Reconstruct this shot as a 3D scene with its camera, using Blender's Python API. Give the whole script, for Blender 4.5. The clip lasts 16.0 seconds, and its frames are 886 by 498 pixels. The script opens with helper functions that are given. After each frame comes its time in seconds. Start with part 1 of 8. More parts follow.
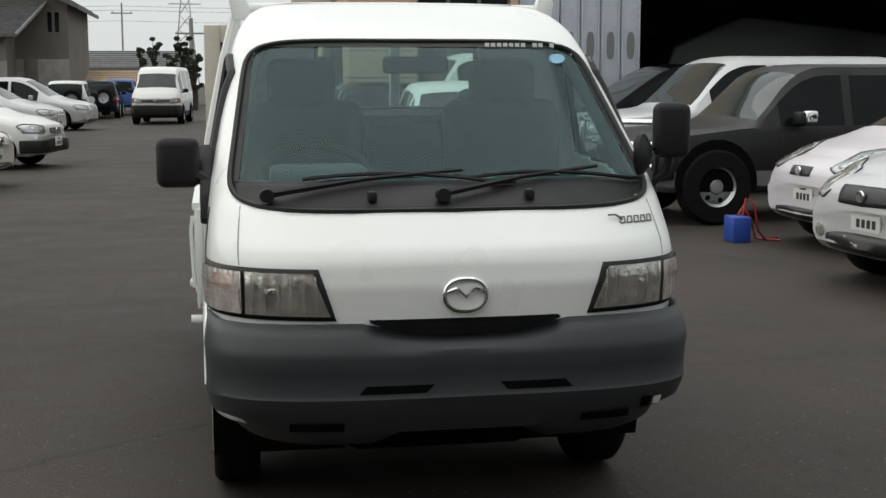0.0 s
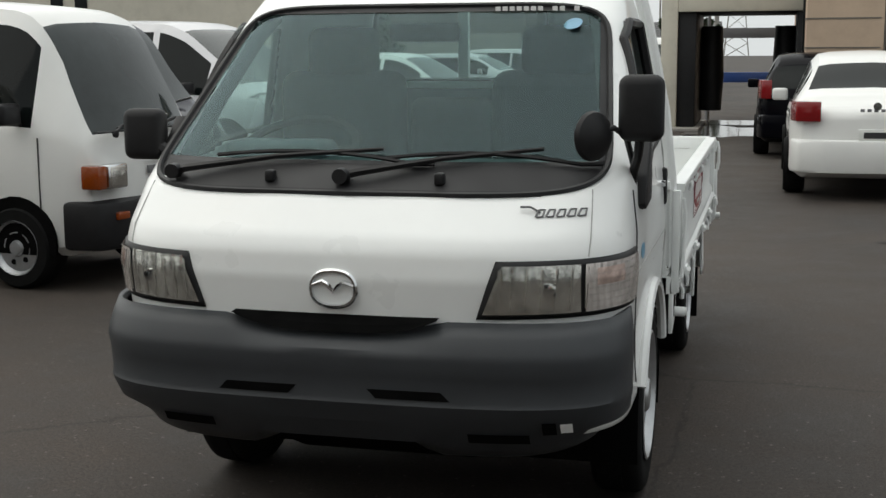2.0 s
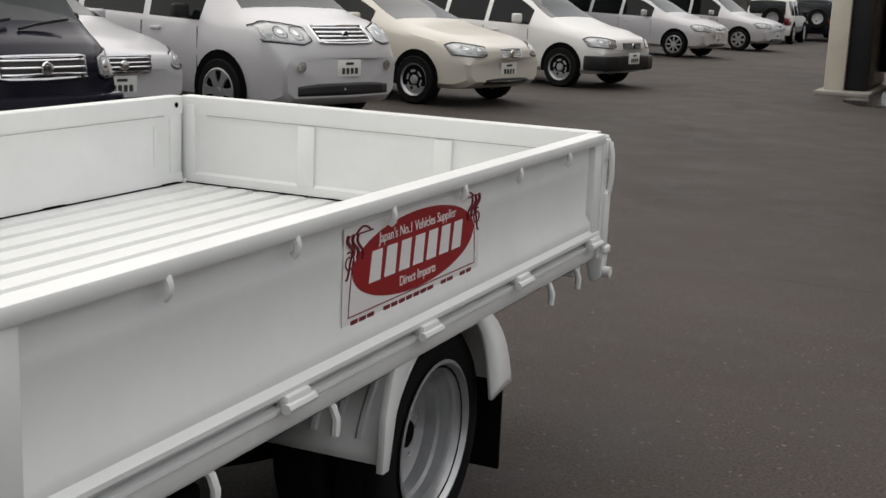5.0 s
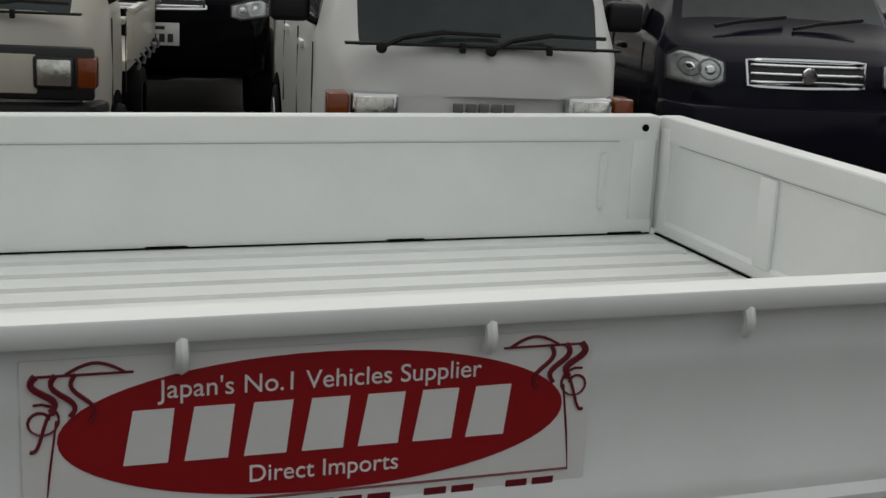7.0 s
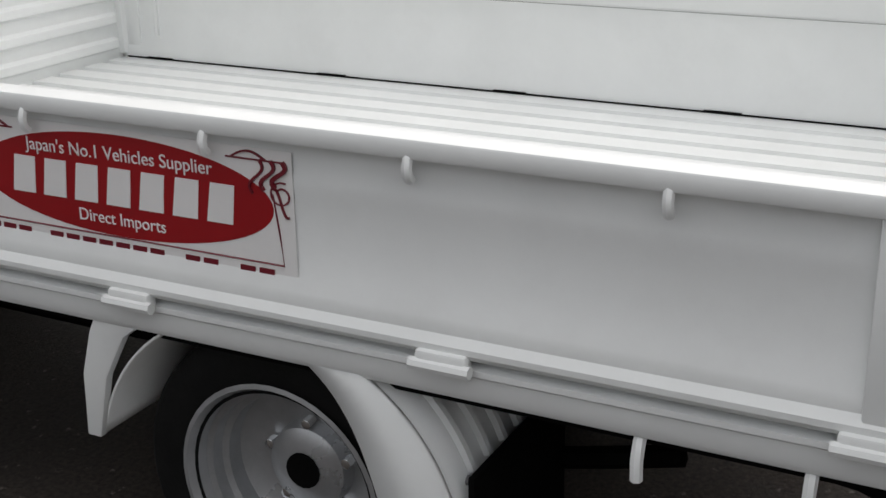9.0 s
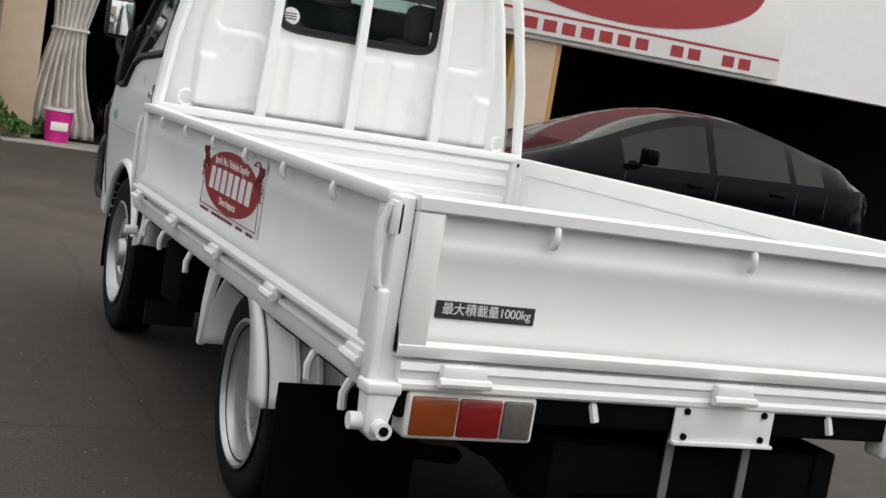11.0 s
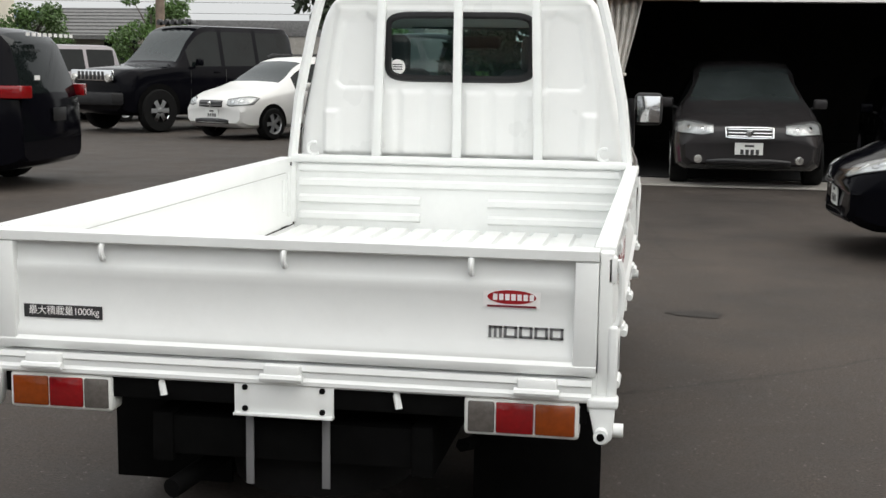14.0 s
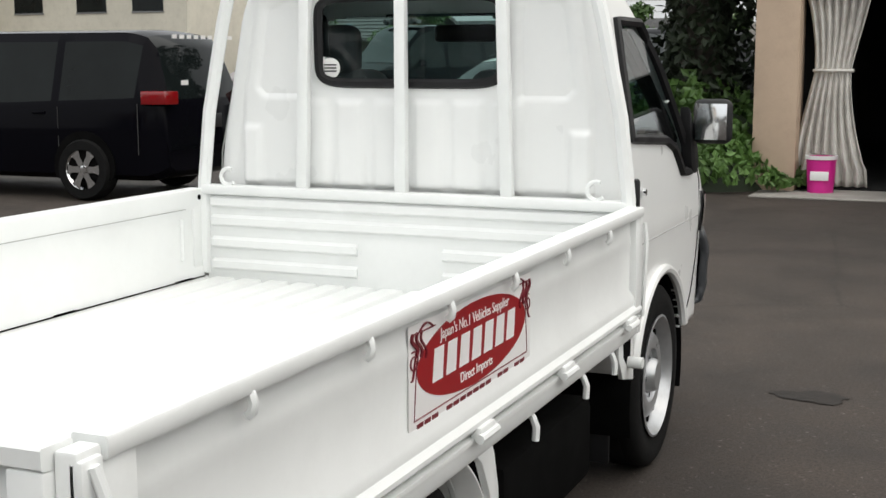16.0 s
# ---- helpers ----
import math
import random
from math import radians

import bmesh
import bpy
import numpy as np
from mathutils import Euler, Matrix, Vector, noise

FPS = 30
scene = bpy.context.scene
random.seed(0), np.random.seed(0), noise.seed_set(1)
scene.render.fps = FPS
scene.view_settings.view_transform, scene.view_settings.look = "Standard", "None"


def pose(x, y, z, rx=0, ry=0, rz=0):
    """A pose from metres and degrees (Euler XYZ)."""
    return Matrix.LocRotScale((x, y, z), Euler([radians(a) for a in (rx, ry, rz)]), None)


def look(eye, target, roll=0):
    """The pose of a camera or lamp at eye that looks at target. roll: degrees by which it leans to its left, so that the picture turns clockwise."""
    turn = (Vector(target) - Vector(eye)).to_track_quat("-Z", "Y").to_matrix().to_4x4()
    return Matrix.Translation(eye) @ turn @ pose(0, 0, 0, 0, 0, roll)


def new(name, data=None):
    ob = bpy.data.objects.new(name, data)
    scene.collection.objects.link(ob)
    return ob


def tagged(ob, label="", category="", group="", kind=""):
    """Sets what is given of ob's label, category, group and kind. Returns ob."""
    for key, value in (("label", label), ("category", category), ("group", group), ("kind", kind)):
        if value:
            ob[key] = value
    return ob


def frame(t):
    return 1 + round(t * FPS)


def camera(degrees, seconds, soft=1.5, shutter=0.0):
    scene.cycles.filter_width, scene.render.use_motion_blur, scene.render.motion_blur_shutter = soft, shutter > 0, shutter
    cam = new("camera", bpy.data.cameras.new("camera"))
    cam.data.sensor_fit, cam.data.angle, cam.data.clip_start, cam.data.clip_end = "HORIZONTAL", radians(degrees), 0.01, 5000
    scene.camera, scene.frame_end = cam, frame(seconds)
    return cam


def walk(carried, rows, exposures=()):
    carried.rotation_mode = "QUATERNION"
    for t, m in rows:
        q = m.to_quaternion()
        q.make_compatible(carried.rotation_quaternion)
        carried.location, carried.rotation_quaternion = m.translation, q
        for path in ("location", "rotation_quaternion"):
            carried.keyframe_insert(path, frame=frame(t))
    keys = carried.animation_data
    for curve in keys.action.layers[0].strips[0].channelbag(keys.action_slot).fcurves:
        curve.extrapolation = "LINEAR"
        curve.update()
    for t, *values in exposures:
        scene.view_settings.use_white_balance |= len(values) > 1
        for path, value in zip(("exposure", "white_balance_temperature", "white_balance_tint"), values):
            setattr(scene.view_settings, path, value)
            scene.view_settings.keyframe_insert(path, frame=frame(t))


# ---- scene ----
from mathutils.bvhtree import BVHTree
cam = camera(38.2, 16.0)
PATH = [
    (0, (-0.744, -3.759, 1.519), (-0.399, -1.807, 1.256), -0.10),
    (0.5, (-0.290, -3.759, 1.512), (-0.096, -1.786, 1.247), 0.57),
    (1, (0.170, -3.663, 1.522), (0.175, -1.682, 1.249), 0.54),
    (1.5, (0.718, -3.497, 1.527), (0.453, -1.535, 1.239), 0.13),
    (2, (1.154, -3.238, 1.505), (0.664, -1.323, 1.201), -0.28),
    (2.5, (1.425, -2.661, 1.422), (0.870, -0.764, 1.116), -1.47),
    (3, (1.714, -2.005, 1.405), (1.092, -0.135, 1.067), -1.39),
    (3.5, (1.894, -1.408, 1.413), (1.243, 0.447, 1.044), -0.68),
    (4, (1.891, -0.803, 1.441), (1.239, 1.045, 1.042), 2.51),
    (6.5, (2.374, 2.095, 1.469), (0.838, 3.312, 1.070), 2.07),
    (7, (2.279, 2.629, 1.450), (0.448, 3.282, 0.980), 2.80),
    (7.5, (2.325, 3.016, 1.467), (0.391, 3.163, 0.979), 0.37),
    (8, (2.352, 3.455, 1.479), (0.446, 3.155, 0.952), -2.00),
    (8.5, (2.282, 3.962, 1.457), (0.502, 3.244, 0.892), -2.55),
    (9, (2.442, 4.471, 1.495), (0.772, 3.603, 0.819), -0.94),
    (9.5, (2.144, 5.120, 1.520), (0.810, 3.907, 0.656), -3.87),
    (10, (2.135, 5.752, 1.106), (0.896, 4.253, 0.640), 6.89),
    (12.5, (0.544, 7.392, 1.387), (0.264, 5.424, 1.165), 0.94),
    (13, (0.060, 7.538, 1.405), (-0.016, 5.554, 1.162), 0.91),
    (13.5, (-0.450, 7.684, 1.447), (-0.313, 5.707, 1.181), 0.74),
    (14, (-0.955, 7.550, 1.467), (-0.622, 5.599, 1.179), 0.75),
    (14.5, (-1.375, 7.365, 1.459), (-0.928, 5.435, 1.186), 2.05),
    (15, (-1.614, 6.753, 1.446), (-1.006, 4.868, 1.170), 1.40),
    (15.5, (-1.780, 6.128, 1.457), (-1.065, 4.282, 1.172), 0.57),
    (16, (-1.830, 5.578, 1.472), (-1.059, 3.756, 1.180), -0.09),
]
walk(cam, [(t, look(eye, target, roll)) for t, eye, target, roll in PATH],
     [(0.0, -0.1, 6600, 6), (2.0, -0.05, 6600, 6), (3.0, 0.1, 6850, 10), (3.5, 0.2, 7050, 14), (4.2, 0.1, 6950, 14), (6.3, -0.4, 6650, 8), (6.5, -0.45, 6650, 8), (7.0, -0.75, 6700, 7), (8.0, -0.25, 6700, 9), (9.0, -0.15, 6600, 12),
      (10.0, 0.1, 6700, 12), (12.3, 0.4, 6600, 9), (14.0, 0.4, 6650, 9), (15.0, 0.3, 6650, 9), (16.0, 0.3, 6650, 9)])

# ---- sky, sun, exposure ----
world = bpy.data.worlds.new("overcast_sky")
scene.world = world
world.use_nodes = True
wn, wl = world.node_tree.nodes, world.node_tree.links
wn.clear()
w_out = wn.new("ShaderNodeOutputWorld")
w_bg = wn.new("ShaderNodeBackground")
w_sky = wn.new("ShaderNodeTexSky")
w_sky.sky_type = "NISHITA"
w_sky.sun_disc = False
w_sky.sun_elevation = radians(58)
w_sky.sun_rotation = radians(277)
w_sky.air_density, w_sky.dust_density, w_sky.ozone_density = 1.0, 6.0, 0.6
w_mix = wn.new("ShaderNodeMix")
w_mix.data_type = "RGBA"
w_mix.inputs[0].default_value = 0.86
w_mix.inputs[7].default_value = (9.6, 9.9, 10.2, 1)
wl.new(w_sky.outputs[0], w_mix.inputs[6])
wl.new(w_mix.outputs[2], w_bg.inputs[0])
# an overcast sky is brighter overhead than at the horizon
w_co, w_sep, w_up = wn.new("ShaderNodeTexCoord"), wn.new("ShaderNodeSeparateXYZ"), wn.new("ShaderNodeMapRange")
wl.new(w_co.outputs["Generated"], w_sep.inputs[0])
wl.new(w_sep.outputs["Z"], w_up.inputs[0])
w_up.inputs[1].default_value, w_up.inputs[2].default_value = 0.0, 1.0
w_up.inputs[3].default_value, w_up.inputs[4].default_value = 0.064, 0.112
# and towards the side where the cloud is thinnest
w_side, w_sum = wn.new("ShaderNodeMapRange"), wn.new("ShaderNodeMath")
wl.new(w_sep.outputs["Y"], w_side.inputs[0])
w_side.inputs[1].default_value, w_side.inputs[2].default_value = -0.4, 1.0
w_side.inputs[3].default_value, w_side.inputs[4].default_value = 0.0, 0.026
wl.new(w_up.outputs[0], w_sum.inputs[0])
wl.new(w_side.outputs[0], w_sum.inputs[1])
wl.new(w_sum.outputs[0], w_bg.inputs[1])
wl.new(w_bg.outputs[0], w_out.inputs[0])
sun_data = bpy.data.lights.new("sun", "SUN")
sun_data.energy, sun_data.angle, sun_data.color = 1.6, radians(115), (1.0, 0.97, 0.92)
sun = new("sun", sun_data)
sun.matrix_world = look((0, 0, 20), (12.0, -1.5, 0.0))
scene.view_settings.exposure = 0.0

# ---- materials ----
def mat(name, color, rough=0.5, metal=0.0, spec=0.5, noise_amt=0.0, noise_scale=8.0, bump=0.0, bump_scale=60.0, coat=0.0, dirt=0.0, dirt_color=(0.12, 0.10, 0.08), rnd=0.0, rough_var=0.0, emit=None, emit_s=0.0):
    m = bpy.data.materials.new(name)
    m.use_nodes = True
    n, l = m.node_tree.nodes, m.node_tree.links
    b = n["Principled BSDF"]
    b.inputs["Roughness"].default_value = rough
    b.inputs["Metallic"].default_value = metal
    b.inputs["Specular IOR Level"].default_value = spec
    b.inputs["Coat Weight"].default_value = coat
    b.inputs["Coat Roughness"].default_value = 0.06
    b.inputs["Base Color"].default_value = (*color, 1)
    if emit:
        b.inputs["Emission Color"].default_value = (*emit, 1)
        b.inputs["Emission Strength"].default_value = emit_s
    geo = n.new("ShaderNodeTexCoord")
    src = None
    if noise_amt or rnd:
        hsv = n.new("ShaderNodeHueSaturation")
        hsv.inputs["Color"].default_value = (*color, 1)
        val = None
        if noise_amt:
            t1 = n.new("ShaderNodeTexNoise")
            t1.inputs["Scale"].default_value = noise_scale
            t1.inputs["Detail"].default_value = 8
            t1.inputs["Roughness"].default_value = 0.65
            l.new(geo.outputs["Object"], t1.inputs["Vector"])
            mr = n.new("ShaderNodeMapRange")
            mr.inputs[1].default_value, mr.inputs[2].default_value = 0.3, 0.7
            mr.inputs[3].default_value, mr.inputs[4].default_value = 1 - noise_amt, 1 + noise_amt
            l.new(t1.outputs[0], mr.inputs[0])
            val = mr.outputs[0]
        if rnd:
            oi = n.new("ShaderNodeObjectInfo")
            mr2 = n.new("ShaderNodeMapRange")
            mr2.inputs[3].default_value, mr2.inputs[4].default_value = 1 - rnd, 1 + rnd
            l.new(oi.outputs["Random"], mr2.inputs[0])
            if val:
                mu = n.new("ShaderNodeMath")
                mu.operation = "MULTIPLY"
                l.new(val, mu.inputs[0])
                l.new(mr2.outputs[0], mu.inputs[1])
                val = mu.outputs[0]
            else:
                val = mr2.outputs[0]
        l.new(val, hsv.inputs["Value"])
        src = hsv.outputs[0]
    if dirt:
        t2 = n.new("ShaderNodeTexNoise")
        t2.inputs["Scale"].default_value = 3.1
        t2.inputs["Detail"].default_value = 12
        t2.inputs["Roughness"].default_value = 0.72
        l.new(geo.outputs["Object"], t2.inputs["Vector"])
        mr = n.new("ShaderNodeMapRange")
        mr.inputs[1].default_value, mr.inputs[2].default_value = 0.48, 0.78
        mr.inputs[3].default_value, mr.inputs[4].default_value = 0.0, dirt
        l.new(t2.outputs[0], mr.inputs[0])
        mx = n.new("ShaderNodeMix")
        mx.data_type = "RGBA"
        mx.inputs[6].default_value = (*color, 1)
        mx.inputs[7].default_value = (*dirt_color, 1)
        if src:
            l.new(src, mx.inputs[6])
        l.new(mr.outputs[0], mx.inputs[0])
        src = mx.outputs[2]
    if src:
        l.new(src, b.inputs["Base Color"])
    if rough_var:
        t4 = n.new("ShaderNodeTexNoise")
        t4.inputs["Scale"].default_value = 5.0
        t4.inputs["Detail"].default_value = 10
        l.new(geo.outputs["Object"], t4.inputs["Vector"])
        mr = n.new("ShaderNodeMapRange")
        mr.inputs[1].default_value, mr.inputs[2].default_value = 0.3, 0.7
        mr.inputs[3].default_value, mr.inputs[4].default_value = max(0.02, rough - rough_var), min(1, rough + rough_var)
        l.new(t4.outputs[0], mr.inputs[0])
        l.new(mr.outputs[0], b.inputs["Roughness"])
    if bump:
        t3 = n.new("ShaderNodeTexNoise")
        t3.inputs["Scale"].default_value = bump_scale
        t3.inputs["Detail"].default_value = 6
        l.new(geo.outputs["Object"], t3.inputs["Vector"])
        bp = n.new("ShaderNodeBump")
        bp.inputs["Strength"].default_value = bump
        bp.inputs["Distance"].default_value = 0.01
        l.new(t3.outputs[0], bp.inputs["Height"])
        l.new(bp.outputs[0], b.inputs["Normal"])
    return m


def glass(name, tint, gloss=0.5, rough=0.02, least=0.028, sheen=(1, 1, 1)):
    m = bpy.data.materials.new(name)
    m.use_nodes = True
    n, l = m.node_tree.nodes, m.node_tree.links
    n.clear()
    o = n.new("ShaderNodeOutputMaterial")
    mx = n.new("ShaderNodeMixShader")
    tr = n.new("ShaderNodeBsdfTransparent")
    tr.inputs[0].default_value = (*tint, 1)
    gl = n.new("ShaderNodeBsdfGlossy")
    gl.inputs["Roughness"].default_value = rough
    gl.inputs["Color"].default_value = (*sheen, 1)
    fr = n.new("ShaderNodeLayerWeight")
    fr.inputs[0].default_value = 0.5
    pw = n.new("ShaderNodeMath")
    pw.operation = "POWER"
    pw.inputs[1].default_value = 4.0
    l.new(fr.outputs["Facing"], pw.inputs[0])
    mr = n.new("ShaderNodeMapRange")
    mr.inputs[3].default_value, mr.inputs[4].default_value = least, gloss + 0.5
    l.new(pw.outputs[0], mr.inputs[0])
    l.new(mr.outputs[0], mx.inputs[0])
    l.new(tr.outputs[0], mx.inputs[1])
    l.new(gl.outputs[0], mx.inputs[2])
    l.new(mx.outputs[0], o.inputs[0])
    return m


def asphalt_mat():
    m = bpy.data.materials.new("asphalt")
    m.use_nodes = True
    n, l = m.node_tree.nodes, m.node_tree.links
    b = n["Principled BSDF"]
    co = n.new("ShaderNodeTexCoord")
    def nz(scale, detail, rough=0.6):
        t = n.new("ShaderNodeTexNoise")
        t.inputs["Scale"].default_value, t.inputs["Detail"].default_value, t.inputs["Roughness"].default_value = scale, detail, rough
        l.new(co.outputs["Object"], t.inputs["Vector"])
        return t
    def rng(src, a, c, lo, hi):
        r = n.new("ShaderNodeMapRange")
        for i, v in zip((1, 2, 3, 4), (a, c, lo, hi)):
            r.inputs[i].default_value = v
        l.new(src, r.inputs[0])
        return r.outputs[0]
    def mul(a, c, op="MULTIPLY"):
        q = n.new("ShaderNodeMath")
        q.operation = op
        l.new(a, q.inputs[0])
        l.new(c, q.inputs[1])
        return q.outputs[0]
    big, mid, fine = nz(0.22, 6), nz(1.7, 9, 0.7), nz(80, 5, 0.75)
    base = n.new("ShaderNodeMix")
    base.data_type = "RGBA"
    base.inputs[6].default_value = (0.0270, 0.0220, 0.0186, 1)
    base.inputs[7].default_value = (0.054, 0.0424, 0.0348, 1)
    l.new(rng(big.outputs[0], 0.35, 0.68, 0, 1), base.inputs[0])
    v = mul(rng(mid.outputs[0], 0.3, 0.72, 0.62, 1.38), rng(fine.outputs[0], 0.32, 0.68, 0.30, 1.75))
    # pale aggregate specks
    vo = n.new("ShaderNodeTexVoronoi")
    vo.inputs["Scale"].default_value = 19
    l.new(co.outputs["Object"], vo.inputs["Vector"])
    spk = n.new("ShaderNodeMath")
    spk.operation = "LESS_THAN"
    spk.inputs[1].default_value = 0.17
    l.new(vo.outputs["Distance"], spk.inputs[0])
    # cracks
    vc = n.new("ShaderNodeTexVoronoi")
    vc.feature = "DISTANCE_TO_EDGE"
    vc.inputs["Scale"].default_value = 0.33
    warp = nz(0.9, 8, 0.7)
    wv = n.new("ShaderNodeMix")
    wv.data_type = "VECTOR"
    wv.inputs[0].default_value = 0.28
    l.new(co.outputs["Object"], wv.inputs[4])
    l.new(warp.outputs[1], wv.inputs[5])
    l.new(wv.outputs[1], vc.inputs["Vector"])
    crack = rng(vc.outputs["Distance"], 0.0, 0.004, 0.55, 1.0)
    v2 = mul(v, crack)
    hs = n.new("ShaderNodeHueSaturation")
    l.new(base.outputs[2], hs.inputs["Color"])
    l.new(v2, hs.inputs["Value"])
    sp = n.new("ShaderNodeMix")
    sp.data_type = "RGBA"
    sp.inputs[7].default_value = (0.22, 0.20, 0.18, 1)
    l.new(mul(spk.outputs[0], rng(fine.outputs[0], 0.5, 0.62, 0, 0.8)), sp.inputs[0])
    l.new(hs.outputs[0], sp.inputs[6])
    l.new(sp.outputs[2], b.inputs["Base Color"])
    l.new(rng(mid.outputs[0], 0.3, 0.7, 0.62, 0.9), b.inputs["Roughness"])
    b.inputs["Specular IOR Level"].default_value = 0.35
    bp = n.new("ShaderNodeBump")
    bp.inputs["Strength"].default_value, bp.inputs["Distance"].default_value = 0.6, 0.006
    l.new(mul(fine.outputs[0], crack), bp.inputs["Height"])
    l.new(bp.outputs[0], b.inputs["Normal"])
    return m


M_WHITE = mat("white_paint", (0.79, 0.80, 0.79), 0.32, coat=0.5, noise_amt=0.025, noise_scale=2.5, rough_var=0.06)
M_BED = mat("white_bed_paint", (0.77, 0.785, 0.775), 0.42, coat=0.2, noise_amt=0.03, noise_scale=4, dirt=0.10, dirt_color=(0.38, 0.37, 0.34), rough_var=0.08, bump=0.35, bump_scale=2.2)
M_BUMPER = mat("grey_bumper_plastic", (0.027, 0.030, 0.034), 0.50, noise_amt=0.14, noise_scale=3, bump=0.10, bump_scale=400, rough_var=0.08)
M_BLACK = mat("black_plastic", (0.010, 0.010, 0.011), 0.5, spec=0.3, noise_amt=0.2, noise_scale=20, rough_var=0.1)
M_DARK = mat("underbody_black", (0.005, 0.005, 0.005), 0.95, spec=0.02, noise_amt=0.3, noise_scale=9)
M_RUBBER = mat("tyre_rubber", (0.007, 0.007, 0.007), 0.8, spec=0.12, noise_amt=0.25, noise_scale=14, bump=0.15, bump_scale=90)
M_STEEL = mat("painted_steel_wheel", (0.46, 0.47, 0.48), 0.35, metal=0.7, noise_amt=0.12, noise_scale=12, dirt=0.3, rough_var=0.1)
M_CHROME = mat("chrome", (0.75, 0.76, 0.77), 0.10, metal=1.0, rough_var=0.04)
M_SEAT = mat("dark_seat_cloth", (0.026, 0.032, 0.035), 0.9, noise_amt=0.2, noise_scale=12)
M_DASH = mat("grey_dash_plastic", (0.075, 0.088, 0.095), 0.6, noise_amt=0.1)
M_GLASS = glass("window_glass", (0.74, 0.82, 0.80), 0.35)
M_WS = glass("windscreen_glass", (0.52, 0.68, 0.66), 0.10, least=0.036, sheen=(0.74, 0.96, 1.0))
M_GLASSD = glass("side_window_glass", (0.66, 0.74, 0.72), 0.35)
M_LENS = glass("clear_lamp_lens", (0.93, 0.94, 0.94), 0.3)
M_REFL = mat("lamp_reflector", (0.66, 0.65, 0.61), 0.20, metal=0.85, noise_amt=0.35, noise_scale=14, bump=0.9, bump_scale=9)
M_LAMP = mat("clear_headlamp", (0.50, 0.51, 0.51), 0.16, metal=0.35, coat=0.8, noise_amt=0.35, noise_scale=9, bump=0.6, bump_scale=12)
def fluted(m, scale, strength):
    """Adds fine upright flutes to a lamp material."""
    n, l = m.node_tree.nodes, m.node_tree.links
    wv, co, bp = n.new("ShaderNodeTexWave"), n.new("ShaderNodeTexCoord"), n.new("ShaderNodeBump")
    wv.bands_direction = "X"
    wv.inputs["Scale"].default_value, wv.inputs["Distortion"].default_value = scale, 1.5
    l.new(co.outputs["Object"], wv.inputs["Vector"])
    l.new(wv.outputs["Fac"], bp.inputs["Height"])
    bp.inputs["Strength"].default_value, bp.inputs["Distance"].default_value = strength, 0.01
    old = [k for k in n if k.type == "BUMP" and k != bp]
    if old:
        l.new(old[0].outputs[0], bp.inputs["Normal"])
    l.new(bp.outputs[0], n["Principled BSDF"].inputs["Normal"])


fluted(M_REFL, 9.0, 0.22)
M_AMBER = mat("amber_lens", (0.22, 0.040, 0.003), 0.18, coat=0.6, noise_amt=0.15, noise_scale=60)
M_AMBERP = mat("pale_amber_lens", (0.60, 0.46, 0.41), 0.18, metal=0.4, coat=0.6, noise_amt=0.3, noise_scale=40, bump=0.5, bump_scale=16)
M_RED = mat("red_lens", (0.20, 0.003, 0.005), 0.18, coat=0.6, noise_amt=0.15, noise_scale=60)
M_CLEARL = mat("smoked_clear_lens", (0.10, 0.09, 0.082), 0.2, coat=0.5, noise_amt=0.2, noise_scale=60)
M_PINK = mat("turn_lens", (0.66, 0.61, 0.58), 0.16, metal=0.4, coat=0.7, bump=0.5, bump_scale=16, noise_amt=0.3, noise_scale=14)
fluted(M_PINK, 20.0, 0.30)
M_STICK_R = mat("red_vinyl", (0.30, 0.004, 0.008), 0.35, coat=0.2, noise_amt=0.05)
M_STICK_W = mat("white_vinyl", (0.78, 0.77, 0.76), 0.4, noise_amt=0.03)
M_STICK_M = mat("maroon_print", (0.15, 0.006, 0.015), 0.4)
M_INK = mat("black_print", (0.03, 0.03, 0.032), 0.4)
M_BLUE = mat("blue_vinyl", (0.16, 0.34, 0.48), 0.4, noise_amt=0.1, noise_scale=30)
M_ASPH = asphalt_mat()
M_CONC = mat("concrete", (0.30, 0.285, 0.26), 0.85, noise_amt=0.2, noise_scale=2.0, dirt=0.4, bump=0.2, bump_scale=40)
M_BEIGE = mat("beige_panel", (0.50, 0.38, 0.28), 0.8, noise_amt=0.08, noise_scale=1.5, dirt=0.25, dirt_color=(0.25, 0.18, 0.13), bump=0.15, bump_scale=50)
M_CREAM = mat("cream_wall", (0.55, 0.52, 0.44), 0.85, noise_amt=0.08, noise_scale=1.0, dirt=0.2)
M_BROWNW = mat("brown_siding", (0.16, 0.145, 0.125), 0.85, noise_amt=0.15, noise_scale=1.0)
M_ROOF = mat("grey_roof_tile", (0.13, 0.13, 0.13), 0.75, noise_amt=0.3, noise_scale=6, rnd=0.15)
M_ROOFB = mat("blue_roof_tile", (0.06, 0.10, 0.17), 0.6, noise_amt=0.25, noise_scale=6)
M_CORR = mat("pale_steel_door", (0.45, 0.48, 0.53), 0.5, metal=0.2, noise_amt=0.1, noise_scale=2, dirt=0.25)
# Near-black for inside surfaces, with the indoor shade put into the colour.
M_INDOOR_SHADE = mat("indoor_shade_black", (0.012, 0.012, 0.012), 0.9, noise_amt=0.3, noise_scale=1)
M_CLOTH = mat("white_curtain", (0.60, 0.58, 0.54), 0.85, noise_amt=0.15, noise_scale=3, dirt=0.5, dirt_color=(0.25, 0.21, 0.17))
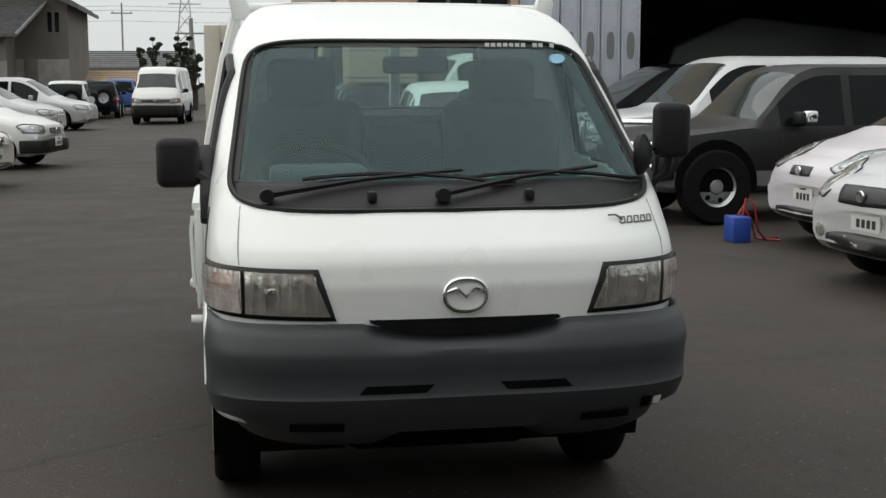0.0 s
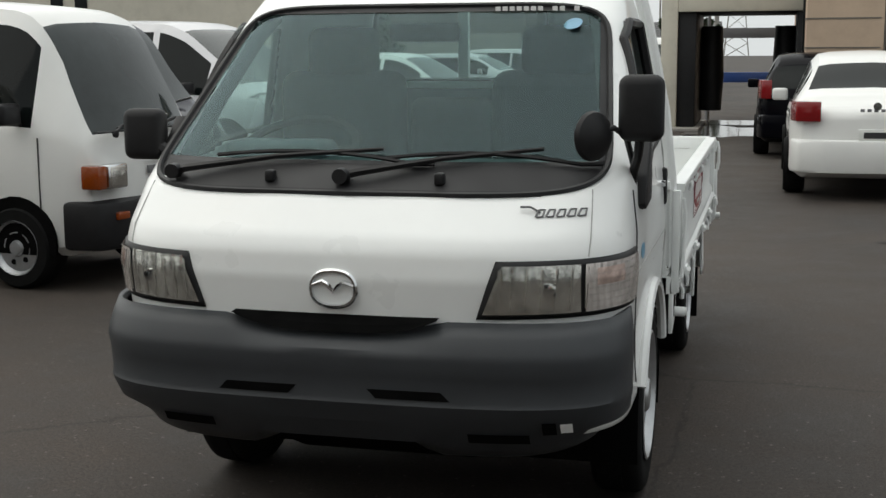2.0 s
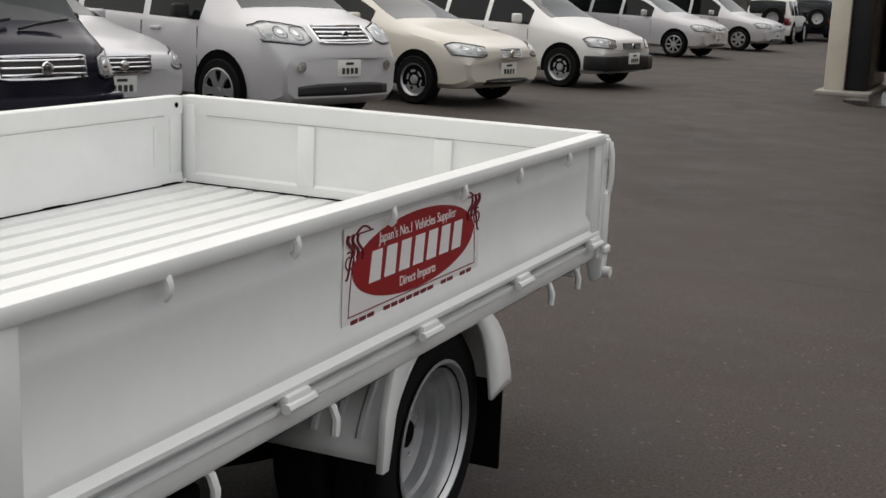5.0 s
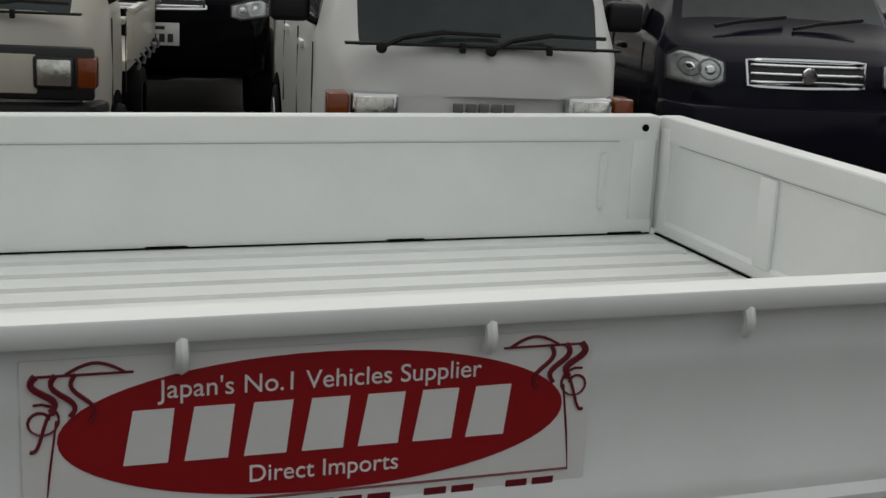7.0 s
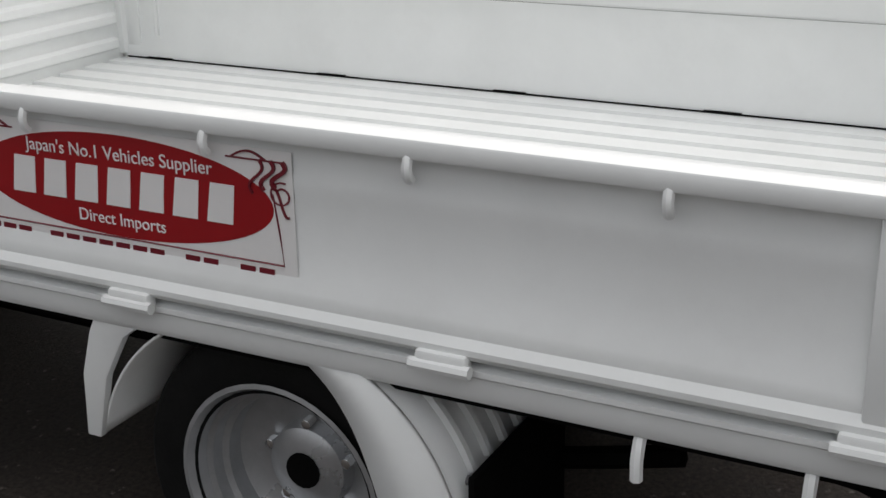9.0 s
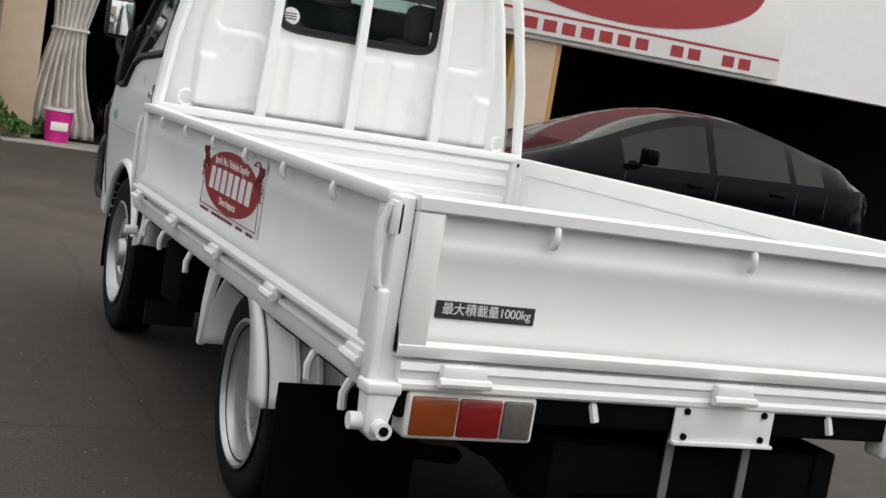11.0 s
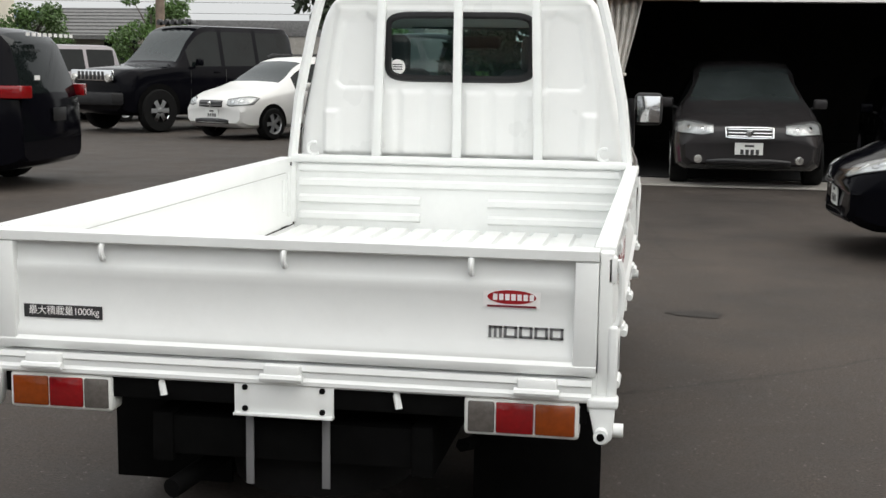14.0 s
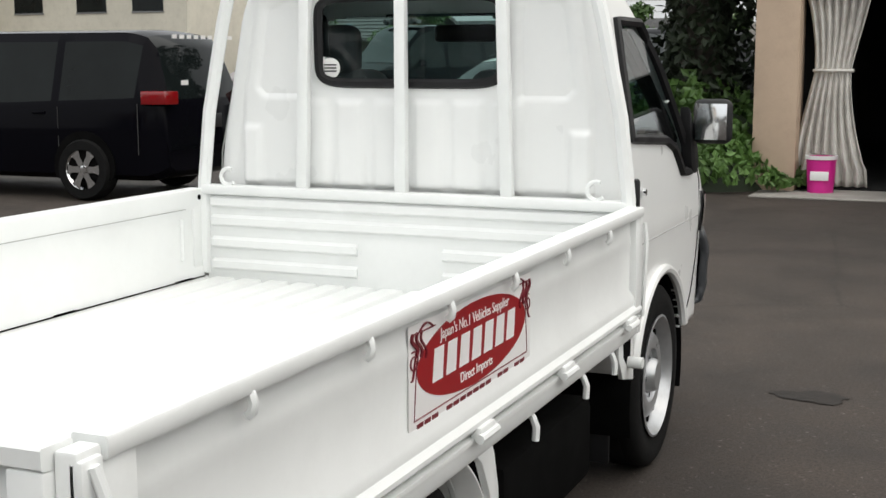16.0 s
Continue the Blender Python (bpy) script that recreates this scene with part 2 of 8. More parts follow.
M_MAGENTA = mat("magenta_plastic", (0.60, 0.02, 0.25), 0.4, noise_amt=0.05)
M_BARK = mat("bark", (0.05, 0.042, 0.034), 0.95, noise_amt=0.35, noise_scale=10, bump=0.8, bump_scale=20)
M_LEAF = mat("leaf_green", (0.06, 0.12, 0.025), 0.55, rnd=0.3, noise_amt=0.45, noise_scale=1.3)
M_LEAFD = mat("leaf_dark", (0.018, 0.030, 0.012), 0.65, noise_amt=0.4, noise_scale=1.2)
M_LEAFM = mat("leaf_mid", (0.030, 0.048, 0.022), 0.6, noise_amt=0.4, noise_scale=1.2)
M_OCHRE = mat("ochre_paint", (0.42, 0.24, 0.06), 0.7, noise_amt=0.1)
M_GOLD = mat("pale_gold_wheel", (0.50, 0.38, 0.20), 0.3, metal=0.7, noise_amt=0.1)
M_STAIN = mat("oily_asphalt", (0.021, 0.0175, 0.015), 0.7, spec=0.3, noise_amt=0.35, noise_scale=14, bump=0.3, bump_scale=120)
M_WATER = mat("wet_asphalt", (0.05, 0.048, 0.045), 0.06, spec=0.7, bump=0.05, bump_scale=3)
M_BATT = mat("blue_box_plastic", (0.02, 0.06, 0.32), 0.45)
M_CABLE = mat("red_cable", (0.28, 0.02, 0.02), 0.5)
M_WOODP = mat("weathered_wood_pole", (0.17, 0.13, 0.10), 0.85, noise_amt=0.3, noise_scale=4, bump=0.3, bump_scale=30)
M_POLE = mat("grey_pole", (0.28, 0.27, 0.25), 0.8, noise_amt=0.15)
M_DKGLASS = mat("dark_car_glass", (0.006, 0.008, 0.008), 0.04, spec=0.16, noise_amt=0.5, noise_scale=0.8)
M_SCREEN = mat("parked_windscreen", (0.030, 0.037, 0.037), 0.04, spec=0.38, noise_amt=0.4, noise_scale=1.0)
M_GRILL = mat("grille_black", (0.015, 0.015, 0.016), 0.4)
M_PLATE = mat("plate_white", (0.72, 0.73, 0.70), 0.5)
M_TRIMG = mat("grey_trim", (0.16, 0.16, 0.165), 0.6)
M_SEAM = mat("panel_gap", (0.03, 0.03, 0.03), 0.8)
M_SHGAP = mat("seam_and_crease_grey", (0.34, 0.34, 0.33), 0.7)


def paint(name, c, metal=0.0):
    light = max(c) > 0.2
    return mat(name, c, 0.38 if light else 0.14, metal=metal * 0.5, coat=0.35 if light else 0.0, spec=0.5 if light else 0.14, noise_amt=0.02, noise_scale=1.5, dirt=0.03, rough_var=0.03)


P_WHITE = paint("car_white", (0.72, 0.72, 0.70))
P_CREAM = paint("car_cream", (0.60, 0.57, 0.50))
P_SILVER = paint("car_silver", (0.55, 0.55, 0.565), 0.35)
P_BLACK = mat("car_black", (0.003, 0.003, 0.0045), 0.10, spec=0.05, noise_amt=0.02, noise_scale=1.5, rough_var=0.03)
P_MATT = mat("car_matt_black", (0.014, 0.014, 0.015), 0.38, spec=0.25, noise_amt=0.15, noise_scale=1.5, dirt=0.08)
P_CHAR = mat("car_charcoal", (0.030, 0.028, 0.029), 0.2, metal=0.2, spec=0.3, noise_amt=0.05, noise_scale=1.5, dirt=0.03)
P_NAVY = paint("car_navy", (0.009, 0.009, 0.017), 0.1)
P_GREY = paint("car_grey", (0.21, 0.19, 0.20), 0.4)
P_PEARL = paint("car_pearl_violet", (0.63, 0.60, 0.635), 0.15)
P_BROWN = paint("car_brown", (0.10, 0.07, 0.05), 0.3)
P_BLUE = paint("truck_blue", (0.04, 0.09, 0.30))


# ---- mesh tools ----
def link(name, verts, faces, material, parent=None, label="", smooth=True, thick=0.0, sharp=40):
    me = bpy.data.meshes.new(name)
    me.from_pydata([tuple(v) for v in verts], [], faces)
    me.materials.append(material)
    if smooth:
        me.shade_smooth()
        me.set_sharp_from_angle(angle=radians(sharp))
    ob = new(name, me)
    if parent:
        ob.parent = parent
    if label:
        ob["label"] = label
    if thick:
        md = ob.modifiers.new("thickness", "SOLIDIFY")
        md.thickness, md.offset = thick, -1
    return ob


def part(name, bm, material, parent=None, label="", smooth=True, sharp=40):
    me = bpy.data.meshes.new(name)
    bm.to_mesh(me)
    bm.free()
    me.materials.append(material)
    if smooth:
        me.shade_smooth()
        me.set_sharp_from_angle(angle=radians(sharp))
    ob = new(name, me)
    if parent:
        ob.parent = parent
    if label:
        ob["label"] = label
    return ob


def thing(name, label, category, m=None, group="", kind=""):
    ob = new(name)
    ob.empty_display_size = 0.2
    if m is not None:
        ob.matrix_world = m
    return tagged(ob, label, category, group, kind)


def box(x0, x1, y0, y1, z0, z1, bev=0.0, bm=None, seg=2, rot=None):
    b = bmesh.new()
    bmesh.ops.create_cube(b, size=1)
    for v in b.verts:
        v.co = Vector(((x0 + x1) / 2 + v.co.x * (x1 - x0), (y0 + y1) / 2 + v.co.y * (y1 - y0), (z0 + z1) / 2 + v.co.z * (z1 - z0)))
    if bev:
        bmesh.ops.bevel(b, geom=b.edges[:], offset=bev, segments=seg, affect="EDGES", profile=0.5)
    if rot is not None:
        bmesh.ops.transform(b, matrix=rot, verts=b.verts)
    return add(bm, b)


def add(bm, b):
    if bm is None:
        return b
    me = bpy.data.meshes.new("tmp")
    b.to_mesh(me)
    b.free()
    bm.from_mesh(me)
    bpy.data.meshes.remove(me)
    return bm


def raw(verts, faces, bm=None):
    b = bm if bm is not None else bmesh.new()
    vs = [b.verts.new(v) for v in verts]
    for f in faces:
        try:
            b.faces.new([vs[i] for i in f])
        except ValueError:
            pass
    return b


def tube(pts, r, seg=8, bm=None, closed=False):
    pts = [Vector(p) for p in pts]
    n = len(pts)
    verts, faces = [], []
    ref = None
    for i, p in enumerate(pts):
        a = pts[(i - 1) % n] if closed or i else pts[0]
        c = pts[(i + 1) % n] if closed or i < n - 1 else pts[-1]
        d = (c - a).normalized()
        if ref is None:
            ref = d.orthogonal().normalized()
        ref = (ref - d * ref.dot(d)).normalized()
        s = d.cross(ref)
        rr = r[i] if isinstance(r, (list, tuple)) else r
        for k in range(seg):
            q = 2 * math.pi * k / seg
            verts.append(p + rr * (math.cos(q) * ref + math.sin(q) * s))
    for i in range(n if closed else n - 1):
        j = (i + 1) % n
        for k in range(seg):
            k2 = (k + 1) % seg
            faces.append((i * seg + k, i * seg + k2, j * seg + k2, j * seg + k))
    if not closed:
        faces += [tuple(range(seg))[::-1], tuple(range((n - 1) * seg, n * seg))]
    return raw(verts, faces, bm)


def prism(poly, axis, a, b, bm=None, bev=0.0):
    """A 2D outline drawn out along an axis from a to b; the outline's pair keeps the order of the other two axes."""
    def p(u, v, w):
        return {"x": (w, u, v), "y": (u, w, v), "z": (u, v, w)}[axis]
    n = len(poly)
    verts = [p(u, v, a) for u, v in poly] + [p(u, v, b) for u, v in poly]
    faces = [tuple(range(n))[::-1], tuple(range(n, 2 * n))] + [(i, (i + 1) % n, n + (i + 1) % n, n + i) for i in range(n)]
    t = raw(verts, faces)
    bmesh.ops.recalc_face_normals(t, faces=t.faces)
    if bev:
        bmesh.ops.bevel(t, geom=t.edges[:], offset=bev, segments=2, affect="EDGES", profile=0.5)
    return add(bm, t)


def lathe(profile, center, axis="x", seg=40, bm=None):
    """Turned shape: rows of (radius, place along the axis)."""
    verts, faces = [], []
    n = len(profile)
    for k in range(seg):
        q = 2 * math.pi * k / seg
        for r, h in profile:
            u, v = r * math.cos(q), r * math.sin(q)
            verts.append(Vector(center) + Vector({"x": (h, u, v), "y": (u, h, v), "z": (u, v, h)}[axis]))
    for k in range(seg):
        k2 = (k + 1) % seg
        for i in range(n - 1):
            faces.append((k * n + i, k * n + i + 1, k2 * n + i + 1, k2 * n + i))
    b = raw(verts, faces)
    bmesh.ops.remove_doubles(b, verts=b.verts, dist=1e-5)
    bmesh.ops.recalc_face_normals(b, faces=b.faces)
    return add(bm, b)


def text_bm(body, size, extrude=0.0006, spacing=1.0):
    cu = bpy.data.curves.new("lettering", "FONT")
    cu.body, cu.size, cu.extrude, cu.space_character = body, size, extrude, spacing
    cu.align_x, cu.align_y = "CENTER", "CENTER"
    ob = bpy.data.objects.new("lettering", cu)
    scene.collection.objects.link(ob)
    dg = bpy.context.evaluated_depsgraph_get()
    me = bpy.data.meshes.new_from_object(ob.evaluated_get(dg))
    bpy.data.objects.remove(ob)
    b = bmesh.new()
    b.from_mesh(me)
    bpy.data.meshes.remove(me)
    return b


def moved(b, m):
    bmesh.ops.transform(b, matrix=m, verts=b.verts)
    return b

def sgn(v):
    return 1 if v >= 0 else -1


# ---- ground ----
verts, faces = [], []
edges = [-400, -120, -50, -25, -12, -6, 0, 6, 12, 25, 50, 120, 400]
for y in edges:
    for x in edges:
        verts.append((x, y, 0.0))
ng = len(edges)
for i in range(ng - 1):
    for j in range(ng - 1):
        k = i * ng + j
        faces.append((k, k + 1, k + ng + 1, k + ng))
ground = tagged(link("ground", verts, faces, M_ASPH, smooth=False), "worn brownish grey asphalt yard", "ground", kind="structure")


def structure(name, label, category, m=None):
    return thing(name, label, category, m, kind="structure")


def blob(cx, cy, rx, ry, z, n=40, seed=1):
    rr = random.Random(seed)
    ph = [rr.uniform(0, 6.28) for _ in range(4)]
    pts = []
    for i in range(n):
        q = 2 * math.pi * i / n
        r = 1 + 0.16 * math.sin(3 * q + ph[0]) + 0.10 * math.sin(5 * q + ph[1]) + 0.06 * math.sin(9 * q + ph[2])
        pts.append((cx + rx * r * math.cos(q), cy + ry * r * math.sin(q), z))
    return pts


pp = blob(0.35, 21.6, 1.1, 1.7, 0.004)
tagged(link("puddle", pp, [tuple(range(len(pp)))], M_WATER, smooth=False), "shallow water puddle on the asphalt", "puddle", kind="structure")
pp = blob(0.6, 24.6, 1.4, 0.9, 0.004, seed=4)
tagged(link("puddle", pp, [tuple(range(len(pp)))], M_WATER, smooth=False), "shallow water puddle on the asphalt", "puddle", kind="structure")
for sx, sy, r, sd in ((-1.19, -0.1, 0.10, 3), (2.3, 7.3, 0.16, 6)):
    pp = blob(sx, sy, r * 1.6, r, 0.004, 24, sd)
    tagged(link("oil_stain", pp, [tuple(range(len(pp)))], M_STAIN, smooth=False), "faint dark oil stain on the asphalt", "stain", kind="structure")

# ---- workshop building behind, beige panels, window, steel doors, dark opening ----
BY_ = 20.0
shop = structure("workshop_building", "beige panelled workshop with pale steel folding doors", "building")
part("wall", box(1.7, 4.9, BY_, BY_ + 0.3, 0.0, 1.05, 0.0), M_BEIGE, shop)
part("wall", box(1.7, 4.9, BY_, BY_ + 0.3, 3.1, 6.5, 0.0), M_BEIGE, shop)
part("wall", box(1.7, 2.97, BY_, BY_ + 0.3, 1.05, 3.1, 0.0), M_BEIGE, shop)
part("wall", box(4.75, 4.9, BY_, BY_ + 0.3, 1.05, 3.1, 0.0), M_BEIGE, shop)
part("wall", box(1.7, 2.0, BY_ + 0.3, BY_ + 14, 0.0, 6.5, 0.0), M_BEIGE, shop)
part("wall", box(4.9, 24, BY_, BY_ + 0.3, 4.6, 6.5, 0.0), M_BEIGE, shop)
# Interior behind the doors; its darkness is painted as near-black walls and floor.
part("back_wall", box(2.0, 24, BY_ + 13.7, BY_ + 14, 0.0, 6.5), M_INDOOR_SHADE, shop)
part("side_wall", box(23.7, 24, BY_ + 0.3, BY_ + 13.7, 0.0, 6.5), M_INDOOR_SHADE, shop)
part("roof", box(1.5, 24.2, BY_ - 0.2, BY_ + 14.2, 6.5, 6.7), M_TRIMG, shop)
part("inner_floor", box(4.9, 23.7, BY_ + 0.05, BY_ + 13.7, 0.0, 0.02), M_INDOOR_SHADE, shop)
for z in (0.55, 1.05, 1.55, 2.05, 2.55, 3.1, 3.6, 4.1):
    for x0, x1 in ((1.69, 2.92), (4.80, 4.9)) if 1.1 < z < 3.0 else ((1.69, 4.9),):
        part("panel_joint", box(x0, x1, BY_ - 0.012, BY_ + 0.0, z - 0.012, z + 0.012), M_BROWNW, shop)
for z in (0.55, 1.05, 1.55, 2.05, 2.55, 3.1, 3.6):
    part("panel_joint", box(1.688, 1.70, BY_, BY_ + 13, z - 0.012, z + 0.012), M_BROWNW, shop)
w = part("window", box(2.97, 4.75, BY_ + 0.10, BY_ + 0.12, 1.05, 3.1), M_DKGLASS, shop, "wide steel framed window with grimy panes")
for x in (2.98, 3.57, 4.16, 4.74):
    part("window_frame", box(x - 0.03, x + 0.03, BY_ + 0.04, BY_ + 0.14, 1.05, 3.1, 0.005), M_BROWNW, w)
for z in (1.07, 1.75, 2.4, 3.08):
    part("window_frame", box(2.97, 4.75, BY_ + 0.05, BY_ + 0.13, z - 0.025, z + 0.025, 0.005), M_BROWNW, w)
part("side_window", box(1.66, 1.705, BY_ + 1.2, BY_ + 2.6, 1.1, 2.6, 0.005), M_DKGLASS, shop)
# folding steel doors with small oval lights
for k in range(6):
    x0 = 4.92 + k * 0.40
    d = part("steel_door", box(x0, x0 + 0.385, BY_ + 0.02, BY_ + 0.10, 0.03, 4.6, 0.012), M_CORR, shop, "pale blue grey steel folding door leaf")
    part("door_fold", box(x0 + 0.02, x0 + 0.05, BY_ - 0.005, BY_ + 0.03, 0.03, 4.6, 0.004), M_CORR, d)
    part("door_fold", box(x0 + 0.33, x0 + 0.36, BY_ - 0.005, BY_ + 0.03, 0.03, 4.6, 0.004), M_CORR, d)
    part("oval_light", prism([(x0 + 0.19 + 0.075 * sgn(math.cos(q)) * abs(math.cos(q)) ** 0.7, 2.15 + 0.26 * sgn(math.sin(q)) * abs(math.sin(q)) ** 0.7) for q in np.linspace(0, 2 * math.pi, 24, endpoint=False)], "y", BY_ + 0.005, BY_ + 0.03), M_TRIMG, d)
for k in range(7):
    x0 = 17.0 + k * 0.40
    part("steel_door", box(x0, x0 + 0.385, BY_ + 0.02, BY_ + 0.10, 0.03, 4.6, 0.012), M_CORR, shop, "pale blue grey steel folding door leaf")
part("strip_lamp", tube([(8.6, BY_ + 4, 2.3), (8.45, BY_ + 4, 2.9)], 0.04, 8), mat("lamp_tube", (0.8, 0.8, 0.8), 0.4, emit=(1, 1, 0.97), emit_s=4), shop)
# Rough truck shape inside, kept near black like the painted indoor shade.
indoor_truck = part("stored_load", prism([(9.0, 0.05), (16.0, 0.05), (15.2, 2.6), (11.5, 3.0), (9.8, 2.3)], "y", BY_ + 5, BY_ + 9, bev=0.1), M_GRILL, shop)
ac = part("condenser_box", box(0.85, 1.65, BY_ + 3.0, BY_ + 3.4, 2.6, 3.3, 0.02), M_CREAM, shop)

# ---- drive-through car wash gate ----
wash = thing("car_wash_gate", "charcoal car wash portal with pale side post and blue brushes", "car wash", pose(0.38, 1.2, 0))
part("pale_post", box(-1.31, -1.0, 20.6, 20.9, 0.0, 2.57, 0.02), M_CREAM, wash)
part("pale_beam", box(-0.998, 1.75, 20.6, 20.85, 2.24, 2.57, 0.02), M_CREAM, wash)
for x0, x1 in ((-1.05, -0.65), (1.20, 1.65)):
    part("leg", box(x0, x1, 20.7, 23.2, 0.06, 2.25, 0.04), M_BLACK, wash)
    part("leg_foot", box(x0 - 0.35, x1 + 0.1, 20.2, 23.4, 0.0, 0.06, 0.01), M_CONC, wash)
part("beam", box(-1.05, 1.65, 20.7, 23.2, 2.22, 2.58, 0.05), M_BLACK, wash)
for x in (-0.45, 1.02):
    b = lathe([(0.0, 0.3), (0.22, 0.3), (0.26, 1.0), (0.22, 2.0), (0.0, 2.0)], (x, 22.6, 0), "z", 24)
    part("brush", b, M_BLACK, wash)
for k in (1, 4):
    part("rear_panel", box(-0.5, 1.4, 24.6, 24.7, 0.5 + k * 0.32, 0.72 + k * 0.32, 0.01), P_BLUE if k == 1 else M_TRIMG, wash)
part("rear_frame", tube([(-0.6, 24.6, 0), (-0.6, 24.6, 2.3), (1.5, 24.6, 2.3), (1.5, 24.6, 0)], 0.05, 8), M_TRIMG, wash)
part("guide_light", lathe([(0, 0), (0.09, 0.0), (0.09, 0.04), (0, 0.05)], (1.15, 20.66, 2.40), "y", 16), M_STICK_W, wash)

# ---- dark garage with sign board ----
GY = -9.25
gar = structure("garage_building", "beige and white garage front with dark open bays", "building")
part("end_pillar", box(0.12, 0.60, GY - 0.4, GY + 0.1, 0.0, 3.9, 0.01), M_BEIGE, gar)
part("header", box(-1.35, 0.12, GY - 0.3, GY, 2.30, 3.9, 0.0), M_BEIGE, gar)
part("header", box(-15, -1.352, GY - 0.3, GY + 0.004, 2.28, 3.9, 0.0), M_STICK_W, gar)
part("upper_wall", box(-15, 0.6, GY - 0.4, GY - 0.1, 3.9, 6.0), M_CREAM, gar)
part("bay_post", box(-6.70, -6.10, GY - 0.5, GY - 0.05, 0.0, 2.28, 0.01), M_BEIGE, gar)
part("bay_post", box(-6.10, -6.02, GY - 0.45, GY - 0.06, 0.0, 2.28, 0.004), M_OCHRE, gar)
part("bay_post", box(-6.78, -6.70, GY - 0.45, GY - 0.06, 0.0, 2.28, 0.004), M_OCHRE, gar)
# Inside surfaces of the bays, coloured near black to stand for deep shade.
part("back_wall", box(-15, 0.6, GY - 9.3, GY - 9, 0.0, 4.0), M_INDOOR_SHADE, gar)
part("inner_side", box(0.3, 0.6, GY - 9, GY - 0.4, 0.0, 4.0), M_INDOOR_SHADE, gar)
part("inner_side", box(-15.3, -15, GY - 9.3, GY, 0.0, 4.0), M_INDOOR_SHADE, gar)
part("inner_ceiling", box(-15, 0.3, GY - 9, GY - 0.3, 2.9, 3.0), M_INDOOR_SHADE, gar)
part("inner_floor", box(-15, 0.3, GY - 9, GY - 0.2, 0.0, 0.03), M_INDOOR_SHADE, gar)
part("threshold", box(-15, 0.5, GY + 0.55, GY + 0.85, 0.0, 0.018, 0.006), M_CONC, gar)
part("apron", box(-15, 0.5, GY - 0.2, GY + 0.55, 0.0, 0.012), M_CONC, gar)
sign = thing("sign_board", "white sign board with red oval and red web lettering", "sign")
part("board", box(-10.4, -4.45, GY + 0.02, GY + 0.10, 2.34, 4.6, 0.01), M_STICK_W, sign)
for z0, z1 in ((2.62, 2.655),):
    part("red_line", box(-10.35, -4.5, GY + 0.101, GY + 0.106, z0, z1), M_STICK_R, sign)
part("red_line", box(-4.53, -4.49, GY + 0.101, GY + 0.106, 2.38, 4.55), M_STICK_R, sign)
part("red_oval", prism([(-7.5 + 2.4 * math.cos(q), 3.52 + 0.80 * math.sin(q)) for q in np.linspace(0, 2 * math.pi, 60, endpoint=False)], "y", GY + 0.101, GY + 0.112), M_STICK_R, sign)
for k in range(17):
    if k in (3, 11, 14):
        continue
    x = -4.85 - k * 0.30
    part("web_bar", box(x - 0.21, x, GY + 0.1005, GY + 0.105, 2.40, 2.56), M_STICK_R, sign)

# tied white curtain at the garage mouth
cur = thing("garage_curtain", "long white cloth curtain tied at the middle", "curtain")
verts, faces = [], []
nu, nv = 60, 34
for i in range(nv + 1):
    z = 0.05 + 2.25 * i / nv
    t = (z - 1.35) / 1.05
    wdt = 0.20 + 0.20 * min(1, abs(t)) ** 1.3 + (0.03 if z < 0.3 else 0)
    for j in range(nu + 1):
        u = j / nu - 0.5
        fold = 0.045 * math.sin(u * 46 + 0.6 * math.sin(z * 2)) * (0.4 + min(1, abs(t)))
        verts.append((-0.22 + u * 2 * wdt + 0.04 * math.sin(z * 2.3), GY - 0.22 + fold, z))
for i in range(nv):
    for j in range(nu):
        k = i * (nu + 1) + j
        faces.append((k, k + 1, k + nu + 2, k + nu + 1))
link("cloth", verts, faces, M_CLOTH, cur, thick=0.006)
part("tie", tube([(-0.22 + 0.21 * math.cos(q), GY - 0.22 + 0.07 * math.sin(q), 1.35) for q in np.linspace(0, 2 * math.pi, 24, endpoint=False)], 0.022, 6, closed=True), M_CLOTH, cur)

bucket = thing("paint_bucket", "magenta plastic bucket with pale rim", "bucket", pose(-0.17, GY + 0.12, 0.012))
part("body", lathe([(0.0, 0.0), (0.14, 0.0), (0.165, 0.40), (0.155, 0.40), (0.13, 0.02), (0.0, 0.02)], (0, 0, 0), "z", 28), M_MAGENTA, bucket)
part("rim", lathe([(0.150, 0.36), (0.175, 0.37), (0.178, 0.41), (0.150, 0.41)], (0, 0, 0), "z", 28), M_STICK_W, bucket)
part("label_bar", box(-0.10, 0.10, 0.148, 0.160, 0.14, 0.24, 0.004), M_STICK_W, bucket)

# battery charger on the asphalt, with red leads
batt = thing("battery_box", "blue battery box with red leads on the asphalt", "battery", pose(4.07, 7.55, 0))
part("case", box(-0.09, 0.09, -0.12, 0.12, 0.0, 0.24, 0.015), M_BATT, batt)
part("lead", tube([(0.05, 0, 0.24), (0.09, 0.02, 0.40), (0.16, 0.0, 0.36), (0.20, -0.02, 0.10), (0.28, 0.0, 0.012), (0.45, 0.1, 0.012)], 0.012, 6), M_CABLE, batt)
part("lead", tube([(0.02, 0.04, 0.24), (0.10, 0.10, 0.33), (0.15, 0.05, 0.20), (0.22, 0.08, 0.012), (0.40, -0.1, 0.012)], 0.012, 6), M_CABLE, batt)


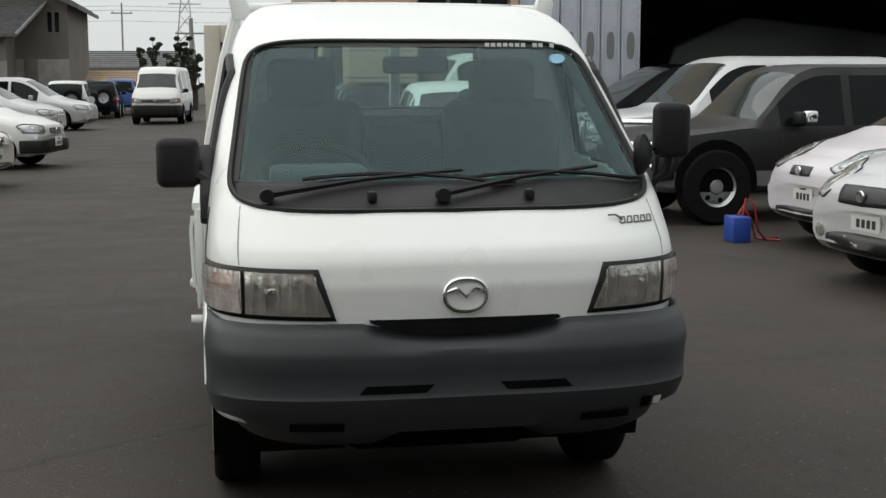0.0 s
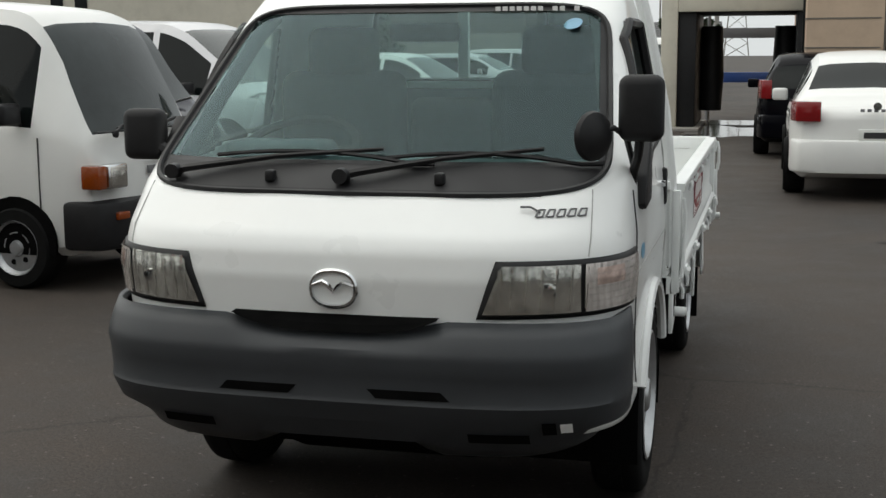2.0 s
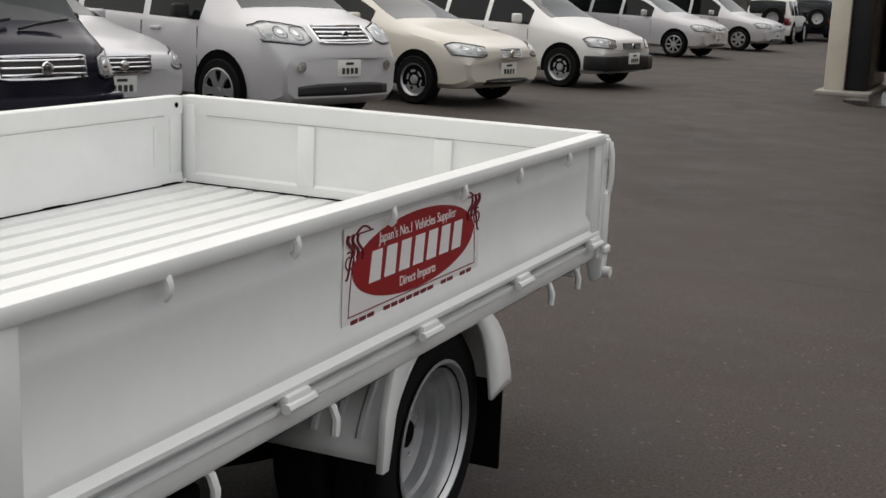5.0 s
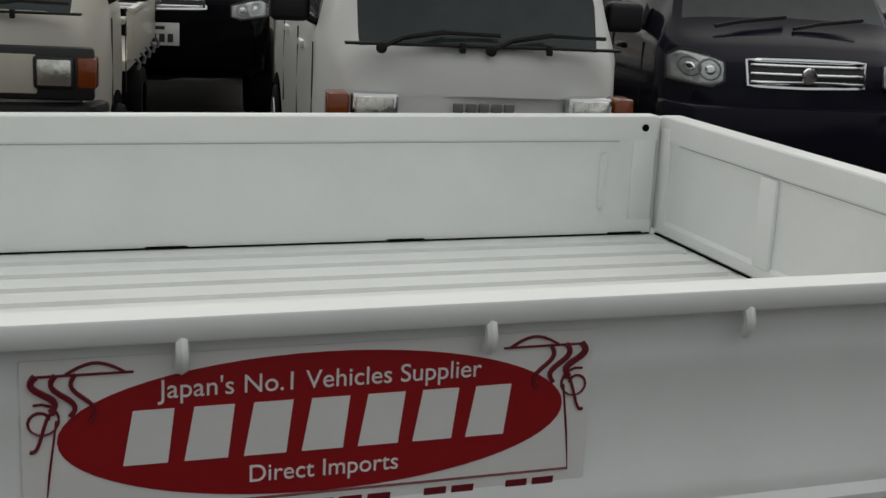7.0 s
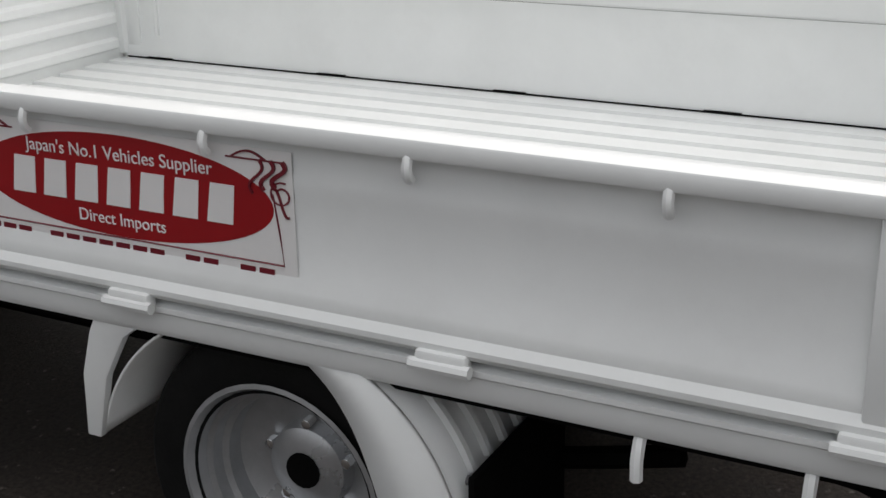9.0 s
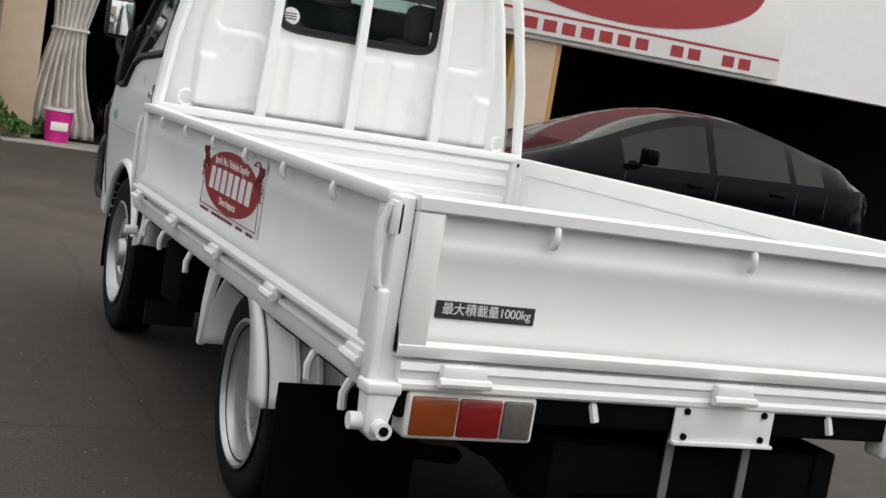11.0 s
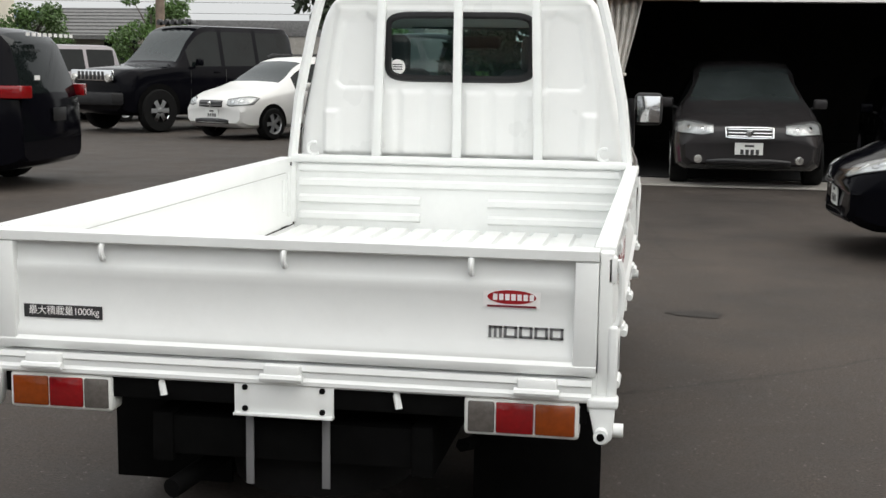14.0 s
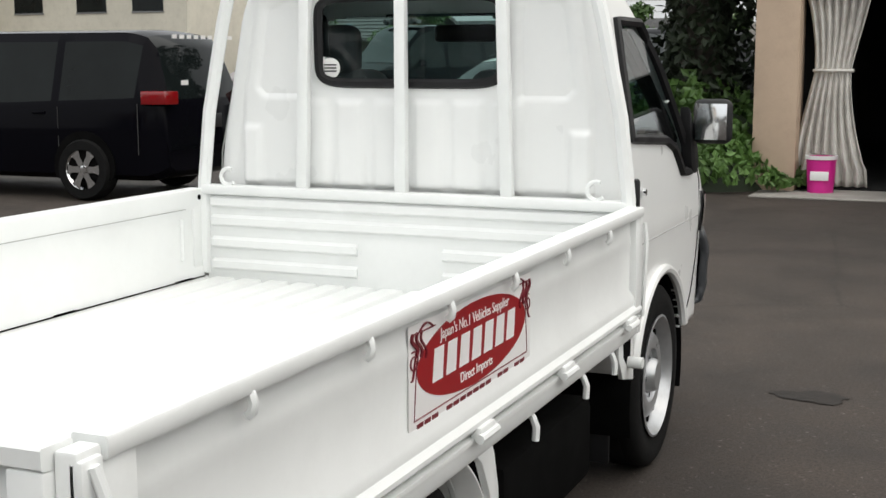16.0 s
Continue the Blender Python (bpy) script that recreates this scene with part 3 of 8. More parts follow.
# ---- trees and ivy ----
def leaf_cloud(name, n, fn, size, material, parent=None, seed=1, label=""):
    """Many small bent leaves, each of two triangles pairs, in one mesh."""
    rr = random.Random(seed)
    verts, faces = [], []
    for _ in range(n):
        p, s = fn(rr)
        s = s * rr.uniform(0.6, 1.3) * size
        d = Vector((rr.uniform(-1, 1), rr.uniform(-1, 1), rr.uniform(-0.7, 0.9))).normalized()
        a = d.orthogonal().normalized()
        a.rotate(Matrix.Rotation(rr.uniform(0, 6.28), 3, d))
        b = d.cross(a)
        k = len(verts)
        c = Vector(p)
        verts += [c - a * s, c + b * s * 0.55 + d * s * 0.15, c + a * s, c - b * s * 0.55 + d * s * 0.15]
        faces += [(k, k + 1, k + 2), (k, k + 2, k + 3)]
    return link(name, verts, faces, material, parent, label, smooth=False)


def tree(x, y, h, r, trunk_r, seed, n=5000, label="broadleaf tree with an uneven crown", leaf=0.11, low=0.35, material=None):
    t = thing("tree", label, "tree", pose(x, y, 0))
    rr = random.Random(seed)
    b = tube([(0, 0, 0), (0.05, 0.02, h * 0.25), (-0.04, 0.05, h * 0.5), (0.03, 0, h * 0.8)], [trunk_r * 1.2, trunk_r, trunk_r * 0.7, trunk_r * 0.2], 10)
    clumps = []
    for k in range(16):
        q, z = rr.uniform(0, 6.28), rr.uniform(low, 1.0) * h
        rad = r * rr.uniform(0.3, 0.95) * (1.15 - 0.6 * abs(z / h - 0.6))
        c = (rad * math.cos(q), rad * math.sin(q), z)
        clumps.append((c, r * rr.uniform(0.28, 0.5)))
        b = tube([(0, 0, z * 0.6), (c[0] * 0.5, c[1] * 0.5, z * 0.82), c], [trunk_r * 0.35, trunk_r * 0.22, trunk_r * 0.06], 6, b)
    part("trunk", b, M_BARK, t)
    def fn(g):
        c, cr = g.choice(clumps)
        u = Vector((g.gauss(0, 1), g.gauss(0, 1), g.gauss(0, 1))).normalized() * cr * g.random() ** 0.4
        return Vector(c) + Vector((u.x, u.y, u.z * 0.75)), 1.0
    leaf_cloud("crown", n, fn, leaf, material or M_LEAF, t, seed)
    return t


ivy = thing("ivy_tree", "tall trunk smothered in dark ivy, bright vines at its foot", "tree", pose(1.45, -11.0, 0))
part("trunk", tube([(0, 0, 0), (0.1, 0, 2), (0.0, 0.1, 4), (0.1, 0, 7)], [0.4, 0.34, 0.3, 0.15], 12), M_BARK, ivy)
for k in range(9):
    q = k * 2.399
    part("limb", tube([(0, 0, 3.0 + 0.35 * k), (1.0 * math.cos(q), 1.0 * math.sin(q), 3.7 + 0.35 * k), (2.2 * math.cos(q), 2.2 * math.sin(q), 3.5 + 0.35 * k)], [0.10, 0.07, 0.02], 7), M_BARK, ivy)
def ivy_fn(g):
    q, z = g.uniform(0, 6.28), g.uniform(0.5, 6.5)
    r = 0.55 + 0.28 * math.sin(3 * q + z * 2) + g.uniform(-0.2, 0.15)
    return (r * math.cos(q), r * math.sin(q), z), 1.0
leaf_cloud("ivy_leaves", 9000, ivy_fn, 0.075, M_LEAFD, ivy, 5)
def crown_fn(g):
    k = g.randrange(26)
    q = k * 2.399
    rad = 1.0 + (k * 0.37) % 2.0
    c = Vector((rad * math.cos(q), rad * math.sin(q), 3.15 + (k * 0.53) % 3.6))
    u = Vector((g.gauss(0, 1), g.gauss(0, 1), g.gauss(0, 1))).normalized() * 0.65 * g.random() ** 0.4
    return c + Vector((u.x, u.y, u.z * 0.6)), 1.0
def bough_fn(g):
    k = g.randrange(11)
    t = g.random() ** 0.8
    x = 0.3 + (1.0 + (k * 0.31) % 1.0) * t * 1.25
    droop = 3.05 - 0.75 * t * t + 0.25 * math.sin(k * 2.1) - 0.12 * g.random() * t
    return (x, 1.5 + 0.5 * math.sin(k * 1.7) + g.uniform(-0.12, 0.12), droop + g.uniform(-0.10, 0.10)), 0.9
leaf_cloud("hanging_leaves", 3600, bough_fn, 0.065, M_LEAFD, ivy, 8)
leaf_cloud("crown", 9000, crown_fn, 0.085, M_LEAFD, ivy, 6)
def vine_fn(g):
    q, rad = g.uniform(0, 6.28), g.random() ** 0.6 * 1.75
    x, y = rad * math.cos(q) * 1.1 + 0.15, rad * math.sin(q) + 0.9
    top = 1.15 * max(0.05, 1 - (rad / 1.85) ** 2) * (0.8 + 0.25 * math.sin(4 * q) + 0.15 * math.sin(9 * q + rad * 5))
    return (x, y, top * g.uniform(0.75, 1.0) + 0.02), 1.0
leaf_cloud("vine_leaves", 7000, vine_fn, 0.075, M_LEAF, ivy, 7)
# Solid filler below the vine leaves; its dark colour stands for shade between them.
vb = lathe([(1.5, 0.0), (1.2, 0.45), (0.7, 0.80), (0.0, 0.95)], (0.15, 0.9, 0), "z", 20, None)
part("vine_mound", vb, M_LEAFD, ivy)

for i, (x, y, h, r) in enumerate(((5.85, -22.3, 2.5, 0.95), (4.95, -21.8, 2.3, 0.85), (3.6, -23.0, 2.45, 0.55), (18.7, -40, 4.0, 1.5), (26.0, -44, 3.4, 1.5))):
    tree(x, y, h, r, 0.12, 20 + i, 4200, "dense green garden bush beyond the yard", 0.085, low=0.15 if i < 3 else 0.35)
for i, (x, y, h, r) in enumerate(((-4.55, 66, 3.25, 0.30), (-3.95, 68, 3.75, 0.36), (-3.2, 70, 2.9, 0.4), (-2.35, 65, 3.8, 0.46), (-1.75, 62, 3.0, 0.4), (-9.9, 29.0, 2.6, 1.3))):
    tree(x, y, h, r, 0.14, 40 + i, 2600 if y < 40 else 1500, "dark green tree beyond the yard", 0.13 if y < 40 else 0.085, material=M_LEAFM)


# ---- houses ----
def house(x, y, w, d, h, roof_h, wall, roofm, label, rz=0.0, windows=(), storeys=2, ridge="x"):
    hs = thing("house", label, "house", pose(x, y, 0, 0, 0, rz))
    part("wall", box(-w / 2, w / 2, -d / 2, d / 2, 0, h), wall, hs)
    o = 0.5
    if ridge == "x":
        sec = [(-d / 2 - o, h - 0.1), (0, h + roof_h), (d / 2 + o, h - 0.1), (d / 2 + o, h - 0.28), (0, h + roof_h - 0.2), (-d / 2 - o, h - 0.28)]
        rf = part("roof", prism(sec, "x", -w / 2 - o, w / 2 + o), roofm, hs, smooth=False)
        part("gable", prism([(-d / 2, h), (0, h + roof_h - 0.2), (d / 2, h)], "x", -w / 2, w / 2), wall, hs, smooth=False)
        n = 8
        for sy in (-1, 1):
            for k in range(n):
                t = (k + 0.5) / n
                part("tile_course", box(-w / 2 - o, w / 2 + o, -0.05, 0.05, -0.02, 0.035, rot=Matrix.Translation((0, sy * (d / 2 + o) * (1 - t), h - 0.1 + (roof_h + 0.1) * t))), roofm, rf)
    else:
        sec = [(-w / 2 - o, h - 0.1), (0, h + roof_h), (w / 2 + o, h - 0.1), (w / 2 + o, h - 0.28), (0, h + roof_h - 0.2), (-w / 2 - o, h - 0.28)]
        rf = part("roof", prism(sec, "y", -d / 2 - o, d / 2 + o), roofm, hs, smooth=False)
        part("gable", prism([(-w / 2, h), (0, h + roof_h - 0.2), (w / 2, h)], "y", -d / 2, d / 2), wall, hs, smooth=False)
        n = 8
        for sy in (-1, 1):
            for k in range(n):
                t = (k + 0.5) / n
                part("tile_course", box(-0.05, 0.05, -d / 2 - o, d / 2 + o, -0.02, 0.035, rot=Matrix.Translation((sy * (w / 2 + o) * (1 - t), 0, h - 0.1 + (roof_h + 0.1) * t))), roofm, rf)
    for face, u, z, ww, wh in windows:
        if face == "s":
            a = (u - ww / 2, u + ww / 2, -d / 2 - 0.03, -d / 2 + 0.02)
        elif face == "n":
            a = (u - ww / 2, u + ww / 2, d / 2 - 0.02, d / 2 + 0.03)
        else:
            a = (w / 2 - 0.02, w / 2 + 0.03, u - ww / 2, u + ww / 2)
        win = part("window", box(*a, z, z + wh), M_DKGLASS, hs)
        part("window_sill", box(a[0] - 0.04, a[1] + 0.04, a[2] - 0.02, a[3] + 0.02, z - 0.06, z, 0.005), M_TRIMG, win)
        part("window_head", box(a[0] - 0.04, a[1] + 0.04, a[2] - 0.02, a[3] + 0.02, z + wh, z + wh + 0.05, 0.005), M_TRIMG, win)
    return hs


brown = house(-11.4, 58.5, 9, 9, 4.8, 2.3, M_BROWNW, M_ROOF, "brown two storey house with grey tiled roof and pale lower wall", 0, (("s", 3.75, 3.55, 0.18, 0.85), ("s", 4.05, 3.55, 0.18, 0.85)), ridge="y")
part("lower_wall", box(-4.5, 4.5, -4.56, -4.50, 0, 2.40, 0.01), M_CONC, brown)
part("house_door", box(2.65, 3.20, -4.62, -4.56, 0.2, 2.40, 0.01), M_BROWNW, brown)
part("wing_wall", box(-6.0, 2.3, -7.2, -4.57, 0, 3.3), M_BROWNW, brown)
part("wing_lower_wall", box(-6.0, 2.32, -7.25, -7.2, 0, 2.30), M_CONC, brown)
wing = link("wing_roof", [(-6.4, -7.6, 3.32), (2.75, -7.6, 3.32), (3.65, -4.57, 4.82), (-6.4, -4.57, 4.82)], [(0, 1, 2, 3)], M_ROOF, brown, "grey tiled lower roof", thick=0.14)
part("verge", tube([(2.75, -7.6, 3.32), (3.65, -4.57, 4.82)], 0.08, 6), M_TRIMG, wing)
for k in range(13):
    t = (k + 0.3) / 13
    part("tile_course", box(-6.4, 2.72 + 0.9 * t, -0.05, 0.05, -0.01, 0.05, rot=Matrix.Translation((0, -7.6 + 3.03 * t, 3.32 + 1.5 * t))), M_ROOF, wing)
house(-14.8, 31.2, 8, 8, 5.6, 1.0, M_CREAM, M_ROOF, "cream rendered two storey house", 0, (("s", -2.2, 2.5, 0.35, 0.8), ("s", -1.5, 2.5, 0.35, 0.8), ("s", 0.6, 3.0, 0.8, 1.0), ("s", 2.6, 3.0, 0.6, 1.0), ("s", -0.4, 0.9, 1.2, 1.0), ("e", 0.5, 3.0, 0.8, 1.2)))
house(-6.8, 74, 9, 8, 2.3, 0.9, M_CONC, M_ROOF, "low grey house far beyond the yard", 0, (("s", -2.5, 0.8, 1.6, 1.1), ("s", 2, 0.8, 1.6, 1.1)))
house(-6.4, 62.5, 2.8, 4, 1.45, 0.55, M_CONC, M_BEIGE, "low shed with a faded pinkish roof", 0, (("s", -1, 0.5, 1.2, 0.8),))
house(33.5, -56, 9, 8, 2.4, 1.5, M_CONC, M_ROOFB, "house with blue tiled roof beyond the yard", 0, (("n", -2, 1.2, 1.6, 1.3), ("n", 2, 1.2, 1.6, 1.3)))
house(25.5, -52, 5, 8, 2.6, 1.3, M_BROWNW, M_ROOF, "brown tiled house beyond the yard", 0, (("n", -2, 1.2, 1.6, 1.3),))
house(36, -46, 12, 9, 6.0, 1.8, M_CREAM, M_ROOF, "cream two storey house with dark windows", 0, (("n", -4, 3.6, 1.6, 1.3), ("n", -1, 3.6, 1.6, 1.3), ("n", 2.5, 3.6, 1.6, 1.3), ("n", -3, 0.9, 2.2, 1.6), ("n", 1.5, 0.9, 2.2, 1.6)))
house(46, -38, 11, 9, 5.6, 1.8, M_CREAM, M_BROWNW, "cream house with brown trim", 0, (("n", -4, 3.3, 1.6, 1.3), ("n", 0, 3.3, 1.6, 1.3), ("n", 3, 1.0, 2.2, 1.4)))


def pole(x, y, h, r, label="weathered utility pole with cross arm"):
    p = thing("utility_pole", label, "pole", pose(x, y, 0))
    part("shaft", tube([(0, 0, 0), (0, 0, h)], [r, r * 0.75], 12), M_POLE if y > 0 or y < -40 else M_WOODP, p)
    part("cross_arm", box(-0.9, 0.9, -0.05, 0.05, h - 0.9, h - 0.8), M_POLE, p)
    for k in (-0.75, 0, 0.75):
        part("insulator", lathe([(0, 0), (0.05, 0.0), (0.04, 0.12), (0, 0.14)], (k, 0, h - 0.8), "z", 10), M_CREAM, p)
    return p


POLES = [(-8.4, 110, 8, 0.09), (-2.0, 72, 5, 0.16), (9.36, -31, 9, 0.10), (8.95, -31.2, 9, 0.21), (10.1, -60, 10, 0.15), (15.1, -32, 9, 0.16)]
for x, y, h, r in POLES:
    pole(x, y, h, r)
wires = thing("power_lines", "thin black overhead power lines", "cable")
for (x0, y0, z0), (x1, y1, z1) in (((-60, 112, 8.3), (-8.4, 110, 7.4)), ((-8.4, 110, 7.4), (40, 108, 8.3)), ((40, -34, 8.3), (15.1, -32, 8.2)), ((15.1, -32, 8.2), (9.0, -31, 8.2)), ((9.0, -31, 8.2), (-20, -33, 8.2)), ((-30, -101, 8.4), (80, -100, 8.6)), ((-30, -96, 6.6), (80, -97, 6.8))):
    for dz in (0, 0.35, -0.9):
        pts = [(x0 + (x1 - x0) * t, y0 + (y1 - y0) * t, z0 + dz + (z1 - z0) * t - 0.9 * 4 * t * (1 - t) * 0.6) for t in np.linspace(0, 1, 9)]
        part("wire", tube(pts, 0.018 if y0 > -90 else 0.024, 4), M_TRIMG, wires)


def pylon(x, y, h):
    p = thing("lattice_pylon", "grey lattice power pylon in the distance", "pylon", pose(x, y, 0))
    b = None
    w0, w1 = h * 0.108, h * 0.012
    for i in range(8):
        z0, z1 = h * i / 8, h * (i + 1) / 8
        a, c = w0 + (w1 - w0) * i / 8, w0 + (w1 - w0) * (i + 1) / 8
        for sx, sy in ((1, 1), (1, -1), (-1, 1), (-1, -1)):
            b = tube([(sx * a, sy * a, z0), (sx * c, sy * c, z1)], 0.11, 4, b)
            b = tube([(sx * a, sy * a, z0), (-sx * c, sy * c, z1)], 0.06, 4, b)
    for z in (0.72, 0.84, 0.95):
        b = tube([(-h * 0.14, 0, h * z), (h * 0.14, 0, h * z)], 0.14, 4, b)
    part("lattice", b, M_POLE, p)


tagged(part("far_wall", box(12, 75, -105, -104, 0, 4.6), M_CONC), "pale low industrial wall in the distance", "wall", kind="structure")
tagged(part("far_roof", box(20, 75, -104.6, -103.9, 3.6, 5.0, 0.05), M_ROOF), "blue grey roof band of a distant hall", "roof", kind="structure")
pylon(-7.05, 300, 26)
pylon(32.6, -190, 26)
tagged(part("block_wall", box(-30, -9, 45.5, 45.7, 0, 1.3), M_CONC), "long grey block wall beyond the cars", "wall", kind="structure")

# ---- the white flatbed truck: front at y = 0, tail at y = 4.4 ----
DROP = 0.06  # the body sits this much lower on its wheels than its own heights say
truck = thing("pickup_truck", "white cab-over flatbed truck with dark grey bumper on asphalt", "truck", pose(0, 0, -DROP))
N_ARC = 3.1
Z_T = [0.42, 0.50, 0.86, 0.95, 1.02, 1.06, 1.17, 1.24, 1.66, 1.71, 1.76, 1.80, 1.835, 1.862, 1.880]
YF_T = [0.12, 0.10, 0.06, 0.05, 0.060, 0.08, 0.20, 0.325, 0.92, 1.00, 1.10, 1.20, 1.30, 1.39, 1.45]
W_T = [0.735, 0.74, 0.75, 0.755, 0.752, 0.75, 0.742, 0.733, 0.655, 0.643, 0.625, 0.603, 0.575, 0.53, 0.44]
YR_T = [1.55, 1.55, 1.55, 1.55, 1.55, 1.55, 1.55, 1.55, 1.55, 1.548, 1.545, 1.54, 1.53, 1.515, 1.50]
D_T = [0.46, 0.47, 0.5, 0.5, 0.5, 0.5, 0.45, 0.36, 0.24, 0.22, 0.16, 0.12, 0.08, 0.04, 0.015]


def row(z):
    return [float(np.interp(z, Z_T, t)) for t in (YF_T, W_T, YR_T, D_T)]


def front_y(x, z, off=0.0):
    yf, w, yr, d = row(z)
    u = min(abs(x) / (w + off), 0.9999)
    return yf + d - (d + off) * (1 - u ** N_ARC) ** (1 / N_ARC)


def side_x(y, z, off=0.0):
    yf, w, yr, d = row(z)
    if y >= yf + d:
        return w + off
    u = min((yf + d - y) / d, 0.9999)
    return (w + off) * (1 - u ** N_ARC) ** (1 / N_ARC)


def outline(z, off=0.0, na=36, ns=44, nr=5, nw=22):
    """Half the plan of the cab at one height, from the middle of the front round to the middle of the rear wall."""
    yf, w, yr, d = row(z)
    pts = []
    for i in range(na):
        q = math.pi / 2 * i / na
        pts.append(((w + off) * math.sin(q) ** (2 / N_ARC), yf + d - (d + off) * math.cos(q) ** (2 / N_ARC)))
    y0, r = yf + d, 0.05
    for i in range(ns):
        pts.append((w + off, y0 + (yr - r - y0) * i / ns))
    for i in range(nr):
        q = math.pi / 2 * i / nr
        pts.append((w + off - r + r * math.cos(q), yr - r + (r + off) * math.sin(q)))
    for i in range(nw + 1):
        pts.append(((w - r) * (1 - i / nw), yr + off))
    return pts


SIDE_WIN = [(0.63, 1.105), (0.79, 1.115), (0.90, 1.215), (1.00, 1.245), (1.475, 1.275), (1.42, 1.66), (1.10, 1.66), (0.98, 1.60)]


def inside(poly, u, v):
    c = False
    for i in range(len(poly)):
        (x1, y1), (x2, y2) = poly[i - 1], poly[i]
        if (y1 > v) != (y2 > v) and u < (x2 - x1) * (v - y1) / (y2 - y1) + x1:
            c = not c
    return c


def ws_in(x, z):
    w = row(z)[1]
    u, v = abs(x) / (w * 0.925), (z - 1.445) / 0.275
    return u ** 7 + abs(v) ** 9 < 1


def build_cab():
    zs = np.concatenate([np.arange(0.50, 1.70, 0.0145), np.linspace(1.70, 1.880, 24)])
    rows = [outline(z) for z in zs]
    n = len(rows[0])
    full, m = [], 2 * n - 2
    for z, r in zip(zs, rows):
        loop = r + [(-x, y) for x, y in r[-2:0:-1]]
        full.append([(x, y, z) for x, y in loop])
    verts = [p for loop in full for p in loop]
    faces = []
    for i in range(len(zs) - 1):
        for j in range(m):
            q = [i * m + j, i * m + (j + 1) % m, (i + 1) * m + (j + 1) % m, (i + 1) * m + j]
            c = [sum(verts[k][a] for k in q) / 4 for a in range(3)]
            x, y, z = c
            w = row(z)[1]
            front = y < front_y(0, z) + 0.45 * row(z)[3] + 0.02 and z > 1.14
            if front and ws_in(x, z):
                continue
            if abs(x) > 0.93 * w and y > 0.55 and inside(SIDE_WIN, y, z):
                continue
            if y > 1.5 and (abs(x) / 0.328) ** 8 + (abs(z - 1.60) / 0.148) ** 8 < 1:
                continue
            if abs(x) > 0.6 and (y - 1.09) ** 2 + (z - 0.38) ** 2 < 0.40 ** 2:
                continue
            faces.append(q)
    faces.append([(len(zs) - 1) * m + j for j in range(m)])
    return link("cab_body", verts, faces, M_WHITE, truck, "white painted steel cab", sharp=50, thick=0.018)


cab = build_cab()


def on_front(pts, off):
    return [(x, front_y(x, z, off), z) for x, z in pts]


def ring(fn, n):
    return [fn(2 * math.pi * i / n) for i in range(n)]


def sgn_pow(v, p):
    return math.copysign(abs(v) ** p, v)


def ws_curve(q, s=1.0):
    cx, cz = sgn_pow(math.cos(q), 2 / 7), sgn_pow(math.sin(q), 2 / 9)
    z = 1.445 + 0.275 * s * cz
    return cx * row(z)[1] * 0.925 * s, z


# windscreen: glass, dark band and cowl
def surf_patch(name, x0f, x1f, z0, z1, material, off, nx=40, nz=24, label="", parent=None, thick=0.0):
    verts, faces = [], []
    for i in range(nz + 1):
        z = z0 + (z1 - z0) * i / nz
        a, b = x0f(z), x1f(z)
        for j in range(nx + 1):
            x = a + (b - a) * j / nx
            verts.append((x, front_y(x, z, off), z))
    for i in range(nz):
        for j in range(nx):
            k = i * (nx + 1) + j
            faces.append((k, k + 1, k + nx + 2, k + nx + 1))
    return link(name, verts, faces, material, parent or truck, label, thick=thick)


windscreen = surf_patch("windscreen", lambda z: -0.93 * row(z)[1], lambda z: 0.93 * row(z)[1], 1.245, 1.725, M_WS, -0.006, label="tinted windscreen glass")
windscreen.visible_shadow = False
cowl = surf_patch("cowl", lambda z: -0.928 * row(z)[1], lambda z: 0.928 * row(z)[1], 1.168, 1.252, M_BLACK, -0.004, nz=6, label="black plastic cowl", thick=0.01)
part("windscreen_seal", tube(on_front(ring(lambda q: ws_curve(q), 96), 0.002), 0.0095, 6, closed=True), M_BLACK, windscreen)
# black ceramic band along the screen's edge
band = surf_patch("screen_band", lambda z: -0.92 * row(z)[1], lambda z: 0.92 * row(z)[1], 1.698, 1.720, M_BLACK, -0.002, nz=3, parent=windscreen)
for sx in (-1, 1):
    surf_patch("screen_band", lambda z: sx * 0.885 * row(z)[1], lambda z: sx * 0.925 * row(z)[1], 1.25, 1.705, M_BLACK, -0.003, nx=4, parent=windscreen)


def wiper(x0, x1, z1):
    w = tube([(x0, front_y(x0, 1.215, 0.02), 1.215), (x0 + 0.04, front_y(x0 + 0.04, 1.225, 0.045), 1.225), ((x0 + x1) / 2, front_y((x0 + x1) / 2, 1.262, 0.028), 1.262), (x1, front_y(x1, z1, 0.018), z1)], [0.013, 0.012, 0.008, 0.006], 6)
    b = [(x0 + 0.02 + (x1 + 0.16 - x0 - 0.02) * t, 0, 1.246 + 0.030 * math.sin(math.pi * min(1, t * 1.1)) ** 0.8) for t in np.linspace(0.12, 1, 12)]
    w = tube([(x, front_y(x, z, 0.014), z) for x, _, z in b], 0.0065, 5, w)
    w = add(w, lathe([(0.0, -0.03), (0.022, -0.03), (0.024, 0.0), (0.0, 0.006)], (x0, front_y(x0, 1.215, 0.03), 1.215), "y", 14))
    return part("wiper", w, M_BLACK, truck, "black wiper arm and blade")


wiper(-0.565, 0.05, 1.285)
wiper(-0.035, 0.50, 1.288)
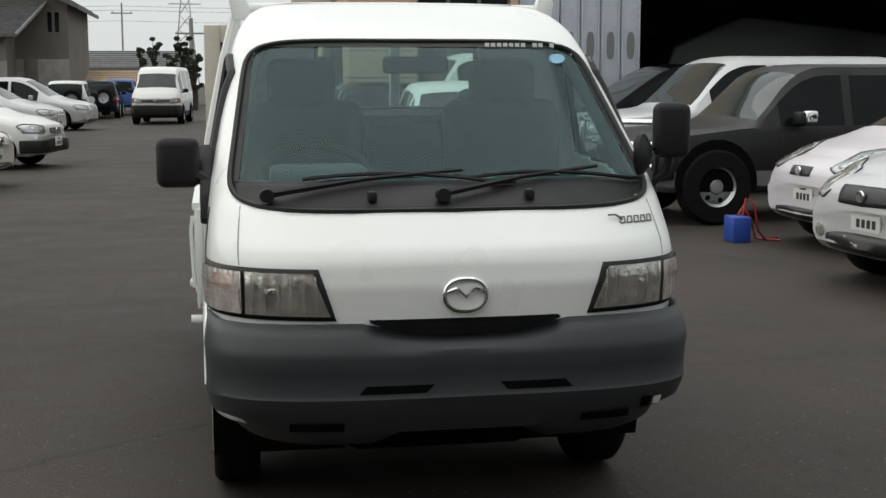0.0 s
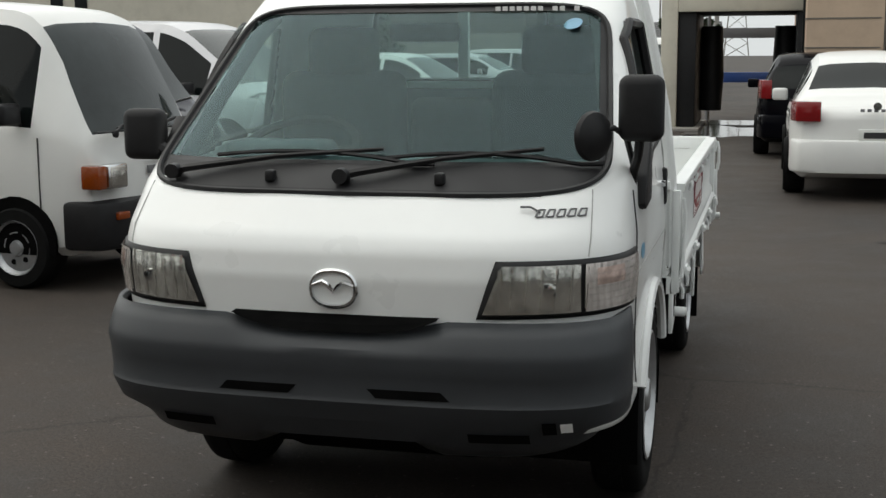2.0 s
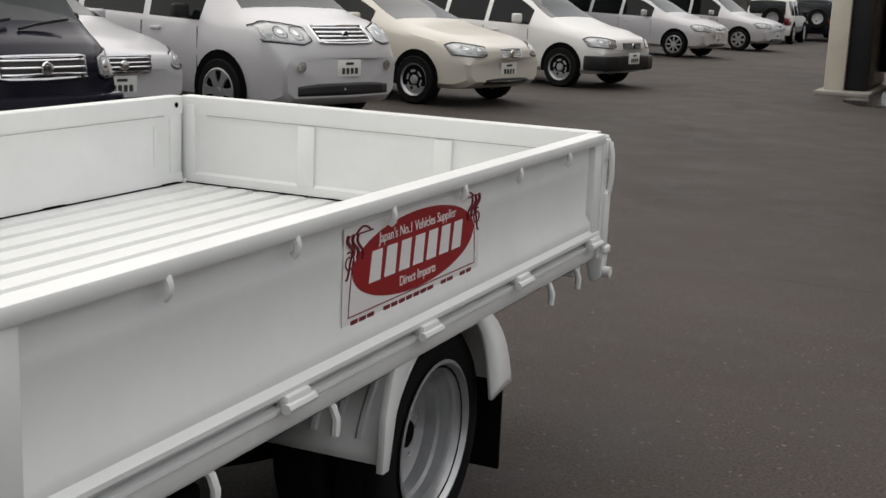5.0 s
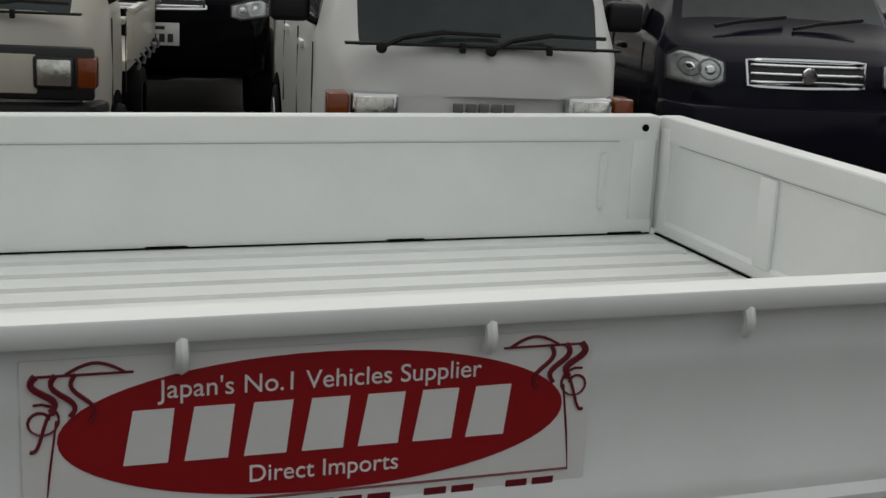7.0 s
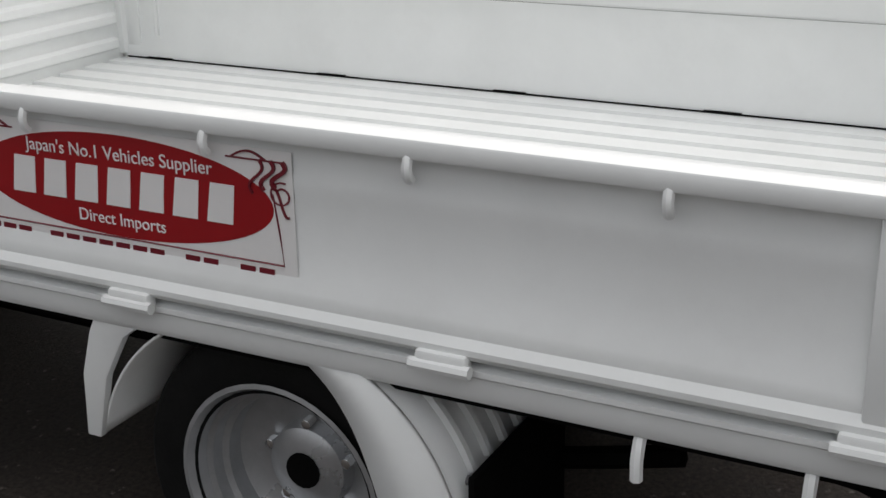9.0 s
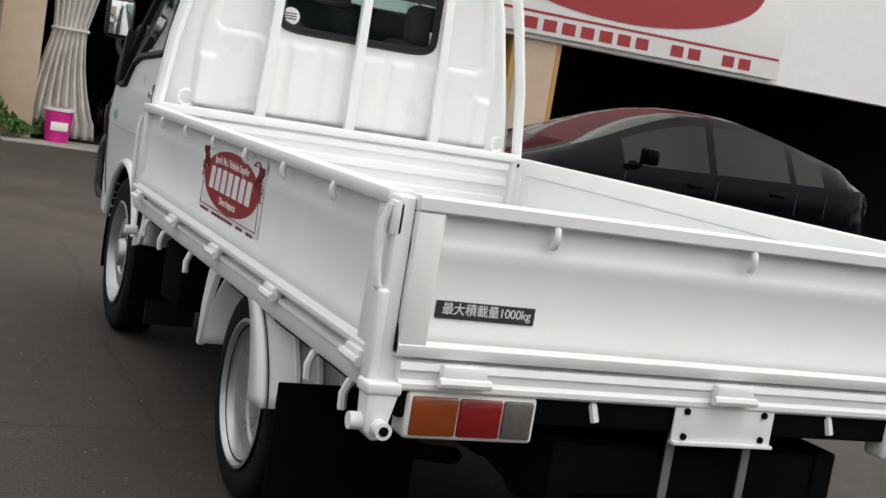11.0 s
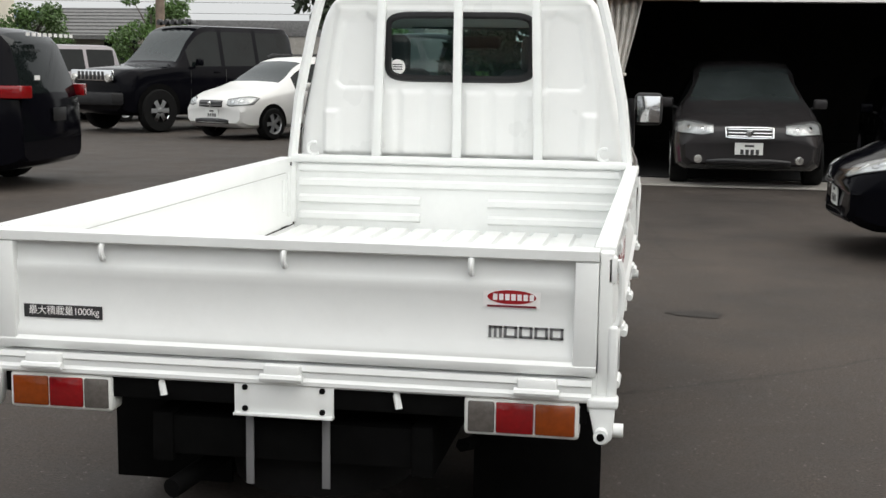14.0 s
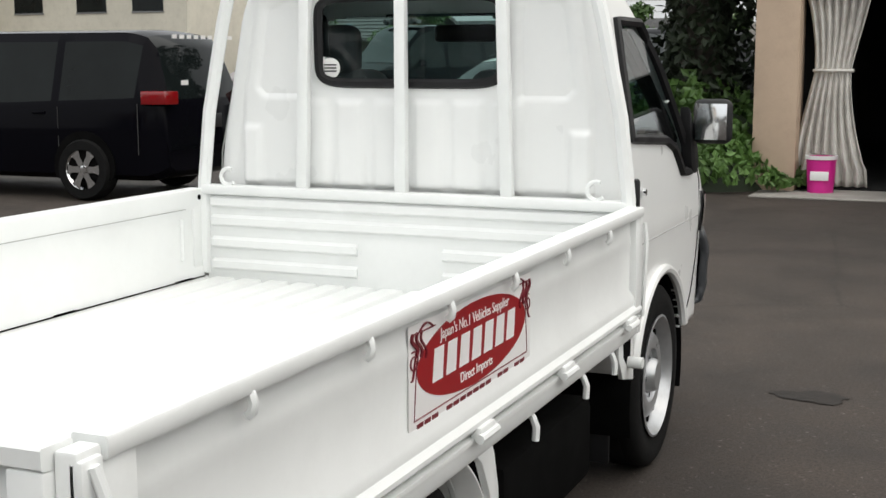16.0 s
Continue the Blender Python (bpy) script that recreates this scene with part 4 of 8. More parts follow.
for x in (-0.25, 0.24):
    part("washer_nozzle", box(x - 0.014, x + 0.014, front_y(x, 1.20) - 0.016, front_y(x, 1.20) + 0.02, 1.192, 1.228, 0.008), M_BLACK, truck)


# side windows, seals, doors
def door_side(sx):
    door = part("door", tube([(sx * (side_x(y, z) + 0.003), y, z) for y, z in [(0.50, 1.165), (0.485, 1.05), (0.475, 0.90), (0.50, 0.75), (0.56, 0.62), (0.62, 0.56)]], 0.0022, 5), M_SEAM, truck, "white cab door with black window seal")
    tube_pts = [(1.475, 1.66), (1.50, 1.55), (1.515, 1.30), (1.525, 1.20), (1.525, 0.90), (1.50, 0.80), (1.44, 0.72), (1.42, 0.66)]
    part("door_gap", tube([(sx * (side_x(y, z) + 0.0005), y, z) for y, z in tube_pts], 0.003, 5), M_SHGAP, door)
    # Thin grey line that paints the shade along the door's pressed crease.
    part("press_line", tube([(sx * (side_x(y, 0.918) + 0.0005), y, 0.918) for y in np.linspace(0.50, 1.53, 20)], 0.0022, 5), M_SHGAP, door)
    # glass
    zs = np.linspace(1.10, 1.665, 20)
    verts, faces = [], []
    for z in zs:
        lo = 0.60 + max(0, (z - 1.105)) * 0.76
        for y in np.linspace(lo, 1.485, 14):
            verts.append((sx * (row(z)[1] - 0.008), y, z))
    for i in range(19):
        for j in range(13):
            k = i * 14 + j
            faces.append((k, k + 1, k + 15, k + 14))
    g = link("side_window", verts, faces, M_GLASSD, door, "dark side window glass")
    g.visible_shadow = False
    dense = []
    for i in range(len(SIDE_WIN)):
        a, b = Vector(SIDE_WIN[i - 1]), Vector(SIDE_WIN[i])
        for t in np.linspace(0, 1, 8, endpoint=False):
            dense.append(a.lerp(b, t))
    part("window_seal", tube([(sx * (side_x(p.x, p.y) + 0.003), p.x, p.y) for p in dense], 0.017, 6, closed=True), M_BLACK, door)
    # handle
    h = box(sx * 0.748 - 0.012, sx * 0.748 + 0.012, 1.455, 1.50, 1.01, 1.145, 0.01)
    part("door_handle", h, M_BLACK, door, "black recessed door handle")
    part("key_lock", lathe([(0, -0.01), (0.012, -0.01), (0.012, 0.005), (0, 0.006)], (sx * 0.755, 1.40, 1.095), "x", 12), M_CHROME, door)
    # sill vents behind the arch
    for k in range(6):
        part("vent_slot", box(sx * 0.742 - 0.006, sx * 0.742 + 0.006, 1.455 + k * 0.013, 1.462 + k * 0.013, 0.585, 0.645, 0.002), M_SHGAP, truck)
    # wheel arch lip
    lip = [(sx * (row(0.38 + 0.405 * math.sin(q))[1] + 0.006 if 0.38 + 0.405 * math.sin(q) > 0.42 else sx * 0), 1.09 + 0.405 * math.cos(q), 0.38 + 0.405 * math.sin(q)) for q in np.linspace(0.35, math.pi - 0.35, 30)]
    lip = [(sx * 0.752, y, z) for _, y, z in lip]
    part("arch_lip", tube(lip, 0.018, 8), M_WHITE, truck)
    liner = [(1.09 + 0.395 * math.cos(q), 0.38 + 0.395 * math.sin(q)) for q in np.linspace(-0.3, math.pi + 0.3, 28)]
    verts = [(sx * x, y, z) for y, z in liner for x in (0.745, 0.30)]
    faces = [(2 * i, 2 * i + 1, 2 * i + 3, 2 * i + 2) for i in range(27)]
    link("arch_liner", verts, faces, M_DARK, truck)
    part("front_mudflap", box(sx * 0.57 - 0.10, sx * 0.57 + 0.10, 1.44, 1.455, 0.16, 0.55, 0.004), M_BLACK, truck)
    return door


door_l = door_side(1)
door_r = door_side(-1)

# rear window
rw = link("rear_window", [(x, 1.545, z) for z in (1.44, 1.76) for x in (-0.36, 0.36)], [(0, 1, 3, 2)], M_GLASS, truck, "clear rear window glass")
rw.visible_shadow = False
part("rear_window_seal", tube([(0.328 * sgn_pow(math.cos(q), 0.25), 1.562, 1.60 + 0.148 * sgn_pow(math.sin(q), 0.25)) for q in np.linspace(0, 2 * math.pi, 80, endpoint=False)], 0.017, 6, closed=True), M_BLACK, rw)
# rear wall: one sheet with soft pressings round the window
def edge_dist(poly, u, v):
    """Distance to a polygon's edge, positive inside."""
    best = 9.0
    for (x0, z0), (x1, z1) in zip(poly, poly[1:] + poly[:1]):
        dx, dz = x1 - x0, z1 - z0
        k = max(0.0, min(1.0, ((u - x0) * dx + (v - z0) * dz) / (dx * dx + dz * dz)))
        best = min(best, math.hypot(u - x0 - k * dx, v - z0 - k * dz))
    return best if inside(poly, u, v) else -best


def ease(v):
    v = max(0.0, min(1.0, v))
    return v * v * (3 - 2 * v)


def rect(x0, x1, z0, z1):
    return [(x0, z0), (x1, z0), (x1, z1), (x0, z1)]


SHEET = [(-0.635, 1.085), (0.635, 1.085), (0.63, 1.40), (0.565, 1.79), (-0.565, 1.79), (-0.63, 1.40)]
PRESS = [(rect(x, x + 0.105, 1.08, 1.395), 0.011) for x in (-0.40, -0.265, -0.125, 0.02, 0.16, 0.295)]
PRESS += [(rect(-0.635, -0.555, 1.08, 1.30), 0.013), (rect(0.555, 0.635, 1.08, 1.30), 0.013)]
PRESS += [([(q * 0.385, 1.405), (q * 0.545, 1.405), (q * 0.572, 1.435), (q * 0.535, 1.72), (q * 0.43, 1.765), (q * 0.385, 1.73)], -0.013) for q in (-1, 1)]
verts, faces, NX, NZ = [], [], 128, 72
for i in range(NZ + 1):
    for j in range(NX + 1):
        x, z = -0.66 + 1.32 * j / NX, 1.075 + 0.725 * i / NZ
        out = 0.012 * ease((edge_dist(SHEET, x, z) + 0.004) / 0.022)
        for poly, deep in PRESS:
            if min(p[0] for p in poly) - 0.02 < x < max(p[0] for p in poly) + 0.02:
                out += deep * ease((edge_dist(poly, x, z) + 0.008) / 0.024) * ease(out / 0.010)
        verts.append((x, 1.5490 + out, z))
for i in range(NZ):
    for j in range(NX):
        x, z = -0.66 + 1.32 * (j + 0.5) / NX, 1.075 + 0.725 * (i + 0.5) / NZ
        if (abs(x) / 0.33) ** 8 + (abs(z - 1.60) / 0.150) ** 8 > 1 and edge_dist(SHEET, x, z) > -0.012:
            k = i * (NX + 1) + j
            faces.append((k, k + NX + 1, k + NX + 2, k + 1))
link("rear_wall_sheet", verts, faces, M_WHITE, truck, "white pressed steel rear wall", sharp=60)
part("window_sticker", lathe([(0, 0), (0.036, 0), (0.036, 0.002), (0, 0.002)], (0.285, 1.558, 1.505), "y", 20), M_STICK_W, rw)
for k in range(3):
    part("sticker_bar", box(0.262, 0.308, 1.5595, 1.5612, 1.492 + 0.011 * k, 1.497 + 0.011 * k), M_INK, rw)


# front lamps
def lamp_patch(name, x_in, y_out, zb, zt, material, off, sx, parent=None, label="", n=22, thick=0.0, slant=0.05, y_in=None, x_out=None):
    """A patch on the cab's front corner from x_in (or y_in on the side) round to y_out."""
    verts, faces = [], []
    nz = 8
    for i in range(nz + 1):
        t = i / nz
        z = zb + (zt - zb) * t
        xi = x_in + slant * t
        yf, w, yr, d = row(z)
        u0 = math.asin(min(1, (xi / (w + off))) ** (N_ARC / 2)) if y_in is None else math.acos(min(1, ((yf + d - y_in) / (d + off))) ** (N_ARC / 2))
        u1 = math.acos(min(1, max(0, (yf + d - y_out) / (d + off))) ** (N_ARC / 2))
        if x_out is not None:
            u1 = math.asin(min(1, x_out / (w + off)) ** (N_ARC / 2))
        for j in range(n + 1):
            q = u0 + (u1 - u0) * j / n
            verts.append((sx * (w + off) * math.sin(q) ** (2 / N_ARC), yf + d - (d + off) * math.cos(q) ** (2 / N_ARC), z))
    for i in range(nz):
        for j in range(n):
            k = i * (n + 1) + j
            faces.append((k, k + 1, k + n + 2, k + n + 1) if sx > 0 else (k, k + n + 1, k + n + 2, k + 1))
    return link(name, verts, faces, material, parent or truck, label, thick=thick)


for sx in (-1, 1):
    hl = lamp_patch("headlamp", 0.380, 0.445, 0.848, 1.008, M_BLACK, 0.006, sx, label="clear headlamp with amber corner in black surround", thick=0.02)
    lamp_patch("reflector", 0.397, 0.235, 0.862, 0.995, M_REFL, 0.009, sx, hl, x_out=0.640)
    lamp_patch("lens", 0.397, 0.235, 0.860, 0.997, M_LENS, 0.022, sx, hl, "clear plastic headlamp lens", x_out=0.640).visible_shadow = False
    corner = lamp_patch("corner_lamp", 0.652, 0.43, 0.862, 0.995, M_PINK, 0.013, sx, hl, "clear and amber corner lamp", slant=0.0)
    for k in range(7):
        z = 0.872 + k * 0.019
        lamp_patch("flute", 0.656, 0.42, z - 0.003, z + 0.003, M_LENS, 0.016, sx, corner, slant=0.0, n=12)
    lamp_patch("amber_bulb", 0.680, 0.30, 0.935, 0.982, M_AMBERP, 0.0145, sx, corner, "pinkish amber turn lamp", slant=0.0, n=8)
    # the reflector's upright facets
    for k in range(7):
        fx = 0.435 + k * 0.036
        part("facet", tube([(sx * (fx + 0.002 * i), front_y(fx + 0.002 * i, z, 0.010), z) for i, z in enumerate((0.872, 0.905, 0.94, 0.986))], 0.0045, 5), M_REFL, hl)
    part("bulb_cap", moved(lathe([(0.0, -0.016), (0.018, -0.014), (0.022, 0.0)], (0, 0, 0), "y", 16), Matrix.Translation((sx * 0.56, front_y(0.56, 0.928, 0.004), 0.928))), M_CHROME, hl)

# bumper: rows of height, reach
BZ = [0.435, 0.45, 0.49, 0.545, 0.595, 0.612, 0.625, 0.690, 0.738, 0.762, 0.800, 0.842]
BY = [0.150, 0.115, 0.080, 0.045, 0.018, 0.012, 0.017, 0.012, 0.002, 0.008, 0.026, 0.052]
verts, faces = [], []
nb = 60
for z, yb in zip(BZ, BY):
    w = 0.765 - (0.05 if z < 0.5 else 0.0) - yb * 0.3
    for j in range(nb + 1):
        q = math.pi * (j / nb - 0.5) * 0.975
        x = math.copysign(w * abs(math.sin(q)) ** (2 / 3.6), math.sin(q))
        y = yb + 0.42 - 0.42 * max(0, math.cos(q)) ** (2 / 3.6)
        lift = 0.05 * max(0, (abs(x) - 0.45) / 0.3) ** 2 if z < 0.53 else 0
        lift += 0.045 * max(0.0, 1 - (x / 0.25) ** 6) if z < 0.48 else 0.0
        dip = 0.022 * max(0.0, 1 - (x / 0.31) ** 4) if z > 0.79 else 0.0
        verts.append((x, y, z + lift - dip))
for i in range(len(BZ) - 1):
    for j in range(nb):
        k = i * (nb + 1) + j
        faces.append((k, k + 1, k + nb + 2, k + nb + 1))
bumper = link("front_bumper", verts, faces, M_BUMPER, truck, "dark grey plastic front bumper", thick=0.025, sharp=30)


def bump_y(x, z):
    yb = float(np.interp(z, BZ, BY))
    w = 0.765 - yb * 0.3
    return yb + 0.42 - 0.42 * (1 - min(0.999, abs(x) / w) ** 3.6) ** (1 / 3.6)


def bump_patch(name, x0, x1, z0, z1, material, out=0.003, label="", skew=0.0):
    verts, faces = [], []
    nx = max(4, int((x1 - x0) / 0.03))
    for i, z in enumerate((z0, (z0 + z1) / 2, z1)):
        for j in range(nx + 1):
            t = j / nx
            x = x0 + (x1 - x0) * t + skew * (i - 1)
            verts.append((x, bump_y(x, z) - out, z))
    for i in range(2):
        for j in range(nx):
            k = i * (nx + 1) + j
            faces.append((k, k + 1, k + nx + 2, k + nx + 1))
    return link(name, verts, faces, material, bumper, label, smooth=False)


verts, faces = [], []
for i in range(3):
    for j in range(21):
        x = -0.285 + 0.57 * j / 20
        deep = 0.042 * (1 - (abs(x) / 0.286) ** 3)
        verts.append((x, front_y(x, 0.85) - (0.040, 0.028, 0.004)[i], 0.850 - deep * (1.0, 0.5, 0.0)[i] - 0.001 * (2 - i)))
for i in range(2):
    for j in range(20):
        k = i * 21 + j
        faces.append((k, k + 1, k + 22, k + 21))
link("grille_slot", verts, faces, M_DARK, bumper, "black air slot under the bonnet edge", smooth=False)
# Dark patches laid on the bumper; their colour is the slots' inner shade.
bump_patch("air_slot", -0.31, -0.11, 0.628, 0.654, M_DARK, 0.002, skew=0.012)
bump_patch("air_slot", 0.11, 0.31, 0.628, 0.654, M_DARK, 0.002, skew=-0.012)
bump_patch("plate_recess", -0.17, 0.17, 0.50, 0.605, M_BUMPER, 0.0015)
for sx in (-1, 1):
    bump_patch("lower_slot", min(sx * 0.36, sx * 0.52), max(sx * 0.36, sx * 0.52), 0.50, 0.53, M_DARK, 0.004)
# White patch paints the bright ground seen through the hole, dark one its shade.
bump_patch("tow_hole", 0.60, 0.63, 0.535, 0.565, M_STICK_W, 0.004)
bump_patch("tow_hole", 0.555, 0.59, 0.53, 0.57, M_DARK, 0.004)

# badge: an oval ring with two wings, and the model lettering as plain strokes
by = front_y(0, 0.92) - 0.006
badge = part("badge", tube([(0.062 * sgn_pow(math.cos(q), 0.85), by, 0.922 + 0.050 * sgn_pow(math.sin(q), 0.85)) for q in np.linspace(0, 2 * math.pi, 40, endpoint=False)], 0.0065, 6, closed=True), M_CHROME, truck, "chrome oval badge")
part("badge_wing", tube([(-0.057, by, 0.932), (-0.03, by, 0.942), (-0.012, by, 0.930), (0.0, by, 0.915), (0.012, by, 0.930), (0.03, by, 0.942), (0.057, by, 0.932)], 0.0065, 6), M_CHROME, badge)
for k in range(5):
    x = 0.515 + k * 0.026
    part("name_stroke", tube([(x + dx, front_y(x + dx, z, 0.003), z) for dx, z in ((0, 1.118), (0.006, 1.135), (0.020, 1.135), (0.018, 1.118), (0.002, 1.117))], 0.003, 4), M_TRIMG, truck)
part("name_stroke", tube([(x, front_y(x, 1.128, 0.003), 1.128 + 0.016 * (x < 0.52)) for x in (0.475, 0.50, 0.525)], 0.004, 4), M_TRIMG, truck)

# bonnet gaps
for sx in (-1, 1):
    part("bonnet_gap", tube([(sx * x, front_y(x, z, 0.001), z) for x, z in ((0.645, 1.180), (0.652, 1.12), (0.657, 1.06), (0.655, 1.012))], 0.0024, 4), M_SHGAP, truck)
# screen stickers: pale round inspection mark and web lettering as bars
tz = 1.655
mk = lathe([(0, -0.0005), (0.030, -0.0005), (0.030, 0.0015), (0, 0.0015)], (0, 0, 0), "y", 24)
mk = moved(mk, Matrix.Translation((0.50, front_y(0.50, tz, 0.004), tz)) @ Matrix.Rotation(radians(-16), 4, "Z") @ Matrix.Rotation(radians(-53), 4, "X"))
part("round_mark", mk, M_BLUE, windscreen)
for k in range(13):
    if k == 7 or k == 10:
        continue
    x = 0.245 + k * 0.0225
    part("screen_letter", box(x, x + 0.016, -0.001, 0.001, -0.008, 0.008, rot=Matrix.Translation((0, front_y(x, 1.706, 0.006), 1.706))), M_STICK_W, windscreen)

# mirrors
def mirror_left():
    arm = part("mirror", tube([(0.72, 0.60, 1.13), (0.735, 0.54, 1.22), (0.752, 0.47, 1.265), (0.760, 0.45, 1.325)], 0.013, 8), M_BLACK, truck, "black door mirror with round convex mirror on a bent arm")
    part("mirror_foot", box(0.685, 0.735, 0.54, 0.64, 1.12, 1.20, 0.02, seg=3), M_BLACK, arm)
    part("mirror_head", box(0.700, 0.825, 0.415, 0.480, 1.310, 1.500, 0.030, seg=4), M_BLACK, arm)
    part("mirror_glass", box(0.715, 0.81, 0.4805, 0.483, 1.328, 1.482, 0.001), M_CHROME, arm)
    part("under_mirror_arm", tube([(0.735, 0.53, 1.235), (0.72, 0.46, 1.325), (0.69, 0.42, 1.350), (0.645, 0.395, 1.335)], 0.009, 8), M_BLACK, arm)
    m = lathe([(0.0, 0.03), (0.04, 0.026), (0.068, 0.008), (0.072, -0.006), (0.0, -0.008)], (0, 0, 0), "y", 26)
    moved(m, Matrix.Translation((0.640, 0.385, 1.328)) @ Matrix.Rotation(radians(56), 4, "Z") @ Matrix.Rotation(radians(180), 4, "Z"))
    part("round_mirror", m, M_BLACK, arm)
    return arm


mirror_left()
# plastic corner piece in front of the left and right window
for sx in (-1, 1):
    part("corner_trim", prism([(0.570, 1.115), (0.61, 1.095), (0.67, 1.105), (0.70, 1.13), (0.74, 1.26), (0.76, 1.36), (0.70, 1.30), (0.60, 1.20)], "x", sx * 0.728, sx * 0.768, bev=0.008), M_BLACK, truck)


def mirror_right():
    arm = part("mirror", tube([(-0.72, 0.66, 1.22), (-0.80, 0.67, 1.27)], 0.022, 8), M_BLACK, truck, "black folding door mirror")
    part("mirror_head", box(-0.905, -0.765, 0.640, 0.715, 1.215, 1.385, 0.030, seg=4), M_BLACK, arm)
    part("mirror_glass", box(-0.892, -0.778, 0.7155, 0.718, 1.232, 1.368, 0.001), M_CHROME, arm)


mirror_right()

# stickers on the left door
part("door_sticker", moved(lathe([(0, 0), (0.052, 0), (0.052, 0.0015), (0, 0.0015)], (0, 0, 0), "x", 24), Matrix.Translation((side_x(0.65, 0.965) + 0.001, 0.65, 0.965)) @ Matrix.Scale(0.46, 4, (0, 0, 1))), M_BLUE, door_l, "small blue oval sticker")
part("window_paper", box(0.640, 0.644, 1.05, 1.22, 1.47, 1.62), M_STICK_W, door_l, "white paper notice inside the window")
part("window_paper_band", box(0.6445, 0.646, 1.05, 1.22, 1.47, 1.49), M_BLUE, door_l)

# interior
part("dashboard", prism([(0.45, 0.95), (0.43, 1.17), (0.52, 1.225), (0.72, 1.235), (0.80, 1.19), (0.82, 0.95)], "x", -0.66, 0.66, bev=0.02), M_DASH, truck)
part("instrument_hood", box(-0.54, -0.22, 0.60, 0.80, 1.20, 1.285, 0.03, seg=3), M_DASH, truck)
wheel_m = Matrix.Translation((-0.38, 0.86, 1.245)) @ Matrix.Rotation(radians(28), 4, "X")
st = tube([(0.19 * math.cos(q), 0.19 * math.sin(q), 0) for q in np.linspace(0, 2 * math.pi, 40, endpoint=False)], 0.015, 8, closed=True)
st = add(st, box(-0.18, 0.18, -0.03, 0.03, -0.03, 0.0, 0.01))
st = add(st, box(-0.07, 0.07, -0.08, 0.08, -0.04, 0.0, 0.02))
part("steering_wheel", moved(st, wheel_m), M_BLACK, truck)
for x in (-0.39, 0.39):
    part("seat", box(x - 0.24, x + 0.24, 0.90, 1.36, 0.86, 1.0, 0.05, seg=3), M_SEAT, truck)
    part("seat_back", box(x - 0.235, x + 0.235, 1.32, 1.44, 0.95, 1.50, 0.06, seg=4, rot=Matrix.Translation((0, 0, 0))), M_SEAT, truck)
    part("headrest", box(x - 0.13, x + 0.13, 1.33, 1.43, 1.47, 1.66, 0.045, seg=4), M_SEAT, truck)
part("middle_seat", box(-0.14, 0.16, 1.34, 1.44, 0.95, 1.40, 0.04, seg=3), M_SEAT, truck)
part("cab_floor", box(-0.70, 0.70, 0.30, 1.53, 0.74, 0.86, 0.01), M_DARK, truck)
for sx in (-1, 1):
    part("pillar_trim", tube([(sx * 0.655, 0.60, 1.24), (sx * 0.625, 0.80, 1.42), (sx * 0.575, 1.02, 1.62), (sx * 0.55, 1.12, 1.69)], 0.026, 8), M_SEAT, truck)
part("inner_mirror", box(-0.12, 0.12, 1.02, 1.05, 1.60, 1.665, 0.018, seg=3), M_BLACK, truck)
part("inner_rear_wall", box(-0.62, 0.62, 1.515, 1.53, 0.86, 1.43, 0.004), M_DASH, truck)

# the cab is this much wider than the rows above
CAB_WIDE = 1.045
for ob in truck.children_recursive:
    if ob.type == "MESH":
        for v in ob.data.vertices:
            v.co.x *= CAB_WIDE

# ---- wheels ----
def tyre_bm(c, r, w):
    h = w / 2
    return lathe([(r * 0.62, -h * 0.86), (r * 0.80, -h), (r * 0.93, -h * 0.98), (r * 0.985, -h * 0.80), (r, -h * 0.5), (r * 0.99, -h * 0.28), (r * 0.99, -h * 0.24), (r, -h * 0.22), (r, h * 0.22), (r * 0.99, h * 0.24), (r * 0.99, h * 0.28), (r, h * 0.5), (r * 0.985, h * 0.80), (r * 0.93, h * 0.98), (r * 0.80, h), (r * 0.62, h * 0.86)], c, "x", 48)


def front_wheel(sx):
    c = (sx * 0.695, 1.09, 0.335 + DROP)
    t = part("front_wheel", tyre_bm(c, 0.335, 0.17), M_RUBBER, truck, "black tyre on a silver steel wheel")
    p = [(0.195, 0.075), (0.205, 0.085), (0.198, 0.088), (0.185, 0.07), (0.175, 0.035), (0.16, 0.03), (0.15, 0.045), (0.135, 0.06), (0.115, 0.066), (0.09, 0.062), (0.085, 0.045), (0.06, 0.04), (0.055, 0.075), (0.045, 0.085), (0.0, 0.086)]
    part("rim", lathe([(r * 1.09, sx * h) for r, h in p], c, "x", 40), M_STEEL, t)
    for k in range(12):
        q = 2 * math.pi * k / 12
        part("rim_hole", moved(lathe([(0, 0), (0.016, 0), (0.016, 0.006), (0, 0.006)], (0, 0, 0), "x", 10), Matrix.Translation((c[0] + sx * 0.049 - 0.003, c[1] + 0.161 * math.cos(q), c[2] + 0.161 * math.sin(q)))), M_DARK, t)
    for k in range(5):
        q = 2 * math.pi * k / 5
        part("wheel_nut", lathe([(0.011, -0.01), (0.011, 0.012), (0.0, 0.016)], (c[0] + sx * 0.05, c[1] + 0.072 * math.cos(q), c[2] + 0.072 * math.sin(q)), "x", 6), M_CHROME, t)


